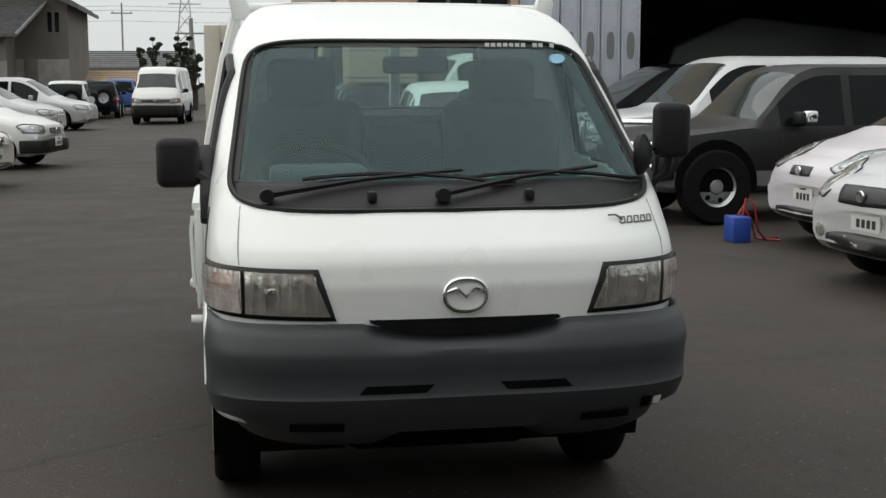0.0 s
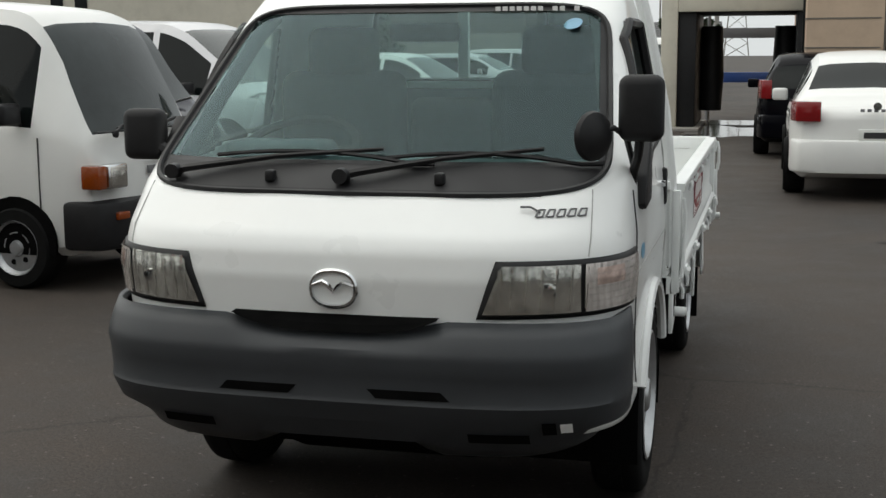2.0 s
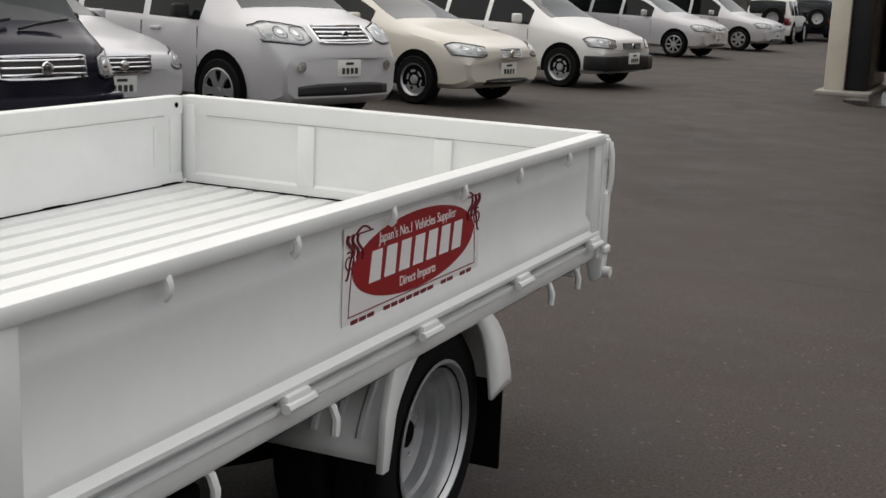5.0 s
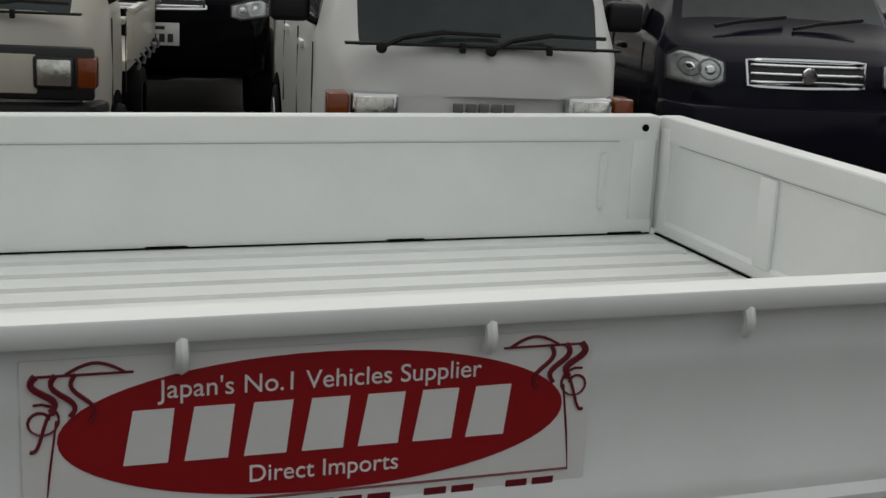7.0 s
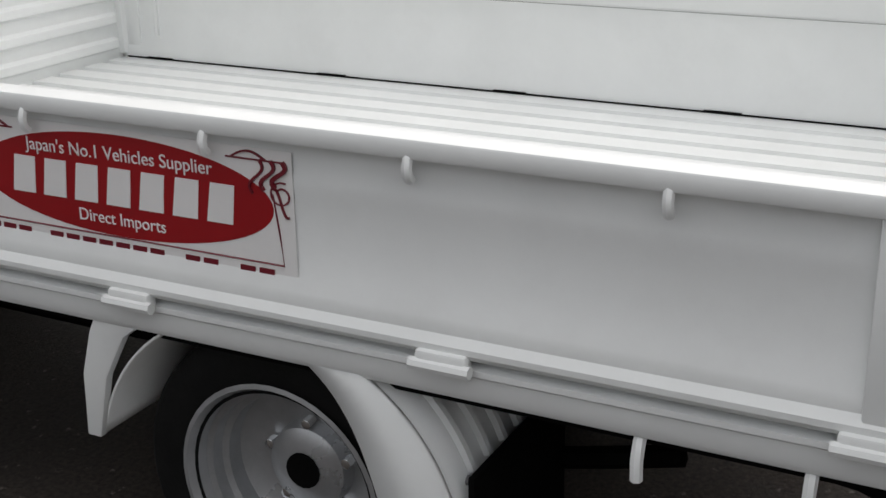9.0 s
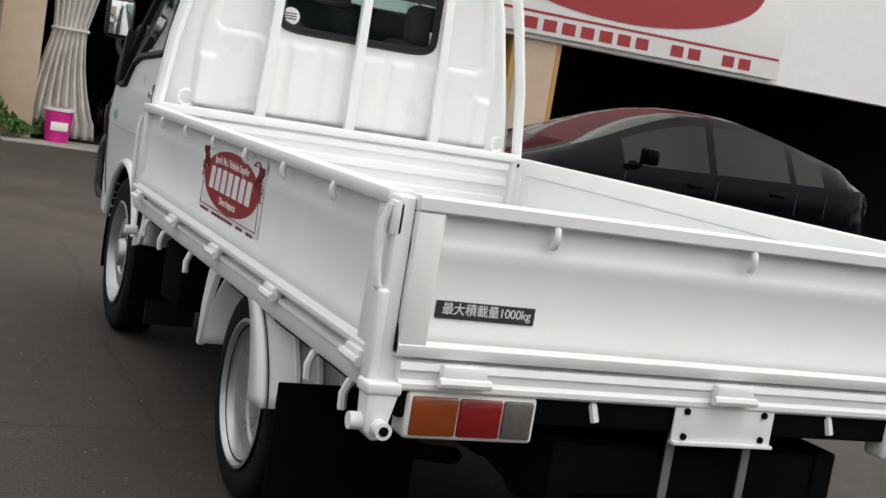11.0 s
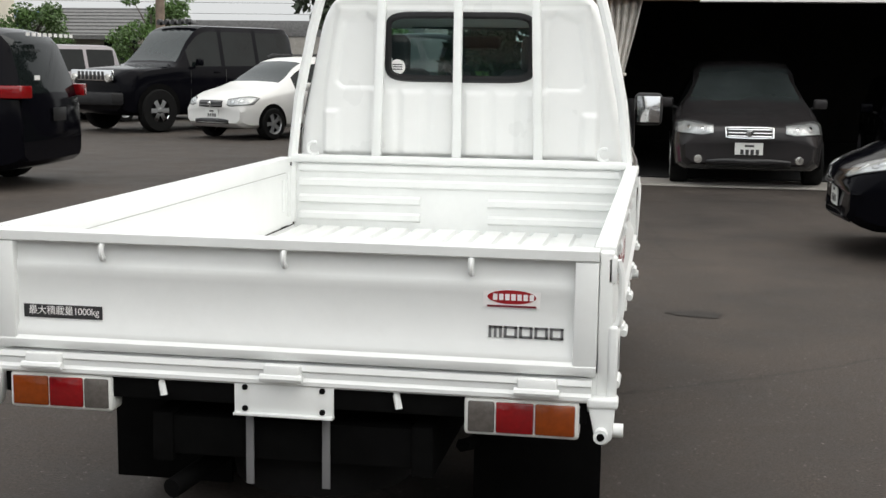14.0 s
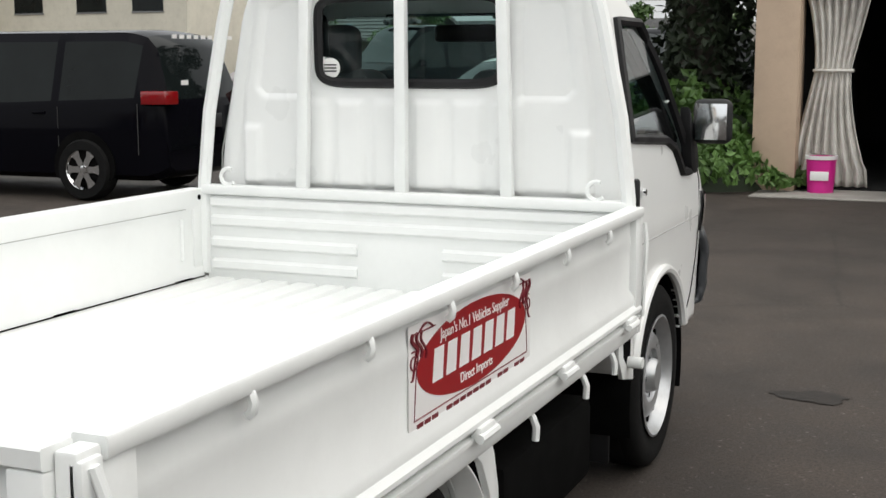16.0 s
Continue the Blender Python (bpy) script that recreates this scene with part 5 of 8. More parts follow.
def rear_wheel(sx):
    c = (sx * 0.70, 3.26, 0.302 + DROP)
    t = part("rear_wheel", tyre_bm(c, 0.302, 0.15), M_RUBBER, truck, "black tyre on a deep dished silver wheel")
    p = [(0.172, 0.07), (0.184, 0.078), (0.176, 0.080), (0.166, 0.06), (0.162, 0.04), (0.152, 0.036), (0.150, 0.01), (0.140, 0.004), (0.138, -0.03), (0.120, -0.04), (0.075, -0.05), (0.07, -0.02), (0.05, -0.01), (0.0, -0.008)]
    part("rim", lathe([(r * 1.15, sx * h) for r, h in p], c, "x", 40), M_STEEL, t)
    for k in range(5):
        q = 2 * math.pi * k / 5 + 0.3
        part("wheel_nut", lathe([(0.011, -0.01), (0.011, 0.014), (0.0, 0.018)], (c[0] - sx * 0.035, c[1] + 0.088 * math.cos(q), c[2] + 0.088 * math.sin(q)), "x", 6), M_CHROME, t)
    part("hub_opening", lathe([(0, 0), (0.036, 0), (0.036, 0.004), (0, 0.004)], (c[0] - sx * 0.008, c[1], c[2]), "x", 16), M_DARK, t)
    part("inner_tyre", tyre_bm((sx * 0.53, 3.26, 0.302 + DROP), 0.302, 0.15), M_RUBBER, t)


for sx in (-1, 1):
    front_wheel(sx)
    rear_wheel(sx)

# ---- chassis ----
for sx in (-1, 1):
    part("frame_rail", box(sx * 0.36 - 0.03, sx * 0.36 + 0.03, 0.6, 4.35, 0.44, 0.58, 0.008), M_DARK, truck)
    part("leaf_spring", tube([(sx * 0.40, y, 0.40 - 0.10 * math.sin(math.pi * (y - 2.75) / 1.15)) for y in np.linspace(2.75, 3.9, 12)], 0.022, 6), M_DARK, truck)
    part("rear_mudflap", box(sx * 0.60 - 0.20, sx * 0.60 + 0.20, 3.655, 3.668, 0.15, 0.50, 0.004), M_DARK, truck)
for y in (0.9, 1.9, 2.7, 3.9, 4.3):
    part("cross_member", box(-0.36, 0.36, y - 0.04, y + 0.04, 0.46, 0.57, 0.006), M_DARK, truck)
part("rear_axle", tube([(-0.62, 3.26, 0.34), (-0.16, 3.26, 0.34), (0, 3.26, 0.34), (0.16, 3.26, 0.34), (0.62, 3.26, 0.34)], [0.05, 0.055, 0.13, 0.055, 0.05], 14), M_DARK, truck)
part("fuel_tank", box(-0.80, -0.42, 2.0, 2.75, 0.30, 0.55, 0.03), M_DARK, truck)
part("battery_box", box(0.50, 0.76, 1.95, 2.25, 0.38, 0.60, 0.02), M_DARK, truck)
part("exhaust_pipe", tube([(0.30, 1.3, 0.38), (0.28, 2.6, 0.36), (0.22, 3.6, 0.40), (0.30, 4.2, 0.38), (0.34, 4.34, 0.36)], 0.028, 10), M_DARK, truck)
part("spare_tyre", lathe([(0.15, -0.07), (0.26, -0.07), (0.275, 0), (0.26, 0.07), (0.15, 0.07)], (0.0, 3.98, 0.40), "z", 32), M_RUBBER, truck)
part("engine_pan", box(-0.34, 0.34, 0.5, 1.5, 0.30, 0.70, 0.06), M_DARK, truck)

# ---- load bed ----
Y0, Y1, ZF, ZT, XO = 1.62, 4.335, 0.745, 1.072, 0.835
bed = truck
# ribbed floor
prof = []
nr = 14
pitch = 2 * 0.79 / nr
for k in range(nr):
    x = -0.79 + k * pitch
    prof += [(x, ZF), (x + pitch * 0.66, ZF), (x + pitch * 0.70, ZF - 0.018), (x + pitch * 0.93, ZF - 0.018)]
prof.append((0.79, ZF))
verts, faces = [], []
ys = [Y0 - 0.03, Y0 + 0.05, Y1 - 0.05, Y1 + 0.02]
for y in ys:
    for x, z in prof:
        verts.append((x, y, z if Y0 < y < Y1 else z))
npf = len(prof)
for i in range(3):
    for j in range(npf - 1):
        k = i * npf + j
        faces.append((k, k + 1, k + npf + 1, k + npf))
link("bed_floor", verts, faces, M_BED, bed, "white painted ribbed steel bed floor", smooth=False, thick=0.012)
part("bed_frame", box(-0.79, 0.79, Y0 - 0.02, Y1 + 0.06, 0.625, 0.725, 0.006), M_DARK, bed)
for sx in (-1, 1):
    # long sill under the side gate
    a = [(0.790, 0.655), (0.826, 0.655), (0.834, 0.668), (0.834, 0.700), (0.842, 0.706), (0.842, 0.716), (0.790, 0.724)]
    part("side_sill", prism([(sx * x, z) for x, z in a], "y", Y0 - 0.03, Y1 + 0.04), M_BED, bed, "white steel side sill")
    # side gate: a folded profile with top rail, pressed panel and bottom rail
    g = [(0.800, 0.732), (0.842, 0.732), (0.850, 0.742), (0.850, 0.752), (0.838, 0.766), (0.838, 0.792), (0.822, 0.815), (0.822, 0.952), (0.8240, 0.966), (0.8225, 0.980), (0.8200, 0.996), (0.8195, 1.040), (0.848, 1.042), (0.850, 1.045), (0.850, 1.069), (0.848, 1.072), (0.797, 1.072), (0.794, 1.069), (0.794, 1.015), (0.803, 0.990), (0.803, 0.795), (0.794, 0.780), (0.794, 0.732)]
    gate = part("side_gate", prism([(sx * x, z) for x, z in g], "y", Y0 + 0.012, Y1 - 0.006), M_BED, bed, "white steel drop side with rope hooks", sharp=35)
    for y0, y1 in ((Y0 + 0.012, Y0 + 0.07), (Y1 - 0.075, Y1 - 0.006)):
        part("gate_end", prism([(sx * 0.797, 0.735), (sx * 0.846, 0.735), (sx * 0.842, 1.041), (sx * 0.797, 1.041)], "y", y0, y1, bev=0.004), M_BED, gate)
    for yy in (Y0 + 0.14, Y1 - 0.16):
        part("inner_edge", tube([(sx * 0.803, yy, 0.82), (sx * 0.801, yy, 0.97)], 0.010, 6), M_BED, gate)
    part("inner_seam", box(sx * 0.7935 - 0.0008, sx * 0.7935 + 0.0008, Y0 + 0.12, Y1 - 0.12, 1.003, 1.005), M_SHGAP, gate)
    part("floor_gap", box(sx * 0.790 - 0.003, sx * 0.790 + 0.003, Y0 + 0.02, Y1 - 0.01, 0.7465, 0.7495), M_DARK, gate)
    for yy in (1.77, 2.42, 3.01, 3.62, 4.25):
        part("hinge_mark", box(sx * 0.790 - 0.004, sx * 0.790 + 0.004, yy - 0.05, yy + 0.05, 0.747, 0.7525), M_DARK, gate)
    for yy in (Y0 + 0.035, Y1 - 0.045):
        part("pin_hole", lathe([(0, -0.001), (0.010, -0.001), (0.010, 0.002), (0, 0.002)], (sx * 0.7935, yy, 1.040), "x", 12), M_DARK, gate)
    for yy in (2.02, 2.42, 2.824, 3.21, 3.585, 3.985):
        part("rope_hook", tube([(sx * 0.832, yy, 1.050), (sx * 0.845, yy, 1.042), (sx * 0.850, yy, 1.028), (sx * 0.847, yy, 1.014), (sx * 0.839, yy, 1.007)], 0.0085, 7), M_BED, gate)
    for yy in (1.77, 2.424, 3.026, 3.638, 4.278):
        h = part("hinge", box(sx * 0.846 - 0.014, sx * 0.846 + 0.014, yy - 0.045, yy + 0.045, 0.708, 0.742, 0.007), M_BED, bed)
        part("hinge_pin", tube([(sx * 0.858, yy - 0.052, 0.718), (sx * 0.858, yy + 0.052, 0.718)], 0.011, 8), M_BED, h)
    for yy in (1.88, 2.18, 2.62, 3.95, 4.20):
        part("lower_hook", tube([(sx * 0.80, yy, 0.660), (sx * 0.822, yy, 0.645), (sx * 0.832, yy, 0.620), (sx * 0.830, yy, 0.585)], 0.010, 7), M_BED, bed)
    # rear wheel fender: a bent sheet round the tyres, side flange and ribs
    cy, cz = 3.27, 0.345
    for lo, hi, nm in ((0.22, 1.45, "fender_rear"), (1.75, math.pi - 0.20, "fender_front")):
        qs = np.linspace(lo, hi, 16)
        verts = [(sx * x, cy + 0.385 * math.cos(q), cz + 0.37 * math.sin(q)) for q in qs for x in (0.812, 0.43)]
        link(nm, verts, [(2 * i, 2 * i + 1, 2 * i + 3, 2 * i + 2) for i in range(15)], M_BED, bed, "white steel rear fender with pressed ribs", thick=0.006)
        for k in range(5):
            x = 0.49 + k * 0.062
            r0, r1 = (0.36, 1.20) if nm == "fender_rear" else (1.98, math.pi - 0.34)
            part("fender_rib", tube([(sx * x, cy + 0.389 * math.cos(q), cz + 0.374 * math.sin(q)) for q in np.linspace(r0, r1, 10)], 0.010, 6), M_BED, bed)
    fl_v = []
    qs = np.linspace(0.22, 1.45, 18)
    for q in qs:
        wdt = 0.03 + 0.11 * math.sin(min(1.0, max(0.0, 1 - q / 1.45) * 1.3) * math.pi / 2)
        fl_v += [(sx * 0.818, cy + 0.388 * math.cos(q), min(cz + 0.373 * math.sin(q), 0.70)), (sx * 0.818, cy + (0.385 - wdt) * math.cos(q), min(cz + (0.37 - wdt * 0.6) * math.sin(q), 0.695))]
    link("fender_flange", fl_v, [(2 * i, 2 * i + 1, 2 * i + 3, 2 * i + 2) for i in range(17)], M_BED, bed, thick=0.012)
    for q in (0.30, 0.34):
        part("fender_bolt", lathe([(0.0, -0.004), (0.009, -0.004), (0.009, 0.004), (0.0, 0.006)], (sx * (0.60 if q < 0.32 else 0.76), cy + 0.392 * math.cos(q), cz + 0.377 * math.sin(q)), "y", 8), M_TRIMG, bed)
    # front fender stay: thin curved arm in front of the tyre
    part("fender_arm", prism([(sx * 0.0 + y, z) for y, z in ((2.93, 0.70), (3.07, 0.70), (2.975, 0.63), (2.925, 0.54), (2.895, 0.41), (2.862, 0.41), (2.868, 0.54), (2.895, 0.63))], "x", sx * 0.805, sx * 0.825, bev=0.004), M_BED, bed)
    # front bracket of the bed with stub
    br = part("bed_bracket", prism([(Y0 - 0.03, 0.70), (Y0 + 0.16, 0.69), (Y0 + 0.15, 0.60), (Y0 + 0.10, 0.53), (Y0 - 0.03, 0.50)], "x", sx * 0.800, sx * 0.816, bev=0.004), M_BED, bed)
    part("bracket_opening", prism([(Y0 + 0.02, 0.67), (Y0 + 0.11, 0.665), (Y0 + 0.10, 0.60), (Y0 + 0.05, 0.56), (Y0 + 0.02, 0.56)], "x", sx * 0.812, sx * 0.8175), M_DARK, br)
    part("stub", tube([(sx * 0.80, Y0 + 0.045, 0.575), (sx * 0.865, Y0 + 0.045, 0.575)], 0.019, 12), M_BED, br)
    # upright at the front corner of the bed with its latch
    up = part("front_upright", box(sx * 0.822 - 0.015, sx * 0.822 + 0.015, Y0 - 0.032, Y0 - 0.004, 0.66, 1.050, 0.005), M_BED, bed)
    part("latch_rod", tube([(sx * 0.848, Y0 - 0.01, 1.02), (sx * 0.856, Y0 - 0.005, 0.96), (sx * 0.850, Y0 - 0.005, 0.80), (sx * 0.846, Y0 - 0.01, 0.72)], 0.008, 6), M_BED, up)
    # rear corner post with latch rod, sleeve and stubs
    post = part("corner_post", box(sx * 0.829 - 0.018, sx * 0.829 + 0.018, Y1 + 0.0, Y1 + 0.050, 0.66, 1.066, 0.006), M_BED, bed, "white corner post with latch lever")
    part("corner_fill", box(min(sx * 0.785, sx * 0.822), max(sx * 0.785, sx * 0.822), Y1 - 0.004, Y1 + 0.046, 0.690, 0.760, 0.004), M_BED, post)
    part("latch_plate", box(sx * 0.842 - 0.012, sx * 0.842 + 0.012, Y1 + 0.005, Y1 + 0.05, 0.985, 1.055, 0.006), M_BED, post)
    part("latch_rod", tube([(sx * 0.856, Y1 + 0.03, 1.045), (sx * 0.866, Y1 + 0.025, 1.01), (sx * 0.868, Y1 + 0.03, 0.93), (sx * 0.862, Y1 + 0.035, 0.885), (sx * 0.850, Y1 + 0.03, 0.875)], 0.009, 8), M_BED, post)
    sl = part("latch_sleeve", box(sx * 0.850 - 0.012, sx * 0.850 + 0.012, Y1 + 0.015, Y1 + 0.058, 0.690, 0.880, 0.008, seg=3), M_BED, post)
    part("sleeve_foot", box(min(sx * 0.79, sx * 0.868), max(sx * 0.79, sx * 0.868), Y1 + 0.02, Y1 + 0.080, 0.672, 0.700, 0.008, seg=3), M_BED, post)
    part("stub_plate", prism([(sx * 0.79, 0.69), (sx * 0.862, 0.69), (sx * 0.855, 0.595), (sx * 0.838, 0.578), (sx * 0.815, 0.582)], "y", Y1 + 0.02, Y1 + 0.075, bev=0.006), M_BED, post)
    part("stub", tube([(sx * 0.82, Y1 + 0.045, 0.612), (sx * 0.882, Y1 + 0.045, 0.612)], 0.018, 14), M_BED, post)
    part("stub", tube([(sx * 0.828, Y1 + 0.05, 0.608), (sx * 0.828, Y1 + 0.105, 0.608)], 0.018, 14), M_BED, post)
    part("stub_bore", lathe([(0, 0), (0.010, 0), (0.010, 0.003), (0, 0.003)], (sx * 0.828, Y1 + 0.104, 0.608), "y", 12), M_DARK, post)

# tailgate
TY = Y1 + 0.01
g = [(0.0, 0.752), (0.055, 0.752), (0.060, 0.762), (0.060, 0.775), (0.050, 0.785), (0.050, 0.800), (0.036, 0.820), (0.036, 0.948), (0.0415, 0.966), (0.037, 0.982), (0.030, 0.998), (0.029, 1.040), (0.056, 1.042), (0.060, 1.046), (0.060, 1.069), (0.057, 1.072), (0.003, 1.072), (0.0, 1.068), (0.0, 1.010), (0.008, 0.995), (0.008, 0.79), (0.0, 0.78)]
tail = part("tailgate", prism([(TY + y, z) for y, z in g], "x", -0.810, 0.810), M_BED, bed, "white steel tailgate, slightly dented", sharp=35)
for sx in (-1, 1):
    part("tailgate_end", prism([(sx * 0.810, 0.754), (sx * 0.810, 1.041), (sx * 0.752, 1.041), (sx * 0.750, 0.754)], "y", TY - 0.002, TY + 0.058, bev=0.004), M_BED, tail)
for x in (0.50, 0.0, -0.49):
    part("rope_hook", tube([(x, TY + 0.046, 1.046), (x, TY + 0.057, 1.034), (x, TY + 0.060, 1.018), (x, TY + 0.054, 1.004), (x, TY + 0.046, 1.000)], 0.0085, 7), M_BED, tail)
for x in (-0.27, 0.27):
    part("inner_rib", box(x - 0.035, x + 0.035, TY - 0.004, TY + 0.01, 0.78, 1.0, 0.006), M_BED, tail)
part("inner_seam", box(-0.70, 0.70, TY - 0.0008, TY + 0.0008, 1.003, 1.005), M_SHGAP, tail)
part("tail_gap", box(-0.79, 0.79, TY - 0.006, TY + 0.0, 0.7465, 0.7495), M_DARK, tail)
a = [(TY - 0.02, 0.684), (TY + 0.060, 0.684), (TY + 0.066, 0.690), (TY + 0.066, 0.700), (TY + 0.058, 0.708), (TY + 0.058, 0.722), (TY + 0.064, 0.728), (TY + 0.060, 0.742), (TY - 0.02, 0.742)]
part("rear_sill", prism(a, "x", -0.80, 0.80), M_BED, bed, "white steel rear sill")
for x in (0.665, 0.0, -0.665):
    h = part("hinge", box(x - 0.05, x + 0.05, TY + 0.055, TY + 0.085, 0.700, 0.745, 0.008), M_BED, bed)
    part("hinge_pin", tube([(x - 0.057, TY + 0.083, 0.710), (x + 0.057, TY + 0.083, 0.710)], 0.011, 8), M_BED, h)
for x in (0.34, -0.30):
    part("lower_hook", tube([(x, TY + 0.03, 0.690), (x, TY + 0.05, 0.672), (x - 0.008, TY + 0.055, 0.640)], 0.010, 7), M_BED, bed)


def tail_lamp(sx):
    y = TY + 0.03
    b = part("tail_lamp", box(min(sx * 0.478, sx * 0.772), max(sx * 0.478, sx * 0.772), y - 0.04, y + 0.03, 0.585, 0.684, 0.010, seg=3), M_PLATE, bed, "rear lamp with amber, red and clear lenses in pale frame")
    for x0, x1, m, nm in ((0.66, 0.762, M_AMBER, "amber_lens"), (0.56, 0.657, M_RED, "red_lens"), (0.488, 0.557, M_CLEARL, "clear_lens")):
        part(nm, box(min(sx * x0, sx * x1), max(sx * x0, sx * x1), y + 0.01, y + 0.036, 0.594, 0.675, 0.005), m, b)


for sx in (-1, 1):
    tail_lamp(sx)
pl = part("plate_bracket", box(-0.135, 0.135, TY + 0.055, TY + 0.061, 0.605, 0.692, 0.002), M_BED, bed, "white number plate bracket without a plate")
part("bracket_fold", box(-0.135, 0.135, TY + 0.050, TY + 0.075, 0.602, 0.610, 0.002), M_BED, pl)
for x in (-0.105, 0.105):
    part("hanger_strip", box(x - 0.011, x + 0.011, TY + 0.02, TY + 0.026, 0.40, 0.62, 0.002, rot=None), M_TRIMG, pl)
    part("bolt", lathe([(0, -0.002), (0.008, -0.002), (0.008, 0.004), (0, 0.005)], (x, TY + 0.062, 0.677), "y", 8), M_DARK, pl)
    part("bolt", lathe([(0, -0.002), (0.008, -0.002), (0.008, 0.004), (0, 0.005)], (x, TY + 0.062, 0.620), "y", 8), M_DARK, pl)

# headboard with ribs, guard frame behind the cab
hb = part("headboard", box(-0.79, 0.79, Y0 - 0.025, Y0 - 0.003, ZF - 0.03, ZT, 0.004), M_BED, bed, "white ribbed steel headboard")
for z, spans in ((0.770, ((-0.76, -0.155), (0.17, 0.76))), (0.850, ((-0.76, -0.155), (0.17, 0.76))), (0.930, ((-0.76, 0.76),)), (1.000, ((-0.76, 0.76),))):
    for x0, x1 in spans:
        part("headboard_rib", prism([(Y0 - 0.006, z), (Y0 + 0.012, z + 0.012), (Y0 + 0.012, z + 0.036), (Y0 - 0.006, z + 0.048)], "x", x0, x1), M_BED, hb)
part("headboard_rail", box(-0.80, 0.80, Y0 - 0.04, Y0 + 0.02, 1.050, 1.085, 0.008), M_BED, hb)
guard = part("guard_frame", tube([(-0.60, Y0 - 0.005, 1.866), (-0.3, Y0 - 0.005, 1.872), (0, Y0 - 0.005, 1.874), (0.3, Y0 - 0.005, 1.872), (0.60, Y0 - 0.005, 1.866)], 0.024, 10), M_BED, bed, "white steel guard frame with upright bars")
for sx in (-1, 1):
    pts = [(sx * 0.800, Y0 - 0.005, 0.76), (sx * 0.795, Y0 - 0.005, 1.09), (sx * 0.765, Y0 - 0.005, 1.35), (sx * 0.70, Y0 - 0.005, 1.66), (sx * 0.635, Y0 - 0.005, 1.90)]
    part("guard_post", tube(pts, 0.024, 8), M_BED, guard)
    part("guard_ear", prism([(sx * 0.585, 1.82), (sx * 0.665, 1.82), (sx * 0.680, 1.90), (sx * 0.655, 1.935), (sx * 0.615, 1.925)], "y", Y0 - 0.035, Y0 + 0.02, bev=0.006), M_BED, guard)
    part("guard_eye", tube([(sx * 0.69 + 0.03 * math.cos(q), Y0 + 0.0, 1.115 + 0.03 * math.sin(q)) for q in np.linspace(-2.4, 2.0, 12)], 0.008, 6), M_BED, guard)
for x in (-0.385, 0.0, 0.385):
    part("guard_bar", prism([(x * 0.93 - 0.019, 1.88), (x * 0.93 + 0.019, 1.88), (x + 0.021, 1.07), (x - 0.021, 1.07)], "y", Y0 - 0.022, Y0 + 0.012, bev=0.004), M_BED, guard)


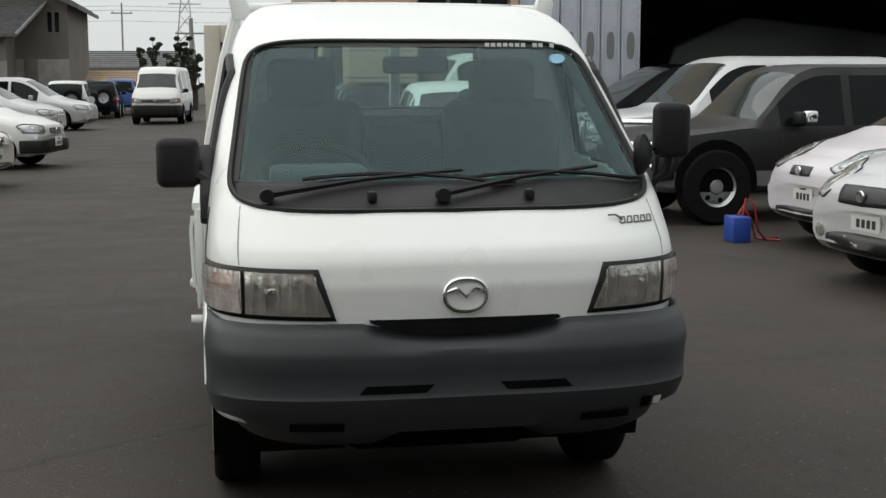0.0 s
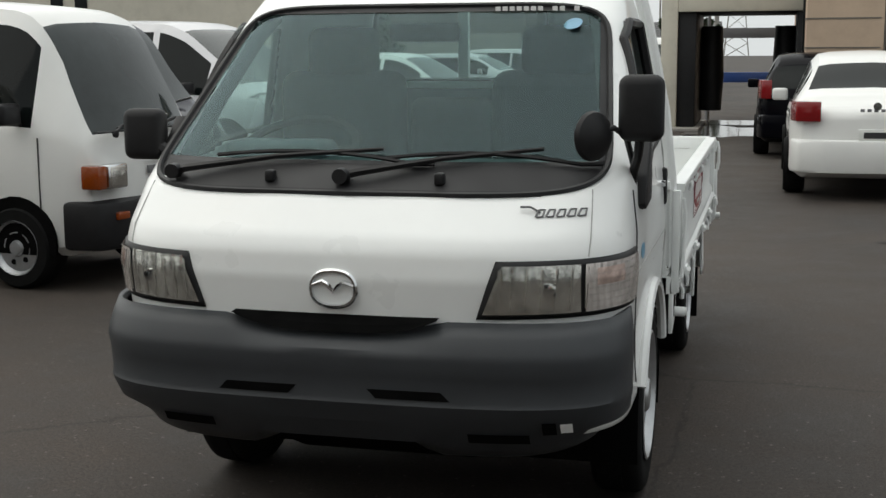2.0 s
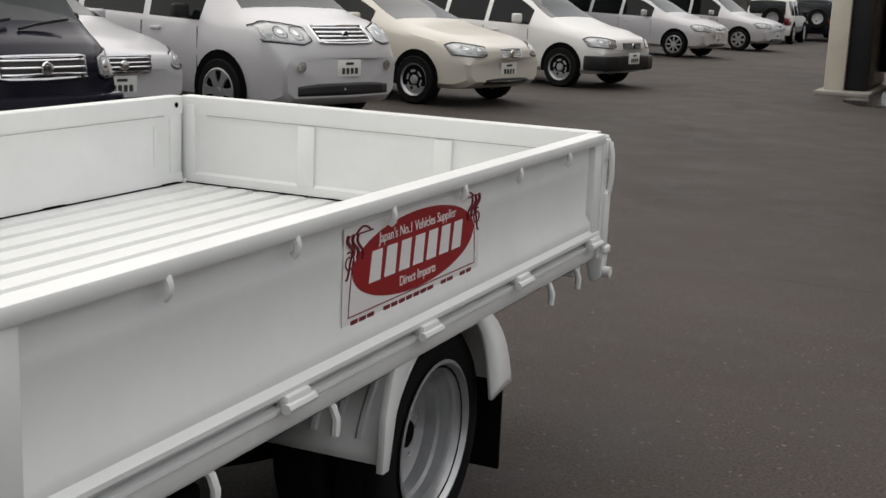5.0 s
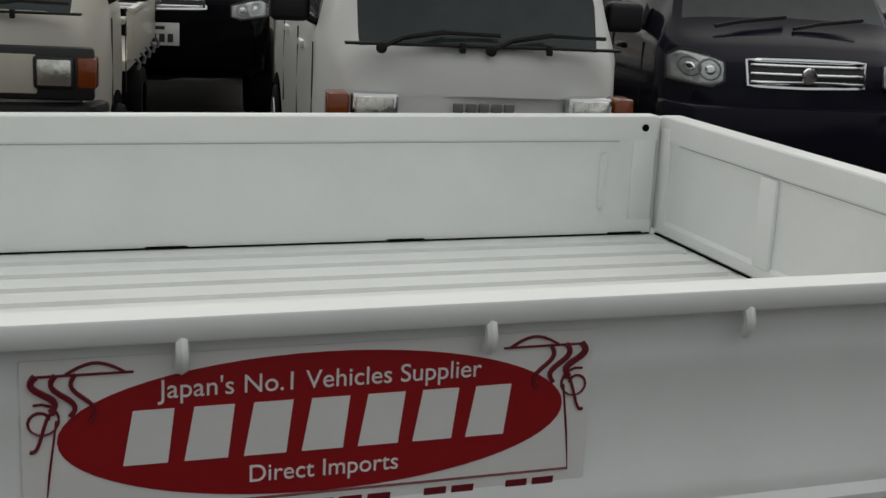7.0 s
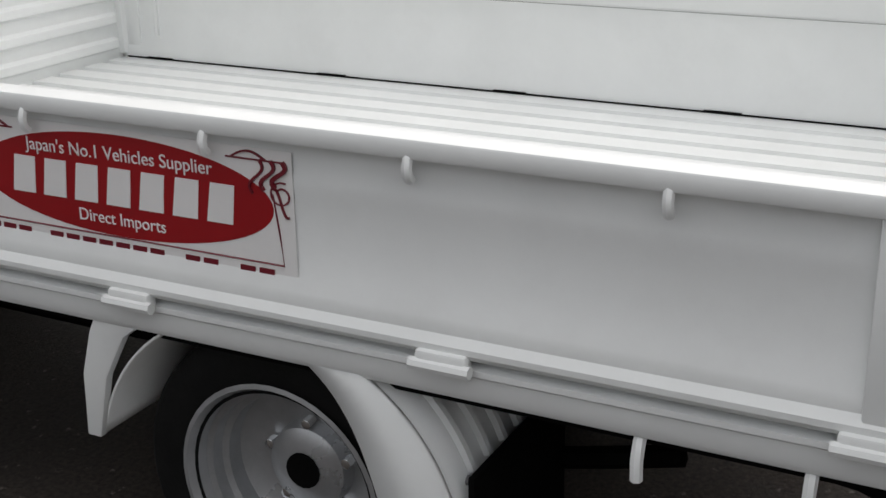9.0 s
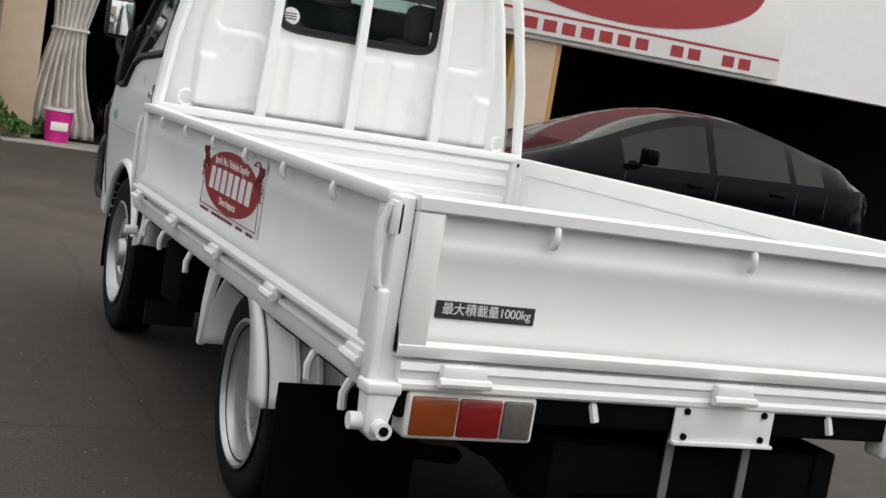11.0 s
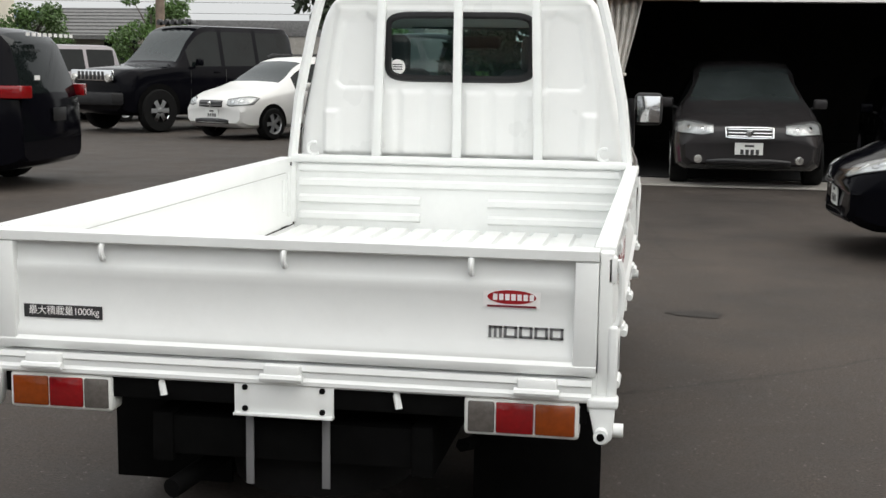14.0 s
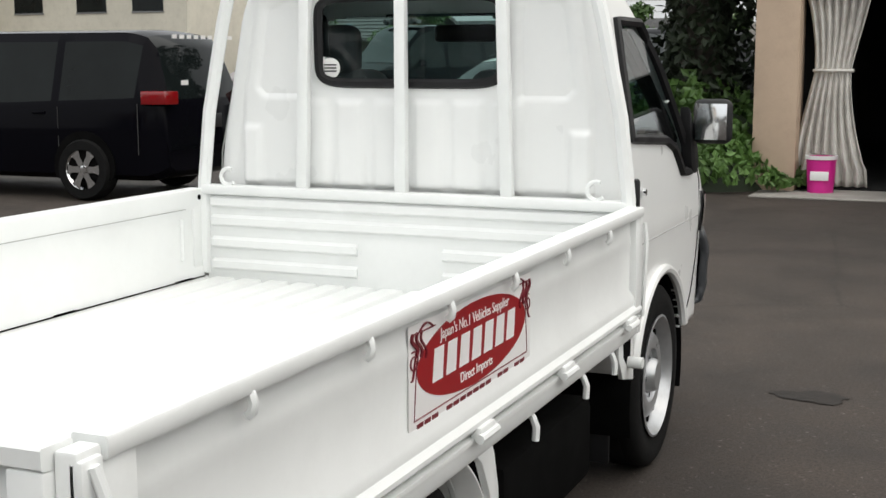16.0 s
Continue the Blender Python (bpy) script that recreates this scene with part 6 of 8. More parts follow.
# ---- signs on the truck ----
def side_sign(sx):
    """A red oval with scrolls on a white sheet; the maker's wordmark and web line are plain strokes."""
    yc, zc = 3.01, 0.914 - DROP
    s = thing("side_sticker", "white vinyl sticker with a red oval and white lettering", "sticker")
    def pl(u, v, d):
        return Vector((sx * (0.8237 + d), yc + sx * (u * 1.31 - 0.006), zc + v * 1.12))
    def shape(name, pts, m, d, label=""):
        n = len(pts)
        b = raw([pl(u, v, d) for u, v in pts] + [pl(u, v, d - 0.0012) for u, v in pts], [tuple(range(n)), tuple(range(n, 2 * n))[::-1]] + [(i, (i + 1) % n, n + (i + 1) % n, n + i) for i in range(n)])
        bmesh.ops.recalc_face_normals(b, faces=b.faces)
        return part(name, b, m, s, label, smooth=False)
    shape("sheet", [(-0.275, -0.109), (0.275, -0.109), (0.275, 0.096), (-0.275, 0.096)], M_STICK_W, 0.0015)
    shape("oval", [(0.245 * math.cos(q), 0.006 + 0.082 * math.sin(q)) for q in np.linspace(0, 2 * math.pi, 60, endpoint=False)], M_STICK_R, 0.0024)
    def strokes(name, pts, m, wdt, d):
        b = tube([pl(u, v, d) for u, v in pts], wdt, 4)
        return part(name, b, m, s)
    for k in (-1, 1):
        strokes("frame_line", [(k * 0.245, 0.03), (k * 0.252, -0.03), (k * 0.256, -0.078), (0.0, -0.078)], M_STICK_M, 0.0018, 0.0016)
        strokes("scroll", [(k * u, 0.079) for u in (0.262, 0.23, 0.20, 0.178)], M_STICK_M, 0.0018, 0.0030)
        for j in range(3):
            pts = [(k * (0.262 - 0.017 * j - 0.012 * w + 0.007 * math.sin(6.283 * w)), 0.080 - (0.040 + 0.006 * j) * w) for w in np.linspace(0, 1, 14)]
            strokes("scroll", pts, M_STICK_M, 0.0050 - 0.0009 * j, 0.0030)
        pts = [(k * (0.258 + 0.018 * (1 - 0.6 * w) * math.cos(1.2 + 8.0 * w)), 0.030 + 0.020 * (1 - 0.6 * w) * math.sin(1.2 + 8.0 * w)) for w in np.linspace(0, 1, 20)]
        strokes("scroll", pts, M_STICK_M, 0.0018, 0.0030)
        strokes("scroll", [(k * (0.246 + 0.022 * w), 0.038 - 0.040 * w + 0.008 * math.sin(6.283 * w)) for w in np.linspace(0, 1, 12)], M_STICK_M, 0.0024, 0.0030)
        strokes("scroll", [(k * (0.185 + 0.052 * w), 0.079 + 0.012 * math.sin(3.1 * w)) for w in np.linspace(0, 1, 10)], M_STICK_M, 0.0024, 0.0030)
    def words(body, size, u, v, m):
        t = text_bm(body, size)
        rot = Matrix(((0, 0, sx), (sx, 0, 0), (0, 1, 0))).to_4x4()
        t = moved(t, Matrix.Translation(pl(u, v, 0.0030)) @ rot)
        part("lettering", t, m, s, smooth=False)
    words("Japan's No.1 Vehicles Supplier", 0.0335, 0, 0.056, M_STICK_W)
    words("Direct Imports", 0.0320, 0, -0.049, M_STICK_W)
    for k in range(7):
        u = -0.165 + k * 0.055
        shape("wordmark_bar", [(u - 0.023, -0.026), (u + 0.017, -0.026), (u + 0.023, 0.035), (u - 0.014, 0.035)], M_STICK_W, 0.0036)
    for k in range(17):
        if k in (3, 11, 14):
            continue
        u = -0.235 + k * 0.0290
        shape("web_bar", [(u - 0.012, -0.102), (u + 0.011, -0.102), (u + 0.012, -0.086), (u - 0.011, -0.086)], M_STICK_M, 0.0030)
    return s


side_sign(1)
side_sign(-1)

# load plate, small sticker and maker's lettering on the tailgate
ty = TY + 0.0365
lp = part("load_plate", box(0.510, 0.735, ty, ty + 0.002, 0.832, 0.868), M_INK, tail, "dark load limit plate with white lettering")
tb = moved(text_bm("最大積載量1000kg", 0.0265, spacing=0.95), Matrix.Translation((0.62, ty + 0.0024, 0.851)) @ Matrix(((-1, 0, 0), (0, 0, 1), (0, 1, 0))).to_4x4())
part("lettering", tb, M_STICK_W, lp, smooth=False)
st = part("tail_sticker", box(-0.665, -0.52, ty + 0.001, ty + 0.0025, 0.915, 0.965), M_STICK_W, tail, "small white sticker with a red oval")
ov = [(-0.5925 + 0.062 * math.cos(q), 0.943 + 0.018 * math.sin(q)) for q in np.linspace(0, 2 * math.pi, 32, endpoint=False)]
part("oval", prism(ov, "y", ty + 0.0015, ty + 0.0035), M_STICK_R, st)
for k in range(7):
    x = -0.545 - k * 0.0155
    part("wordmark_bar", box(x - 0.011, x, ty + 0.0035, ty + 0.0045, 0.935, 0.951), M_STICK_W, st)
part("web_bar", box(-0.655, -0.53, ty + 0.0025, ty + 0.0035, 0.917, 0.922), M_STICK_M, st)
for k in range(5):
    x = -0.535 - k * 0.039
    for x0, x1, z0, z1 in ((0, 0.034, 0.862, 0.868), (0, 0.007, 0.838, 0.868), (0.027, 0.034, 0.838, 0.868), (0, 0.034, 0.838, 0.844)):
        if k == 0 and z1 < 0.85:
            x0, x1, z0, z1 = 0.0135, 0.0205, 0.838, 0.868
        part("maker_stroke", box(x - x1, x - x0, ty, ty + 0.0025, z0, z1), M_TRIMG, tail)

# ---- parked vehicles ----
SHELL = {}  # each vehicle's skin, to lay lamps flush on it


def on_shell(t, y, z, off):
    """The point of a vehicle's front skin at a place across and a height, a little way out."""
    hit_, nrm, _, _ = SHELL[t.name].ray_cast(Vector((1.0, y, z)), Vector((-1, 0, 0)), 2.2)
    if hit_ is None:
        hit_, nrm, _, _ = SHELL[t.name].find_nearest(Vector((-0.3, y, z)))
    if nrm.x < 0:
        nrm = -nrm
    return hit_ + nrm * off


def skin_patch(name, t, ys, low_z, high_z, material, off, parent, label="", thick=0.02, nz=7):
    verts, faces = [], []
    for y, z0, z1 in zip(ys, low_z, high_z):
        verts += [on_shell(t, y, z0 + (z1 - z0) * k / nz, off) for k in range(nz + 1)]
    turn = ys[-1] > ys[0]
    for i in range(len(ys) - 1):
        for k in range(nz):
            a = i * (nz + 1) + k
            q = (a, a + nz + 1, a + nz + 2, a + 1)
            faces.append(q if turn else q[::-1])
    return link(name, verts, faces, material, parent, label, thick=thick, sharp=60)


def skin_disc(name, t, y, z, r0, r1, material, off, parent):
    verts = [on_shell(t, y + r * math.cos(q), z + r * math.sin(q), off) for r in (r0, r1) for q in np.linspace(0, 2 * math.pi, 20, endpoint=False)]
    faces = [(i, (i + 1) % 20, 20 + (i + 1) % 20, 20 + i)[::-1] for i in range(20)] + ([tuple(range(20))] if r0 < 0.02 else [])
    return link(name, verts, faces, material, parent, thick=0.006)


def car(name, label, category, paint_m, nose, heading, L, W, top, belt, shield, sides, back, wheels, wr=0.30, gm=None, face=None, ground_z=0.22, rear=None, roof_w=0.24, group="", trim_low=None, rim_m=None, spokes=0, tail_face=None, round_off=0.0):
    """A parked vehicle. top, belt: rows of (distance from the nose in metres, height); shield, sides, back: stretches of glass;
    wheels: distances of the axles; face: function that adds the front's parts."""
    m = Matrix.Translation((nose[0], nose[1], 0)) @ Matrix.Rotation(radians(heading), 4, "Z")
    t = thing(name, label, category, m, group)
    gm = gm or M_DKGLASS
    cuts = sorted({round(float(v), 3) for v in list(np.linspace(0, L, 44)) + [0.015, 0.04, 0.07, L - 0.04, L - 0.015] + [p[0] for p in top] + [v for s in [shield, back] + list(sides) if s for v in s]})
    xs = [v for v in cuts if 0 <= v <= L]
    tx, tz = [p[0] for p in top], [p[1] for p in top]
    bx, bz = [p[0] for p in belt], [p[1] for p in belt]
    half = W / 2
    rings = []
    for s in xs:
        k = min(s, L - s, round_off or (0.30 if category == "car" else 0.10)) / 3
        zt, zb = (float(np.mean([np.interp(s + k * i, ax, az) for i in (-3, -2, -1, 0, 1, 2, 3)])) for ax, az in ((tx, tz), (bx, bz)))
        zb = min(zb, zt - 0.02)
        e = min(1.0, min(s, L - s) / 0.45)
        w = half * (1 - 0.15 * (1 - e) ** 2.5)
        g0 = ground_z + 0.10 * (1 - min(1.0, min(s, L - s) / 0.25)) ** 2
        gh = max(0.0, min(1.0, (zt - zb) / 0.45))
        r = w * (0.93 - roof_w * gh)
        sh = 0.03 + 0.05 * gh
        rings.append([(0, g0), (w * 0.86, g0), (w * 0.965, g0 + 0.06), (w * 0.985, g0 + 0.22), (w, (g0 + zb) / 2 + 0.08), (w * 0.988, zb - 0.05), (w * 0.965, zb), (w * 0.965 + (r - w * 0.965) * 0.86, zb + (zt - sh - zb) * 0.93), (r * 0.93, zt - sh * 0.40), (r * 0.72, zt - sh * 0.12), (r * 0.36, zt), (0, zt + 0.006)])
    n = len(rings[0])
    verts, body, low, panes = [], [], [], {}
    for s, ring in zip(xs, rings):
        loop = ring + [(-y, z) for y, z in ring[-2:0:-1]]
        bow, tuck = 0.13 * max(0.0, 1 - s / 0.9), 0.10 * max(0.0, 1 - (L - s) / 0.9)
        verts += [(-s - bow * (y / half) ** 2 + tuck * (y / half) ** 2, y, z) for y, z in loop]
    mm = 2 * n - 2
    for i in range(len(xs) - 1):
        mid = (xs[i] + xs[i + 1]) / 2
        for j in range(mm):
            q = (i * mm + j, i * mm + (j + 1) % mm, (i + 1) * mm + (j + 1) % mm, (i + 1) * mm + j)
            k = j if j < n - 1 else mm - 1 - j
            isg = (k == 6 and any(a < mid < b for a, b in sides)) or (k >= 8 and ((shield and shield[0] < mid < shield[1]) or (back and back[0] < mid < back[1])))
            if k == 7 and ((shield and shield[0] + 0.02 < mid < shield[1] - 0.02) or (back and back[0] + 0.02 < mid < back[1] - 0.02)):
                isg = False
            if isg and k == 6:
                panes.setdefault(("side_window", next(i_ for i_, (a, b) in enumerate(sides) if a < mid < b), j < n), []).append(q)
            elif isg:
                panes.setdefault(("windscreen" if shield and shield[0] < mid < shield[1] else "rear_window", 0, True), []).append(q)
            else:
                (low if trim_low and k <= 2 else body).append(q)
    body += [tuple(range(mm))[::-1], tuple(range((len(xs) - 1) * mm, len(xs) * mm))]
    link("body", verts, body, paint_m, t, sharp=32)
    SHELL[t.name] = BVHTree.FromPolygons(verts, body + low + [q for qs in panes.values() for q in qs])
    if low:
        link("lower_trim", verts, low, trim_low, t)
    for (nm, _, _), qs in panes.items():
        link(nm, verts, qs, M_SCREEN if nm == "windscreen" and gm is M_DKGLASS else gm, t, sharp=60)
    for s in wheels:
        for sy in (1, -1):
            c = (-s, sy * (half - 0.10), wr)
            # Black disc on the side panel, painted in place of the arch's shaded hollow.
            arch = lathe([(0.0, -0.01), (wr * 1.16, -0.01), (wr * 1.16, 0.012), (0.0, 0.012)], (-s, sy * (half * 0.992), wr * 1.08), "y", 26)
            for v in arch.verts:
                if v.co.z < ground_z + 0.01:
                    v.co.z = ground_z + 0.01
            part("wheel_arch", arch, M_DARK, t)
            h = 0.10
            rk = 0.52 if wr >= 0.40 else 0.64
            ty = lathe([(wr * rk, -h), (wr * 0.92, -h), (wr, -h * 0.7), (wr, h * 0.7), (wr * 0.92, h + 0.02), (wr * rk, h + 0.02)], (c[0], c[1] + sy * 0.02, c[2]), "y", 28)
            w_ = part("wheel", ty, M_RUBBER, t)
            k = sy
            if spokes:
                rb = None
                for a in range(spokes):
                    q = 2 * math.pi * a / spokes
                    w0, w1 = (wr * 0.11, wr * 0.17) if spokes < 8 else (wr * 0.06, wr * 0.045)
                    blade = [(0.10 * wr, -w0), (0.40 * wr, -w0 * 0.9), (0.62 * wr, -w1), (0.62 * wr, w1), (0.40 * wr, w0 * 0.9), (0.10 * wr, w0)]
                    rb = prism([(c[0] + u * math.cos(q) - v * math.sin(q), c[2] + u * math.sin(q) + v * math.cos(q)) for u, v in blade], "y", c[1] + sy * 0.095, c[1] + sy * 0.122, rb)
                rb = add(rb, lathe([(0.0, sy * 0.132), (wr * 0.13, sy * 0.128), (wr * 0.17, sy * 0.10)], c, "y", 20))
                rb = add(rb, lathe([(wr * 0.56, sy * 0.08), (wr * 0.66, sy * 0.125), (wr * 0.70, sy * 0.12), (wr * 0.66, sy * 0.08)], c, "y", 28))
                part("rim", rb, rim_m or M_STEEL, w_)
                part("rim_back", lathe([(0, sy * 0.07), (wr * 0.6, sy * 0.07)], c, "y", 20), M_DARK, w_)
            else:
                part("rim", lathe([(wr * (rk + 0.04), sy * 0.10), (wr * (rk + 0.02), sy * 0.125), (wr * (rk - 0.07), sy * 0.09), (wr * 0.38, sy * 0.105), (wr * 0.20, sy * 0.10), (wr * 0.16, sy * 0.125), (0, sy * 0.128)], c, "y", 24), rim_m or M_STEEL, w_)
                rb = None
                for a in range(6):
                    q = 2 * math.pi * a / 6 + 0.2
                    rb = add(rb, lathe([(0, sy * 0.110), (wr * 0.065, sy * 0.110), (wr * 0.075, sy * 0.090)], (c[0] + wr * 0.36 * math.cos(q), c[1], c[2] + wr * 0.36 * math.sin(q)), "y", 10)) if rb else lathe([(0, sy * 0.110), (wr * 0.065, sy * 0.110), (wr * 0.075, sy * 0.090)], (c[0] + wr * 0.36 * math.cos(q), c[1], c[2] + wr * 0.36 * math.sin(q)), "y", 10)
                part("wheel_holes", rb, M_DARK, w_)
    # door gaps, handles
    if sides:
        for a in {s[0] for s in sides} | {sides[-1][1]}:
            zb = float(np.interp(a, bx, bz))
            for sy in (1, -1):
                part("door_gap", box(-a - 0.004, -a + 0.004, sy * half * 0.995 - 0.003, sy * half * 0.995 + 0.003, ground_z + 0.28, zb - 0.06), M_SEAM, t)
        for a, b in sides[:2]:
            zb = float(np.interp(b, bx, bz))
            for sy in (1, -1):
                part("door_handle", box(-b + 0.06, -b + 0.22, sy * half * 0.99 - 0.02, sy * half * 0.99 + 0.02, zb - 0.14, zb - 0.105, 0.008), paint_m, t)
        a = sides[0][0]
        zb = float(np.interp(a, bx, bz))
        for sy in (1, -1):
            mi = part("mirror", box(-a - 0.20, -a - 0.10, sy * (half + 0.09) - 0.09, sy * (half + 0.09) + 0.09, zb + 0.02, zb + 0.16, 0.03, seg=3), M_BLACK if trim_low or category != "car" else paint_m, t)
            part("mirror_stalk", tube([(-a - 0.15, sy * half * 0.93, zb + 0.01), (-a - 0.15, sy * (half + 0.03), zb + 0.05)], 0.018, 6), M_BLACK, mi)
    if face:
        face(t, L, W, paint_m)
    if tail_face:
        tail_face(t, L, W, paint_m)
    return t


def lamps_front(t, W, zl, hl, wl, y_out=0.96, grille=None, slats=3, chrome=True, plate_z=None, bump=None, amber=False, logo=True, off=0.0, fog=None, intake=None, gm=None, rise=0.03):
    h = W / 2
    for sy in (1, -1):
        y1 = h * y_out
        us = np.linspace(0, 1, 13)
        ys = [sy * (y1 - wl + wl * u) for u in us]
        lo = [zl + rise * u + 0.22 * hl * max(0.0, 0.25 - u) * 4 for u in us]
        hi = [zl + hl * (0.86 + 0.14 * math.sin(min(1.0, u * 1.4) * math.pi / 2)) + rise * u - 0.45 * hl * max(0.0, u - 0.8) / 0.2 * 0.6 for u in us]
        hl_ = skin_patch("headlamp", t, ys, lo, hi, M_LAMP, 0.004, t, "clear glass headlamp in a dark rim")
        skin_patch("lamp_lens", t, ys, [z + 0.008 for z in lo], [z - 0.008 for z in hi], M_LENS, 0.012, hl_, thick=0.0)
        for u, k in ((0.30, 0.34), (0.66, 0.30)):
            zc, r = zl + hl * 0.52 + rise * u, hl * k
            skin_disc("lamp_ring", t, sy * (y1 - wl + wl * u), zc, r * 0.82, r, M_TRIMG, 0.005, hl_)
            skin_disc("lamp_bulb", t, sy * (y1 - wl + wl * u), zc, 0.01, r * 0.45, M_CHROME, 0.006, hl_)
        rim = [Vector(on_shell(t, y, z, 0.006)) for y, z in list(zip(ys, lo)) + list(zip(ys, hi))[::-1]]
        part("lamp_rim", tube(rim, 0.006, 5, closed=True), M_SEAM, hl_)
        if amber:
            skin_patch("corner_lamp", t, ys[9:], lo[9:], hi[9:], M_AMBER, 0.014, hl_)
        if fog:
            part("fog_lamp", lathe([(0, -0.02), (0.045, -0.02), (0.05, 0.015), (0.0, 0.02)], (on_shell(t, sy * h * 0.66, fog, 0.0).x + 0.004, sy * h * 0.66, fog), "x", 16), M_REFL, t)
    if grille:
        gw, gz0, gz1 = grille
        gy = list(np.linspace(-gw / 2, gw / 2, 13))
        g0, g1 = [gz0 + 0.10 * (gz1 - gz0) * abs(y) / gw for y in gy], [gz1 - 0.16 * (gz1 - gz0) * (abs(y) / gw) ** 2 for y in gy]
        g = skin_patch("grille", t, gy, g0, g1, gm or M_GRILL, 0.006, t, nz=4)
        for k in range(slats):
            z = gz0 + (gz1 - gz0) * (k + 0.6) / (slats + 0.2)
            skin_patch("slat", t, [y * 0.95 for y in gy], [z - 0.008] * 13, [z + 0.008] * 13, M_CHROME if chrome else M_TRIMG, 0.016, g, nz=1, thick=0.01)
        if chrome:
            part("grille_frame", tube([on_shell(t, y, z, 0.010) for y, z in list(zip(gy, g0)) + list(zip(gy, g1))[::-1]], 0.013, 6, closed=True), M_CHROME, g)
        if logo:
            zc = (gz0 + gz1) / 2
            part("front_badge", lathe([(0, 0.0), (0.045, 0.0), (0.04, 0.012), (0, 0.014)], (on_shell(t, 0, zc, 0.0).x + 0.016, 0, zc), "x", 18), M_CHROME, g)
    if intake:
        iw, z0, z1 = intake
        iy = list(np.linspace(-iw / 2, iw / 2, 13))
        skin_patch("intake", t, iy, [z0] * 13, [z1 - 0.25 * (z1 - z0) * (2 * abs(y) / iw) ** 3 for y in iy], M_GRILL, 0.006, t, nz=3)
    if bump:
        z0, z1, bm_ = bump
        part("bumper", prism([(0.05 - off, -h * 0.55), (0.05 - off, h * 0.55), (0.0 - off, h * 0.86), (-0.22 - off, h * 1.015), (-0.35 - off, h * 1.015), (-0.35 - off, -h * 1.015), (-0.22 - off, -h * 1.015), (0.0 - off, -h * 0.86)], "z", z0, z1, bev=0.03), bm_, t)
    if plate_z:
        x = 0.055 - off if bump else on_shell(t, 0.1, plate_z + 0.08, 0.0).x + 0.018
        pl_ = part("number_plate", box(x - 0.01, x + 0.006, -0.165, 0.165, plate_z, plate_z + 0.165, 0.004), M_PLATE, t)
        for k in range(4):
            part("plate_bar", box(x + 0.0058, x + 0.0078, -0.10 + k * 0.06, -0.06 + k * 0.06, plate_z + 0.025, plate_z + 0.085), M_INK, pl_)
        part("plate_bar", box(x + 0.0058, x + 0.0078, -0.05, 0.06, plate_z + 0.115, plate_z + 0.140), M_INK, pl_)


def wipers_on(t, x0, z0, x1, z1, ys):
    for y in ys:
        part("wiper", tube([(x0 + 0.02, y, z0), ((x0 + x1) / 2 + 0.02, y + 0.16, (z0 + z1) / 2), (x1 + 0.025, y + 0.42, z1)], 0.011, 5), M_BLACK, t)


def kei_face(badge_w, wht_grille=False):
    def f(t, L, W, pm):
        h = W / 2
        if wht_grille:
            part("front_panel", box(-0.03, 0.012, -0.40, 0.40, 0.62, 0.83, 0.02), M_CREAM, t)
            part("panel_edge", box(-0.03, 0.008, -0.66, 0.66, 0.60, 0.86, 0.02), M_GRILL, t)
        for sy in (1, -1):
            hl_ = part("headlamp", box(-0.05, 0.025, min(sy * 0.37, sy * 0.57), max(sy * 0.37, sy * 0.57), 0.655, 0.815, 0.018), M_GRILL if wht_grille else M_CHROME, t, "square clear headlamp")
            part("lamp_lens", box(0.0, 0.034, min(sy * 0.39, sy * 0.555), max(sy * 0.39, sy * 0.555), 0.67, 0.80, 0.012), M_REFL, hl_)
            part("corner_lamp", box(-0.12, 0.018, min(sy * 0.58, sy * 0.67), max(sy * 0.58, sy * 0.67), 0.66, 0.81, 0.012), M_AMBER, hl_)
            part("bumper_lamp", box(0.02, 0.065, min(sy * 0.42, sy * 0.54), max(sy * 0.42, sy * 0.54), 0.46, 0.51, 0.006), M_AMBER, t)
        part("bumper", prism([(0.055, -0.5), (0.055, 0.5), (0.0, 0.66), (-0.25, 0.71), (-0.25, -0.71), (0.0, -0.66)], "z", 0.27, 0.58, bev=0.03), M_BLACK, t)
        for k in range(5):
            y = -badge_w / 2 + badge_w * (k + 0.1) / 5
            part("badge_bar", box(0.0, 0.024, y, y + badge_w / 5 * 0.75, 0.725, 0.775, 0.003), M_TRIMG, t)
        for y in (-0.10, 0.28):
            part("washer_nozzle", box(-0.03, 0.0, y - 0.012, y + 0.012, 0.985, 1.03, 0.004), M_BLACK, t)
        for y in (-0.45, 0.02):
            w_ = part("wiper", tube([(-0.005, y, 1.005), (-0.03, y + 0.10, 1.045), (-0.055, y + 0.28, 1.075)], [0.013, 0.011, 0.008], 6), M_BLACK, t)
            part("wiper_blade", tube([(-0.030, y + 0.06, 1.035), (-0.050, y + 0.28, 1.068), (-0.052, y + 0.52, 1.062)], 0.009, 5), M_BLACK, w_)
            part("wiper_pivot", lathe([(0.0, -0.01), (0.022, -0.008), (0.024, 0.012), (0.0, 0.018)], (-0.005, y, 1.0), "x", 12), M_BLACK, w_)
        part("windscreen_seal", box(-0.06, -0.012, -0.60, 0.60, 1.008, 1.020, 0.004), M_BLACK, t)
    return f


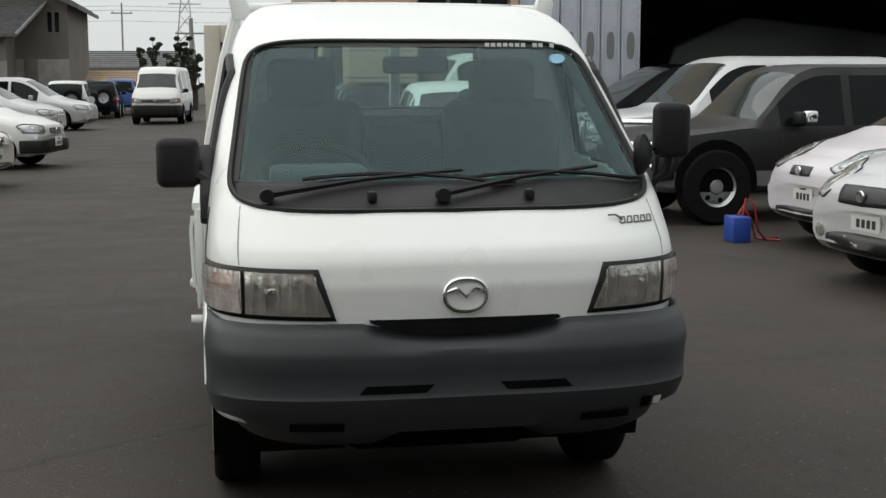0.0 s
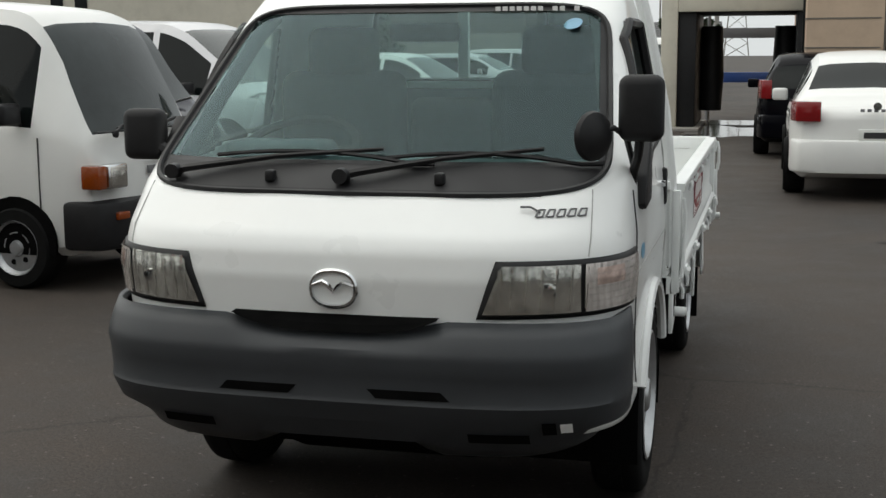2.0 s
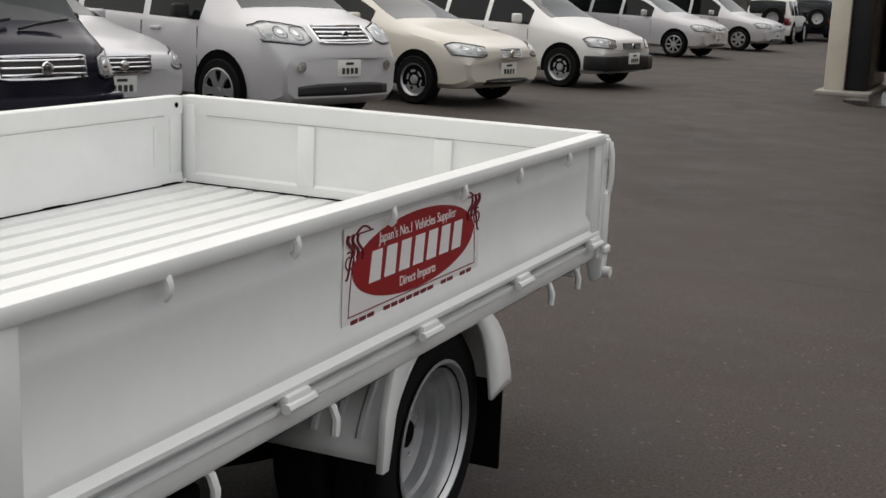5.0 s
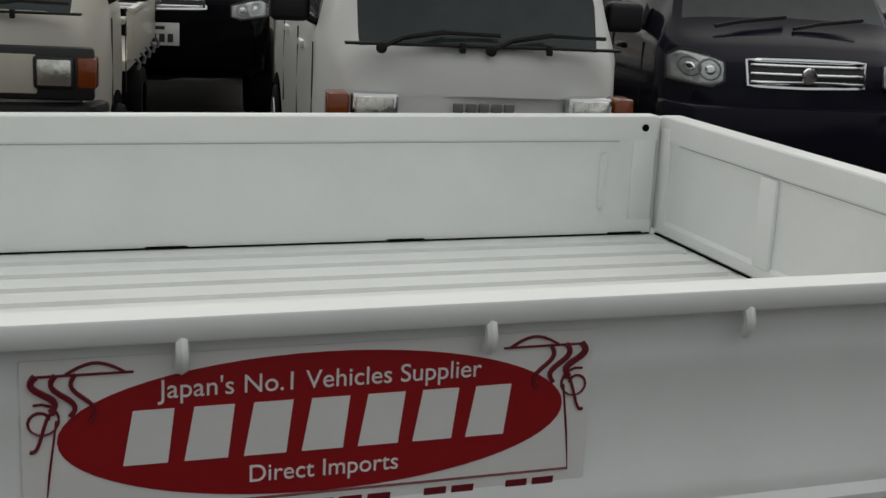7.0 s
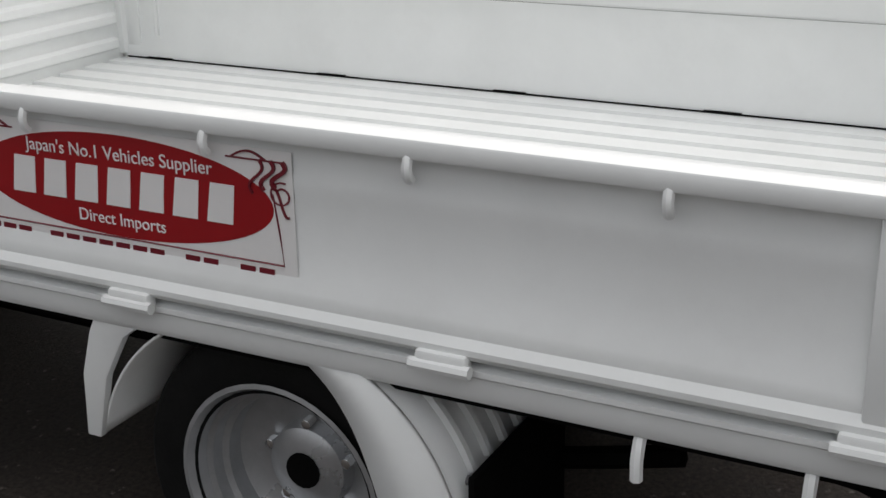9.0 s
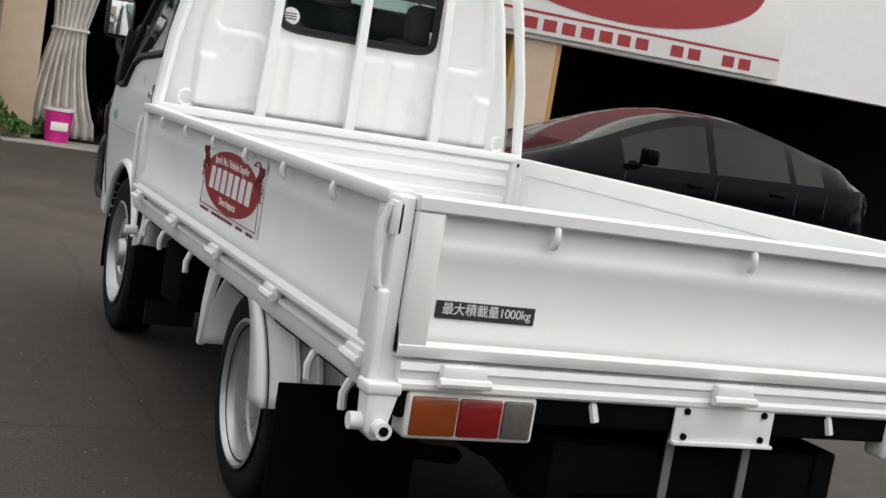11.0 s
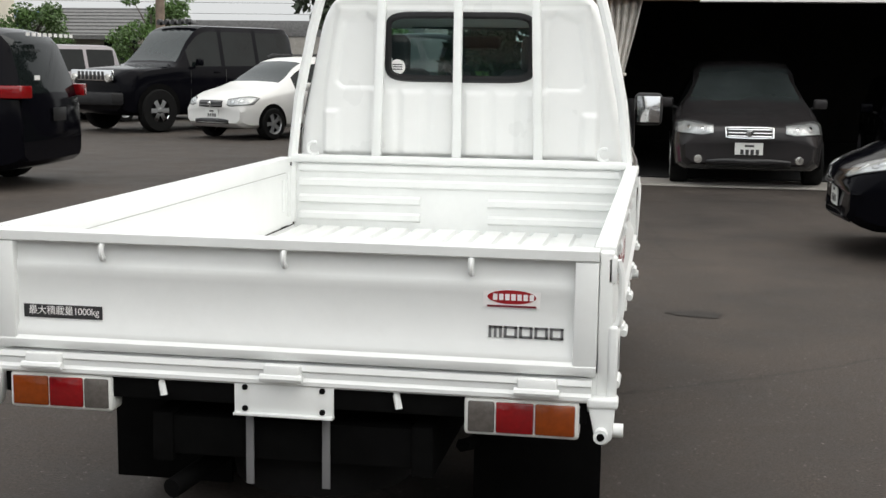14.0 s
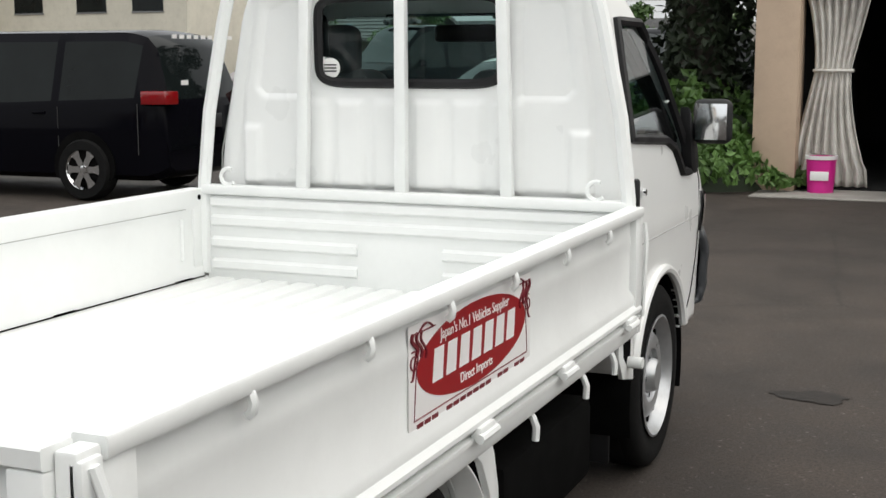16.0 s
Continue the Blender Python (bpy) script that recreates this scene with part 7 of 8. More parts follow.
KEI_TOP = [(0, 0.80), (0.02, 0.98), (0.05, 1.03), (0.10, 1.10), (0.42, 1.70), (0.60, 1.81), (1.2, 1.86), (3.1, 1.86), (3.25, 1.82), (3.29, 0.95)]
KEI_BELT = [(0, 0.78), (0.05, 1.0), (0.5, 1.05), (3.29, 1.06)]
car("kei_van", "white kei van with black bumper and amber lamps", "van", P_WHITE, (-2.82, 4.60), -8, 3.29, 1.40, KEI_TOP, KEI_BELT, (0.055, 0.46), [(0.42, 1.12), (1.22, 2.05), (2.15, 3.05)], None, (0.62, 2.65), 0.27, face=kei_face(0.28), roof_w=0.16, gm=M_DKGLASS)

# white kei truck with drop sides
kt = car("kei_truck", "white kei truck with black and white front", "truck", P_CREAM, (-4.30, 2.44), -11, 1.35, 1.40, [(0, 0.80), (0.02, 0.98), (0.06, 1.04), (0.12, 1.12), (0.45, 1.66), (0.6, 1.75), (1.2, 1.78), (1.33, 1.70), (1.35, 0.9)], [(0, 0.78), (0.05, 1.0), (0.5, 1.04), (1.35, 1.05)], (0.065, 0.48), [(0.45, 1.15)], None, (0.62,), 0.26, face=kei_face(0.24, True), roof_w=0.14)
for sy in (1, -1):
    gt = part("side_gate", box(-3.25, -1.42, sy * 0.69 - 0.015, sy * 0.69 + 0.015, 0.66, 0.95, 0.006), P_CREAM, kt)
    part("gate_rail", box(-3.25, -1.42, sy * 0.70 - 0.02, sy * 0.70 + 0.02, 0.93, 0.97, 0.006), P_CREAM, gt)
    for k in range(5):
        part("gate_hook", tube([(-1.6 - k * 0.38, sy * 0.71, 0.66), (-1.6 - k * 0.38, sy * 0.735, 0.63), (-1.6 - k * 0.38, sy * 0.725, 0.59)], 0.012, 5), M_TRIMG, gt)
    w_ = part("wheel", lathe([(0.15, -0.08), (0.24, -0.08), (0.26, -0.05), (0.26, 0.05), (0.24, 0.08), (0.15, 0.08)], (-2.55, sy * 0.60, 0.26), "y", 24), M_RUBBER, kt)
    part("rim", lathe([(0.17, 0.05 * sy), (0.10, 0.02 * sy), (0, 0.04 * sy)], (-2.55, sy * 0.60, 0.26), "y", 20), M_STEEL, w_)
part("bed_floor", box(-3.25, -1.40, -0.68, 0.68, 0.60, 0.66, 0.004), P_CREAM, kt)
part("tail_gate", box(-3.28, -3.25, -0.69, 0.69, 0.66, 0.95, 0.006), P_CREAM, kt)
part("frame_rail", box(-3.2, -1.0, -0.35, 0.35, 0.40, 0.60, 0.02), M_DARK, kt)
part("guard", tube([(-1.40, -0.62, 0.66), (-1.40, -0.55, 1.75), (-1.40, 0.55, 1.75), (-1.40, 0.62, 0.66)], 0.02, 8), P_CREAM, kt)


def navy_face(t, L, W, pm):
    lamps_front(t, W, 0.74, 0.17, 0.25, grille=(0.66, 0.76, 0.90), slats=3, bump=(0.30, 0.66, P_NAVY))
    wipers_on(t, -0.30, 1.06, -0.36, 1.12, (-0.45, 0.0))


car("microvan", "dark navy microvan with a chrome grille", "van", P_NAVY, (-3.58, 6.75), -12, 3.35, 1.45, [(0, 0.78), (0.03, 0.92), (0.12, 0.98), (0.36, 1.06), (0.80, 1.66), (1.0, 1.80), (1.6, 1.87), (3.1, 1.86), (3.3, 1.75), (3.35, 0.9)], [(0, 0.76), (0.3, 0.98), (3.35, 1.03)], (0.38, 0.86), [(0.72, 1.35), (1.42, 2.15), (2.25, 3.1)], None, (0.55, 2.6), 0.27, face=navy_face, roof_w=0.16)


def sedan(name, label, pm, nose, heading, face, L=4.4, W=1.70, H=1.42, spokes=0, rim=None, trim=None, wagon=False, group="", tail=None, hood=0.98):
    top = [(0, 0.60), (0.015, 0.71), (0.05, 0.76), (0.18, 0.81), (0.9, hood - 0.05), (1.22, hood), (2.0, H - 0.03), (2.3, H), (2.9, H), (3.25, H - 0.06), (3.75, 1.06), (3.9, 1.03), (4.28, 1.0), (4.38, 0.92), (4.40, 0.60)]
    sides = [(1.55, 2.35), (2.43, 3.15), (3.2, 3.45)]
    back = (3.28, 3.74)
    if wagon:
        top = [(0, 0.60), (0.015, 0.73), (0.05, 0.78), (0.18, 0.83), (0.85, hood - 0.04), (1.12, hood), (1.85, H - 0.03), (2.15, H), (3.7, H), (4.0, H - 0.08), (4.32, 1.0), (4.38, 0.9), (4.40, 0.60)]
        sides = [(1.45, 2.25), (2.33, 3.10), (3.18, 3.95)]
        back = (4.02, 4.30)
    k = L / 4.40
    top = [(a * k, b) for a, b in top]
    sides = [(a * k, b * k) for a, b in sides]
    belt = [(0, 0.56), (0.2 * k, 0.74), (1.3 * k, 0.90), (L, 0.96)]
    return car(name, label, "car", pm, nose, heading, L, W, top, belt, (1.24 * k if not wagon else 1.14 * k, 1.98 * k if not wagon else 1.84 * k), sides, (back[0] * k, back[1] * k), (0.80 * k, 3.42 * k), 0.30, face=face, spokes=spokes, rim_m=rim, trim_low=trim, group=group, tail_face=tail)


def face_std(grille, chrome=True, amber=False, slats=3, plate=0.38, bump=None, intake=(0.9, 0.28, 0.36), zl=0.60, hl=0.15, wl=0.36, fog=None, rise=0.03, y_out=0.96):
    def f(t, L, W, pm):
        lamps_front(t, W, zl, hl, wl, grille=grille, chrome=chrome, amber=amber, slats=slats, plate_z=plate, bump=bump, intake=intake, fog=fog, rise=rise, y_out=y_out, off=0.02)
    return f


def tail_std(zl=0.78, hl=0.20, wl=0.26, plate=0.62, wide=0.93):
    def f(t, L, W, pm):
        h = W / 2
        for sy in (1, -1):
            part("tail_lamp", prism([(-L - 0.012, sy * (h * wide - wl)), (-L + 0.02, sy * h * wide), (-L + 0.26, sy * (h * wide + 0.055)), (-L + 0.26, sy * (h * wide - 0.08)), (-L + 0.05, sy * (h * wide - wl))], "z", zl, zl + hl, bev=0.014), M_RED, t)
        pl_ = part("number_plate", box(-L - 0.016, -L - 0.004, -0.165, 0.165, plate, plate + 0.11, 0.004), M_PLATE, t)
        part("plate_bar", box(-L - 0.019, -L - 0.015, -0.12, 0.12, plate + 0.02, plate + 0.08), M_INK, pl_)
        part("rear_bumper", prism([(-L - 0.05, -h * 0.6), (-L - 0.05, h * 0.6), (-L + 0.02, h * 0.9), (-L + 0.30, h * 1.01), (-L + 0.30, -h * 1.01), (-L + 0.02, -h * 0.9)], "z", 0.28, 0.62, bev=0.04), pm, t)
        for k in range(6):
            y = 0.16 - k * 0.065
            part("name_bar", box(-L - 0.012, -L + 0.0, y - 0.04, y, 0.90, 0.93, 0.002), M_TRIMG, t)
        part("boot_badge", lathe([(0, -0.012), (0.04, -0.012), (0.04, 0.0), (0, 0.0)], (-L, 0, 0.955), "x", 16), M_CHROME, t)
    return f


R1 = "parked cars along the yard"
sedan("sedan", "pale silver sedan with a slatted chrome grille", P_SILVER, (-5.15, 9.50), -15, face_std((0.62, 0.56, 0.72), slats=4, zl=0.58, hl=0.17, wl=0.26), 4.5, 1.73, 1.42, group=R1)


def alph_face(t, L, W, pm):
    lamps_front(t, W, 0.82, 0.19, 0.42, grille=(0.72, 0.84, 1.0), slats=4, plate_z=0.52, intake=(1.25, 0.34, 0.46), fog=0.62, off=0.02)


car("minivan", "silver minivan with large clear headlamps", "van", P_SILVER, (-4.05, 11.6), -15.5, 4.8, 1.80, [(0, 0.70), (0.05, 0.92), (0.25, 1.02), (0.75, 1.13), (1.65, 1.78), (2.0, 1.90), (3.0, 1.93), (4.4, 1.90), (4.7, 1.7), (4.8, 0.7)], [(0, 0.68), (0.3, 0.98), (4.8, 1.08)], (0.78, 1.72), [(1.25, 2.05), (2.15, 3.2), (3.3, 4.4)], None, (0.90, 3.80), 0.33, face=alph_face, roof_w=0.18, spokes=6, group=R1)
sedan("sedan", "cream sedan with a small black grille", P_CREAM, (-3.75, 15.2), -13, face_std((0.40, 0.60, 0.71), slats=5), 4.6, 1.72, 1.44, group=R1)
sedan("station_wagon", "white work wagon with black lower bumper", P_WHITE, (-3.5, 19.6), -12, face_std((0.55, 0.60, 0.70), False, False, 4, bump=(0.28, 0.50, M_BLACK)), 4.2, 1.69, 1.50, wagon=True, group=R1)
sedan("station_wagon", "silver station wagon with multi-spoke wheels", P_SILVER, (-4.7, 31.0), -10, face_std((0.55, 0.62, 0.72)), 4.3, 1.69, 1.47, wagon=True, group=R1, spokes=8)
sedan("station_wagon", "silver low minivan with alloy wheels", P_SILVER, (-4.4, 37.0), -10, face_std((0.55, 0.66, 0.76)), 4.5, 1.74, 1.60, wagon=True, group=R1, spokes=6)


def spare_tail(t, L, W, pm):
    tail_std(0.62, 0.22, 0.14)(t, L, W, pm)
    part("rear_glass", box(-L - 0.012, -L + 0.05, -0.58, 0.58, 1.0, 1.36, 0.01), M_SCREEN, t)
    sp = part("spare_wheel", lathe([(0.20, -0.10), (0.34, -0.10), (0.37, -0.04), (0.37, 0.04), (0.34, 0.10), (0.2, 0.10)], (-L - 0.13, -0.22, 0.82), "x", 26), M_RUBBER, t)
    part("rim", lathe([(0.22, -0.08), (0.1, -0.05), (0, -0.07)], (-L - 0.13, -0.22, 0.82), "x", 20), M_STEEL, sp)


SUV_TOP = [(0, 0.78), (0.015, 0.95), (0.05, 1.0), (0.3, 1.06), (1.15, 1.12), (1.35, 1.15), (1.85, 1.72), (2.1, 1.82), (4.3, 1.82), (4.5, 1.70), (4.6, 1.1), (4.62, 0.7)]
SUV_BELT = [(0, 0.73), (0.3, 1.0), (1.3, 1.10), (4.62, 1.14)]


def suv(name, label, pm, nose, heading, face, L=4.6, W=1.79, wr=0.37, trim=None, spokes=6, tail=None, rim=None, scale=1.0, group=""):
    k = L / 4.62
    return car(name, label, "car", pm, nose, heading, L, W, [(a * k, b * scale) for a, b in SUV_TOP], [(a * k, b * scale) for a, b in SUV_BELT], (1.37 * k, 1.90 * k), [(1.62 * k, 2.4 * k), (2.5 * k, 3.3 * k), (3.4 * k, 4.3 * k)], (4.42 * k, 4.58 * k), (0.85 * k, 3.55 * k), wr, face=face, trim_low=trim, spokes=spokes, ground_z=0.34, roof_w=0.15, tail_face=tail, rim_m=rim, group=group, round_off=0.12)


suv("off_roader", "white and dark off-roader with spare wheel on its tail", P_WHITE, (-6.0, 47.2), 91, None, 4.0, 1.52, 0.33, trim=M_TRIMG, tail=spare_tail, group=R1, scale=0.82)
suv("off_roader", "dark blue off-roader with a spare wheel", P_NAVY, (-5.3, 52.0), 91, None, 4.0, 1.52, 0.33, tail=spare_tail, group=R1, scale=0.82)
suv("off_roader", "blue small off-roader parked far off", P_BLUE, (-4.85, 56.6), 91, None, 3.7, 1.5, 0.33, scale=0.86, group=R1)


def hiace_face(t, L, W, pm):
    lamps_front(t, W, 0.72, 0.16, 0.36, grille=(0.9, 0.74, 0.86), slats=3, chrome=False, bump=(0.32, 0.66, M_BLACK), amber=True)


car("delivery_van", "white delivery van with a black bumper far down the yard", "van", P_WHITE, (-2.75, 41.0), -95, 4.5, 1.69, [(0, 0.75), (0.03, 0.95), (0.15, 1.05), (0.30, 1.15), (0.95, 1.85), (1.2, 1.97), (4.4, 1.98), (4.5, 0.8)], [(0, 0.73), (0.3, 1.05), (4.5, 1.12)], (0.40, 0.84), [(0.75, 1.5), (1.6, 2.8), (2.9, 4.2)], None, (0.8, 3.3), 0.32, face=hiace_face, trim_low=M_BLACK, roof_w=0.14)

# second row of roofs behind the kei van
R2 = "second row of parked cars"
for i, (x, y, h, pm, kind) in enumerate(((-9.6, 8.2, 178, P_WHITE, "w"), (-9.4, 10.8, 182, P_WHITE, "v"), (-9.8, 13.6, 180, P_SILVER, "s"), (-9.5, 16.4, 176, P_WHITE, "w"), (-9.4, 19.0, 180, P_WHITE, "v"), (-9.8, 22.0, 180, P_GREY, "w"), (-15.0, 12.0, 0, P_WHITE, "v"), (-15.2, 16, 0, P_GREY, "s"), (-15.0, 19.4, 0, P_WHITE, "w"))):
    if kind == "v":
        v = car("van", "white van with a roof rack", "van", pm, (x - 4.5, y), h - 180, 4.4, 1.69, [(0, 0.75), (0.05, 1.0), (0.5, 1.1), (1.2, 1.8), (1.5, 1.93), (4.3, 1.95), (4.4, 0.8)], [(0, 0.73), (0.3, 1.02), (4.4, 1.1)], (0.52, 1.22), [(0.95, 1.6), (1.7, 2.8), (2.9, 4.1)], None, (0.8, 3.3), 0.31, face=hiace_face, roof_w=0.14, group=R2)
        for k in range(4):
            part("rack_bar", tube([(-1.5 - k * 0.75, -0.62, 1.94), (-1.5 - k * 0.75, -0.62, 2.06), (-1.5 - k * 0.75, 0.62, 2.06), (-1.5 - k * 0.75, 0.62, 1.94)], 0.016, 6), M_TRIMG, v)
        for yy in (-0.62, 0.62):
            part("rack_rail", tube([(-1.4, yy, 2.06), (-3.9, yy, 2.06)], 0.016, 6), M_TRIMG, v)
    else:
        sedan("station_wagon" if kind == "w" else "sedan", "parked estate car in the second row" if kind == "w" else "parked sedan in the second row", pm, (x - 4.5, y), h - 180, face_std((0.55, 0.62, 0.72)), 4.4, 1.70, 1.48, wagon=kind == "w", group=R2)

# west of the bed: white sports sedan, dark cars between the kei vans
sedan("sports_sedan", "white sports sedan with gold wheels and large bumper lamps", P_WHITE, (-7.9, -2.03), -19, face_std((0.5, 0.58, 0.68), False, plate=0.42, intake=(0.9, 0.30, 0.56), fog=0.46), 4.4, 1.73, 1.41, spokes=12, rim=M_GOLD)
suv("off_roader", "black off-roader behind the kei trucks", P_BLACK, (-7.3, 3.75), -8, face_std((0.7, 0.86, 1.0), True, False, 3, plate=0.6, zl=0.79, hl=0.13, wl=0.28), 4.4, 1.7, 0.36, group="cars behind the kei trucks")
sedan("sedan", "brown sedan with round lamps behind the kei trucks", P_BROWN, (-7.4, 6.1), -8, face_std((0.6, 0.62, 0.74)), 4.3, 1.66, 1.42, group="cars behind the kei trucks")
sedan("sedan", "black sedan parked beyond the white sports sedan", P_BLACK, (-9.7, 1.6), -10, face_std((0.6, 0.62, 0.74)), 4.4, 1.7, 1.42, group="cars behind the kei trucks")
suv("off_roader", "dark off-roader parked on the far side", P_BLACK, (-9.2, -4.4), -15, face_std((0.7, 0.86, 1.0), zl=0.79), 4.6, 1.8, 0.37, spokes=8)


# east side
def terrano_face(t, L, W, pm):
    lamps_front(t, W, 0.73, 0.14, 0.26, grille=(0.95, 0.74, 0.88), slats=3, chrome=False, bump=(0.48, 0.72, M_BLACK), logo=False)
    for sy in (1, -1):
        part("side_marker", box(-1.05, -0.95, sy * W * 0.495 - 0.012, sy * W * 0.495 + 0.012, 0.80, 0.84, 0.006), M_AMBER, t)
        part("chrome_mirror", box(-1.86, -1.72, sy * (W / 2 + 0.11) - 0.10, sy * (W / 2 + 0.11) + 0.10, 1.05, 1.19, 0.03, seg=3), M_CHROME, t)
    b = None
    for z in (0.62, 0.85, 1.08):
        b = tube([(-0.1, -0.85, z), (0.10, -0.72, z), (0.17, -0.45, z), (0.17, 0.45, z), (0.10, 0.72, z), (-0.1, 0.85, z)], 0.028, 8, b)
    for y in (-0.45, 0.45):
        b = tube([(0.12, y, 0.5), (0.18, y, 0.8), (0.15, y, 1.12)], 0.028, 8, b)
    part("bull_bar", b, M_CHROME, t)


suv("off_roader", "matt black off-roader with chrome bull bar and big tyres", P_MATT, (3.5, 9.66), 184, terrano_face, 4.45, 1.75, 0.40, trim=M_TRIMG, spokes=0, scale=0.92)
suv("off_roader", "silver off-roader with chrome grille bars", P_SILVER, (3.85, 12.8), 184, face_std((0.8, 0.80, 0.97), True, False, 4, plate=0.52, zl=0.80, hl=0.17, wl=0.3), 4.8, 1.88, 0.38)
car("minivan", "black minivan with dark windows", "van", P_BLACK, (4.15, 15.6), 184, 4.7, 1.79, [(0, 0.70), (0.05, 0.85), (0.3, 0.96), (0.9, 1.08), (1.8, 1.66), (2.1, 1.75), (4.3, 1.74), (4.6, 1.5), (4.7, 0.7)], [(0, 0.68), (0.3, 0.92), (4.7, 1.04)], (0.92, 1.82), [(1.3, 2.1), (2.2, 3.2), (3.3, 4.3)], None, (0.9, 3.7), 0.32, face=alph_face, roof_w=0.18, spokes=6)


def hatch(label, pm, nose, heading, face):
    return car("hatchback", label, "car", pm, nose, heading, 3.7, 1.68, [(0, 0.58), (0.02, 0.73), (0.06, 0.79), (0.25, 0.87), (0.85, 1.0), (1.05, 1.04), (1.75, 1.46), (2.05, 1.51), (3.1, 1.48), (3.45, 1.36), (3.66, 0.95), (3.70, 0.6)], [(0, 0.53), (0.3, 0.82), (1.2, 0.94), (3.7, 1.02)], (1.07, 1.77), [(1.35, 2.15), (2.23, 2.95), (3.02, 3.25)], (3.14, 3.5), (0.75, 3.15), 0.30, face=face, roof_w=0.22, spokes=7)


hatch("pale violet hatchback with plate on the bumper", P_PEARL, (4.35, 6.9), 184, face_std((0.34, 0.66, 0.75), False, slats=0, plate=0.42, zl=0.70, hl=0.21, wl=0.36, intake=(0.95, 0.27, 0.38), y_out=0.90, rise=0.04))
hatch("silver hatchback with black mesh grille", P_SILVER, (3.73, 4.6), 188, face_std((0.58, 0.62, 0.76), False, slats=0, plate=0.44, zl=0.64, hl=0.25, wl=0.32, y_out=0.91, rise=0.03, intake=(0.95, 0.27, 0.42), fog=0.40))
sedan("small_sedan", "white small sedan seen from behind", P_WHITE, (2.17, 14.25), 90, None, 4.15, 1.66, 1.50, tail=tail_std(0.80, 0.20, 0.24))
sedan("station_wagon", "black estate car ahead of the white sedan", P_BLACK, (1.80, 19.6), 90, None, 4.3, 1.69, 1.48, wagon=True, tail=tail_std(0.84, 0.26, 0.14), spokes=6)
lt = car("light_truck", "white light truck with guard frame by the workshop", "truck", P_WHITE, (2.65, 17.95), 182, 1.6, 1.69, [(0, 0.85), (0.02, 1.1), (0.08, 1.18), (0.5, 1.86), (0.7, 1.95), (1.5, 1.97), (1.6, 0.9)], [(0, 0.83), (0.1, 1.12), (1.6, 1.2)], (0.09, 0.52), [(0.5, 1.35)], None, (0.9,), 0.33, roof_w=0.12)
part("bed_floor", box(-4.6, -1.7, -0.82, 0.82, 0.72, 0.80, 0.005), P_WHITE, lt)
for sy in (1, -1):
    part("side_gate", box(-4.6, -1.7, sy * 0.82 - 0.02, sy * 0.82 + 0.02, 0.80, 1.15, 0.006), P_WHITE, lt)
    part("rear_wheel", lathe([(0.2, -0.1), (0.31, -0.1), (0.33, 0), (0.31, 0.1), (0.2, 0.1)], (-3.6, sy * 0.7, 0.33), "y", 24), M_RUBBER, lt)
part("guard", tube([(-1.66, -0.75, 0.8), (-1.66, -0.65, 2.15), (-1.66, 0.65, 2.15), (-1.66, 0.75, 0.8)], 0.03, 8), P_WHITE, lt)
part("guard", tube([(-1.66, -0.3, 0.8), (-1.66, -0.3, 2.15)], 0.025, 8), P_WHITE, lt)
part("frame_rail", box(-4.5, -0.5, -0.4, 0.4, 0.45, 0.70, 0.02), M_DARK, lt)


# south side
def prius_face(t, L, W, pm):
    lamps_front(t, W, 0.60, 0.15, 0.36, y_out=0.975, grille=(0.5, 0.50, 0.56), slats=1, chrome=False, plate_z=0.36, intake=(1.0, 0.27, 0.34), off=0.03, rise=0.11)
    for sy in (1, -1):
        part("name_bar", box(-1.52, -1.36, sy * W * 0.497 - 0.003, sy * W * 0.497 + 0.003, 0.735, 0.752), M_CHROME, t)


car("hybrid_hatchback", "black hybrid hatchback with silver alloy wheels", "car", P_BLACK, (-2.3, -3.35), 0, 4.45, 1.725, [(0, 0.55), (0.05, 0.70), (0.3, 0.82), (1.0, 1.0), (1.15, 1.04), (2.2, 1.46), (2.6, 1.49), (3.0, 1.47), (4.2, 1.16), (4.4, 1.05), (4.45, 0.6)], [(0, 0.53), (0.3, 0.78), (1.2, 0.94), (4.45, 1.02)], (1.17, 2.22), [(1.62, 2.48), (2.56, 3.35), (3.42, 3.75)], (3.1, 4.15), (0.85, 3.55), 0.31, face=prius_face, roof_w=0.24, spokes=6, rim_m=M_CHROME)


def ely_tail(t, L, W, pm):
    h = W / 2
    for sy in (1, -1):
        part("tail_lamp", prism([(-L - 0.015, sy * (h * 0.95 - 0.18)), (-L + 0.03, sy * h * 0.96), (-L + 0.30, sy * (h * 0.96 + 0.045)), (-L + 0.30, sy * (h - 0.12)), (-L + 0.05, sy * (h * 0.95 - 0.18))], "z", 1.02, 1.16, bev=0.014), M_RED, t)
    pl_ = part("number_plate", box(-L - 0.016, -L - 0.004, -0.165, 0.165, 0.75, 0.90, 0.004), M_GRILL, t)
    st_ = part("rear_sticker", box(-L - 0.016, -L - 0.004, 0.50, 0.62, 1.22, 1.27), M_STICK_W, t)
    for k in range(9):
        part("screen_letter", box(-L + 0.03, -L + 0.038, 0.62 - k * 0.14, 0.70 - k * 0.14, 1.70, 1.74), M_STICK_W, t)


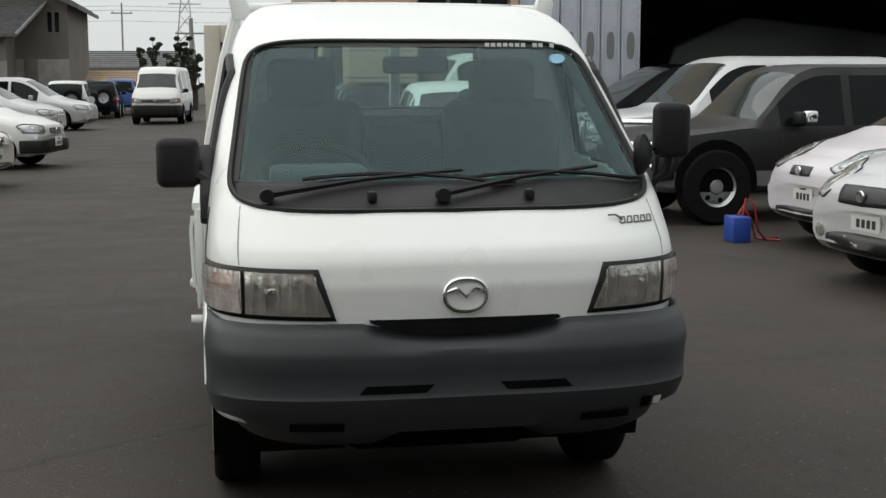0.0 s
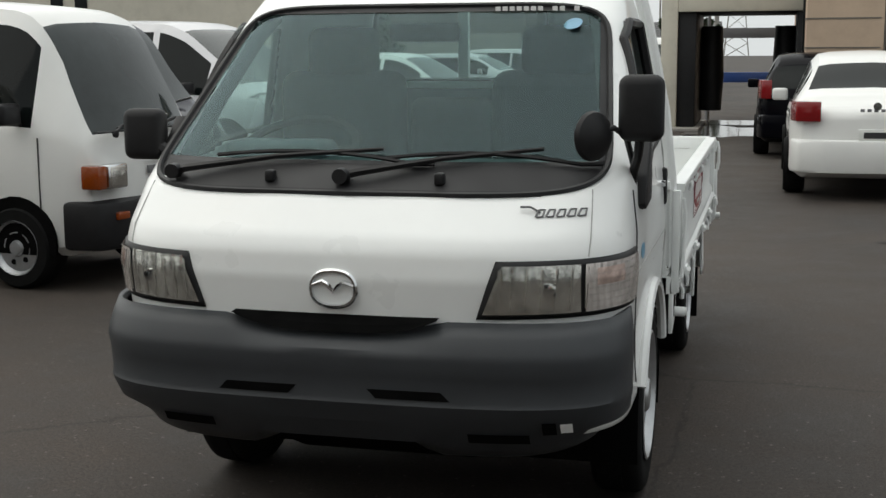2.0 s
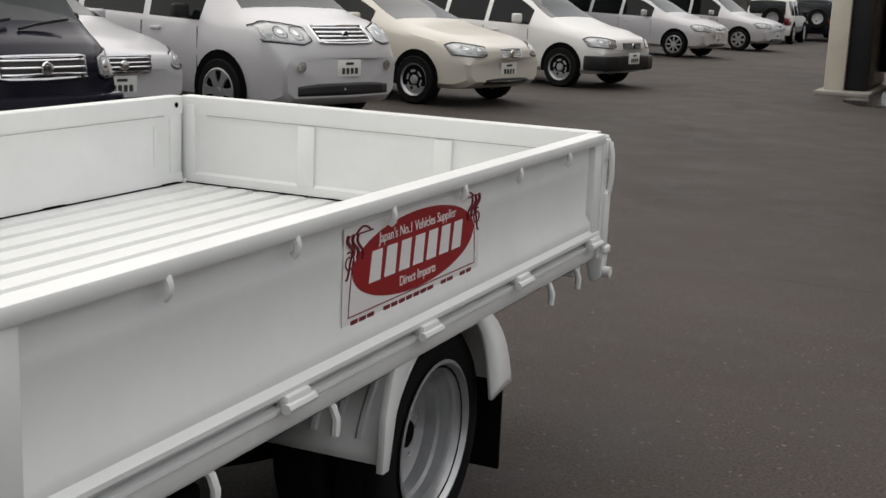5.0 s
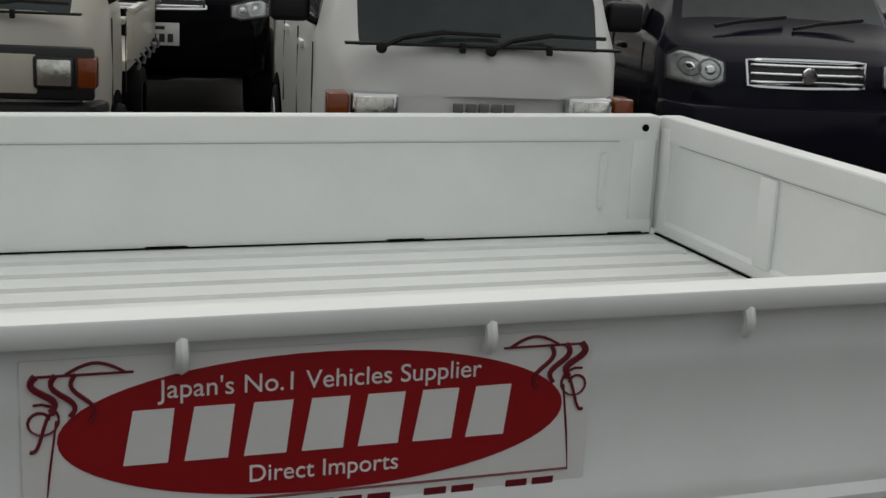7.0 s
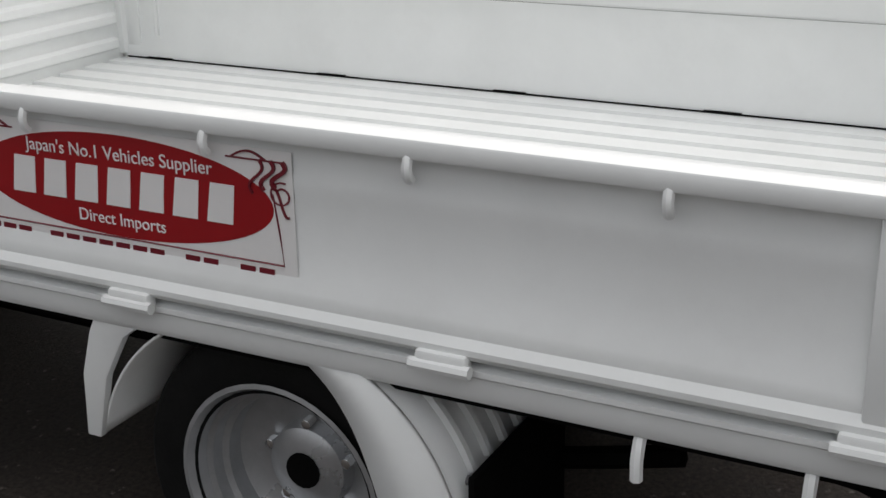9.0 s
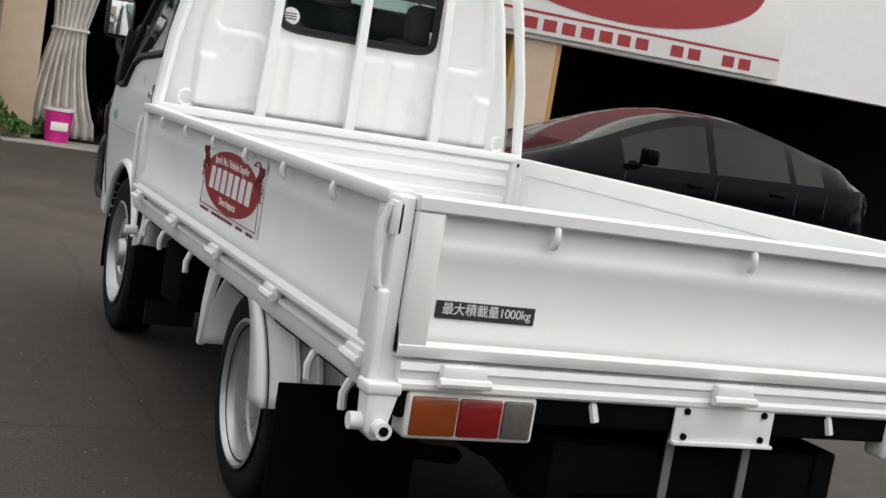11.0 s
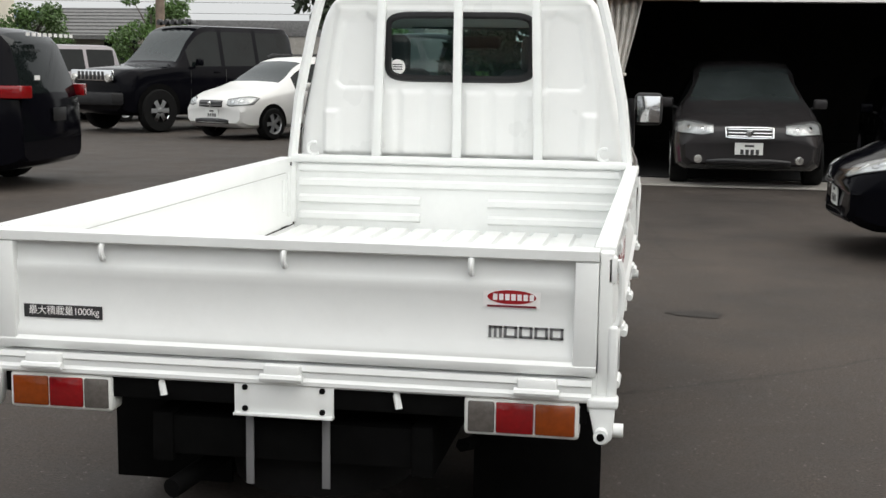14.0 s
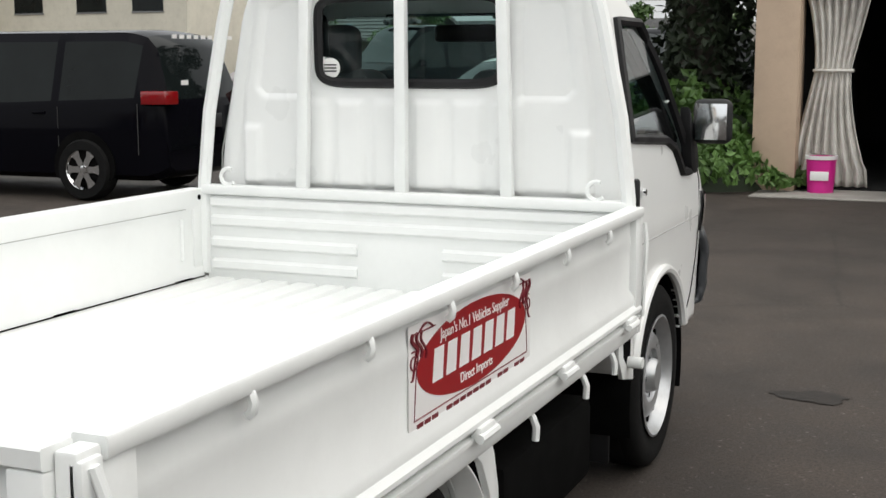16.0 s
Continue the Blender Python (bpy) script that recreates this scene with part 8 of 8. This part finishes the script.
car("minivan", "black minivan with red tail lamps and alloy wheels", "van", P_BLACK, (10.8, -6.2), 2, 4.85, 1.83, [(0, 0.68), (0.05, 0.86), (0.3, 0.98), (1.0, 1.12), (1.9, 1.70), (2.2, 1.80), (4.3, 1.80), (4.6, 1.72), (4.82, 1.1), (4.85, 0.6)], [(0, 0.66), (0.3, 0.94), (4.85, 1.10)], (1.02, 1.92), [(1.4, 2.2), (2.3, 3.4), (3.5, 4.5)], (4.5, 4.80), (0.92, 3.82), 0.33, roof_w=0.18, spokes=6, rim_m=M_CHROME, tail_face=ely_tail)


def hum_face(t, L, W, pm):
    g = part("grille", box(-0.04, 0.03, -0.72, 0.72, 1.02, 1.24, 0.02), M_CHROME, t)
    for k in range(7):
        part("grille_slot", box(0.02, 0.036, -0.46 + k * 0.14, -0.38 + k * 0.14, 1.05, 1.21, 0.004), M_GRILL, g)
    for sy in (1, -1):
        part("headlamp", lathe([(0, 0.0), (0.085, 0.0), (0.08, 0.03), (0, 0.035)], (0.02, sy * 0.60, 1.08), "x", 18), M_REFL, t)
    part("bumper", box(-0.1, 0.18, -0.95, 0.95, 0.55, 0.80, 0.04), M_BLACK, t)


def lexus_face(t, L, W, pm):
    lamps_front(t, W, 0.95, 0.19, 0.46, y_out=0.94, grille=(0.84, 0.93, 1.14), slats=5, plate_z=0.62, bump=(0.50, 0.82, P_BLACK), logo=True)
    for sy in (1, -1):
        part("bumper_lamp", box(0.0, 0.035, sy * 0.70 - 0.10, sy * 0.70 + 0.10, 0.66, 0.74, 0.01), M_LAMP, t)
    part("bumper_shadow_line", box(0.03, 0.056, -0.52, 0.52, 0.80, 0.815, 0.003), M_DARK, t)
    part("fender_mirror", tube([(-0.30, -0.84, 1.12), (-0.28, -0.86, 1.26), (-0.28, -0.86, 1.34)], [0.012, 0.02, 0.05], 8), M_BLACK, t)
    part("step_board", box(-3.3, -1.4, -0.98, -0.86, 0.40, 0.47, 0.02), M_TRIMG, t)


hum = suv("large_off_roader", "huge black off-roader with chrome slotted grille", P_BLACK, (10.40, -16.8), 58, hum_face, 4.8, 2.05, 0.44, scale=1.20, rim=M_CHROME)
# Bar and dark round knobs added in place of a roof rack; no lamps.
part("roof_lamp_bar", box(-2.15, -2.05, -0.62, 0.62, 2.20, 2.28, 0.02), M_TRIMG, hum)
for k in range(5):
    part("roof_lamp", lathe([(0, 0.05), (0.06, 0.05), (0.065, -0.04), (0, -0.05)], (-2.04, -0.5 + k * 0.25, 2.25), "x", 14), M_GRILL, hum)
cw = sedan("station_wagon", "white estate car with black grille and roof rails", P_WHITE, (7.35, -15.2), 62, face_std((0.62, 0.60, 0.73), False, slats=2, plate=0.40, zl=0.62, hl=0.15, wl=0.40, intake=(0.90, 0.30, 0.40), rise=0.04), 4.4, 1.70, 1.54, spokes=5, wagon=True, hood=1.02)
for sy in (1, -1):
    part("roof_rail", tube([(-2.0, sy * 0.52, 1.53), (-2.15, sy * 0.53, 1.585), (-3.5, sy * 0.53, 1.58), (-3.7, sy * 0.52, 1.52)], 0.018, 6), M_BLACK, cw)
suv("large_off_roader", "black off-roader with a wide chrome grille", P_BLACK, (4.25, -13.8), 72, lexus_face, 4.9, 1.94, 0.40, scale=1.10)
sedan("sedan", "white sedan far across the yard", P_WHITE, (12.6, -20.5), 60, face_std((0.6, 0.62, 0.74)), 4.4, 1.70, 1.45)
suv("off_roader", "dark off-roader far across the yard", P_GREY, (16.5, -22), 60, None, 4.6, 1.8, 0.37)
sedan("station_wagon", "charcoal low minivan with clear lamps in the dark garage", P_CHAR, (-1.97, -8.15), 90, face_std((0.55, 0.62, 0.74), True, False, 3, plate=0.40, zl=0.64, hl=0.15, wl=0.44, fog=0.36, intake=(1.0, 0.27, 0.38)), 4.77, 1.80, 1.55, wagon=True)


def jeep_face(t, L, W, pm):
    for sy in (1, -1):
        part("headlamp", lathe([(0, 0.0), (0.09, 0.0), (0.085, 0.03), (0, 0.035)], (0.02, sy * 0.55, 0.69), "x", 18), M_REFL, t)
    part("bumper", box(-0.1, 0.10, -0.74, 0.74, 0.36, 0.54, 0.03), M_BLACK, t)


suv("off_roader", "dark off-roader with round lamps in the shade of the garage", P_BLACK, (-4.5, -9.55), 88, jeep_face, 3.5, 1.50, 0.30, scale=0.76)
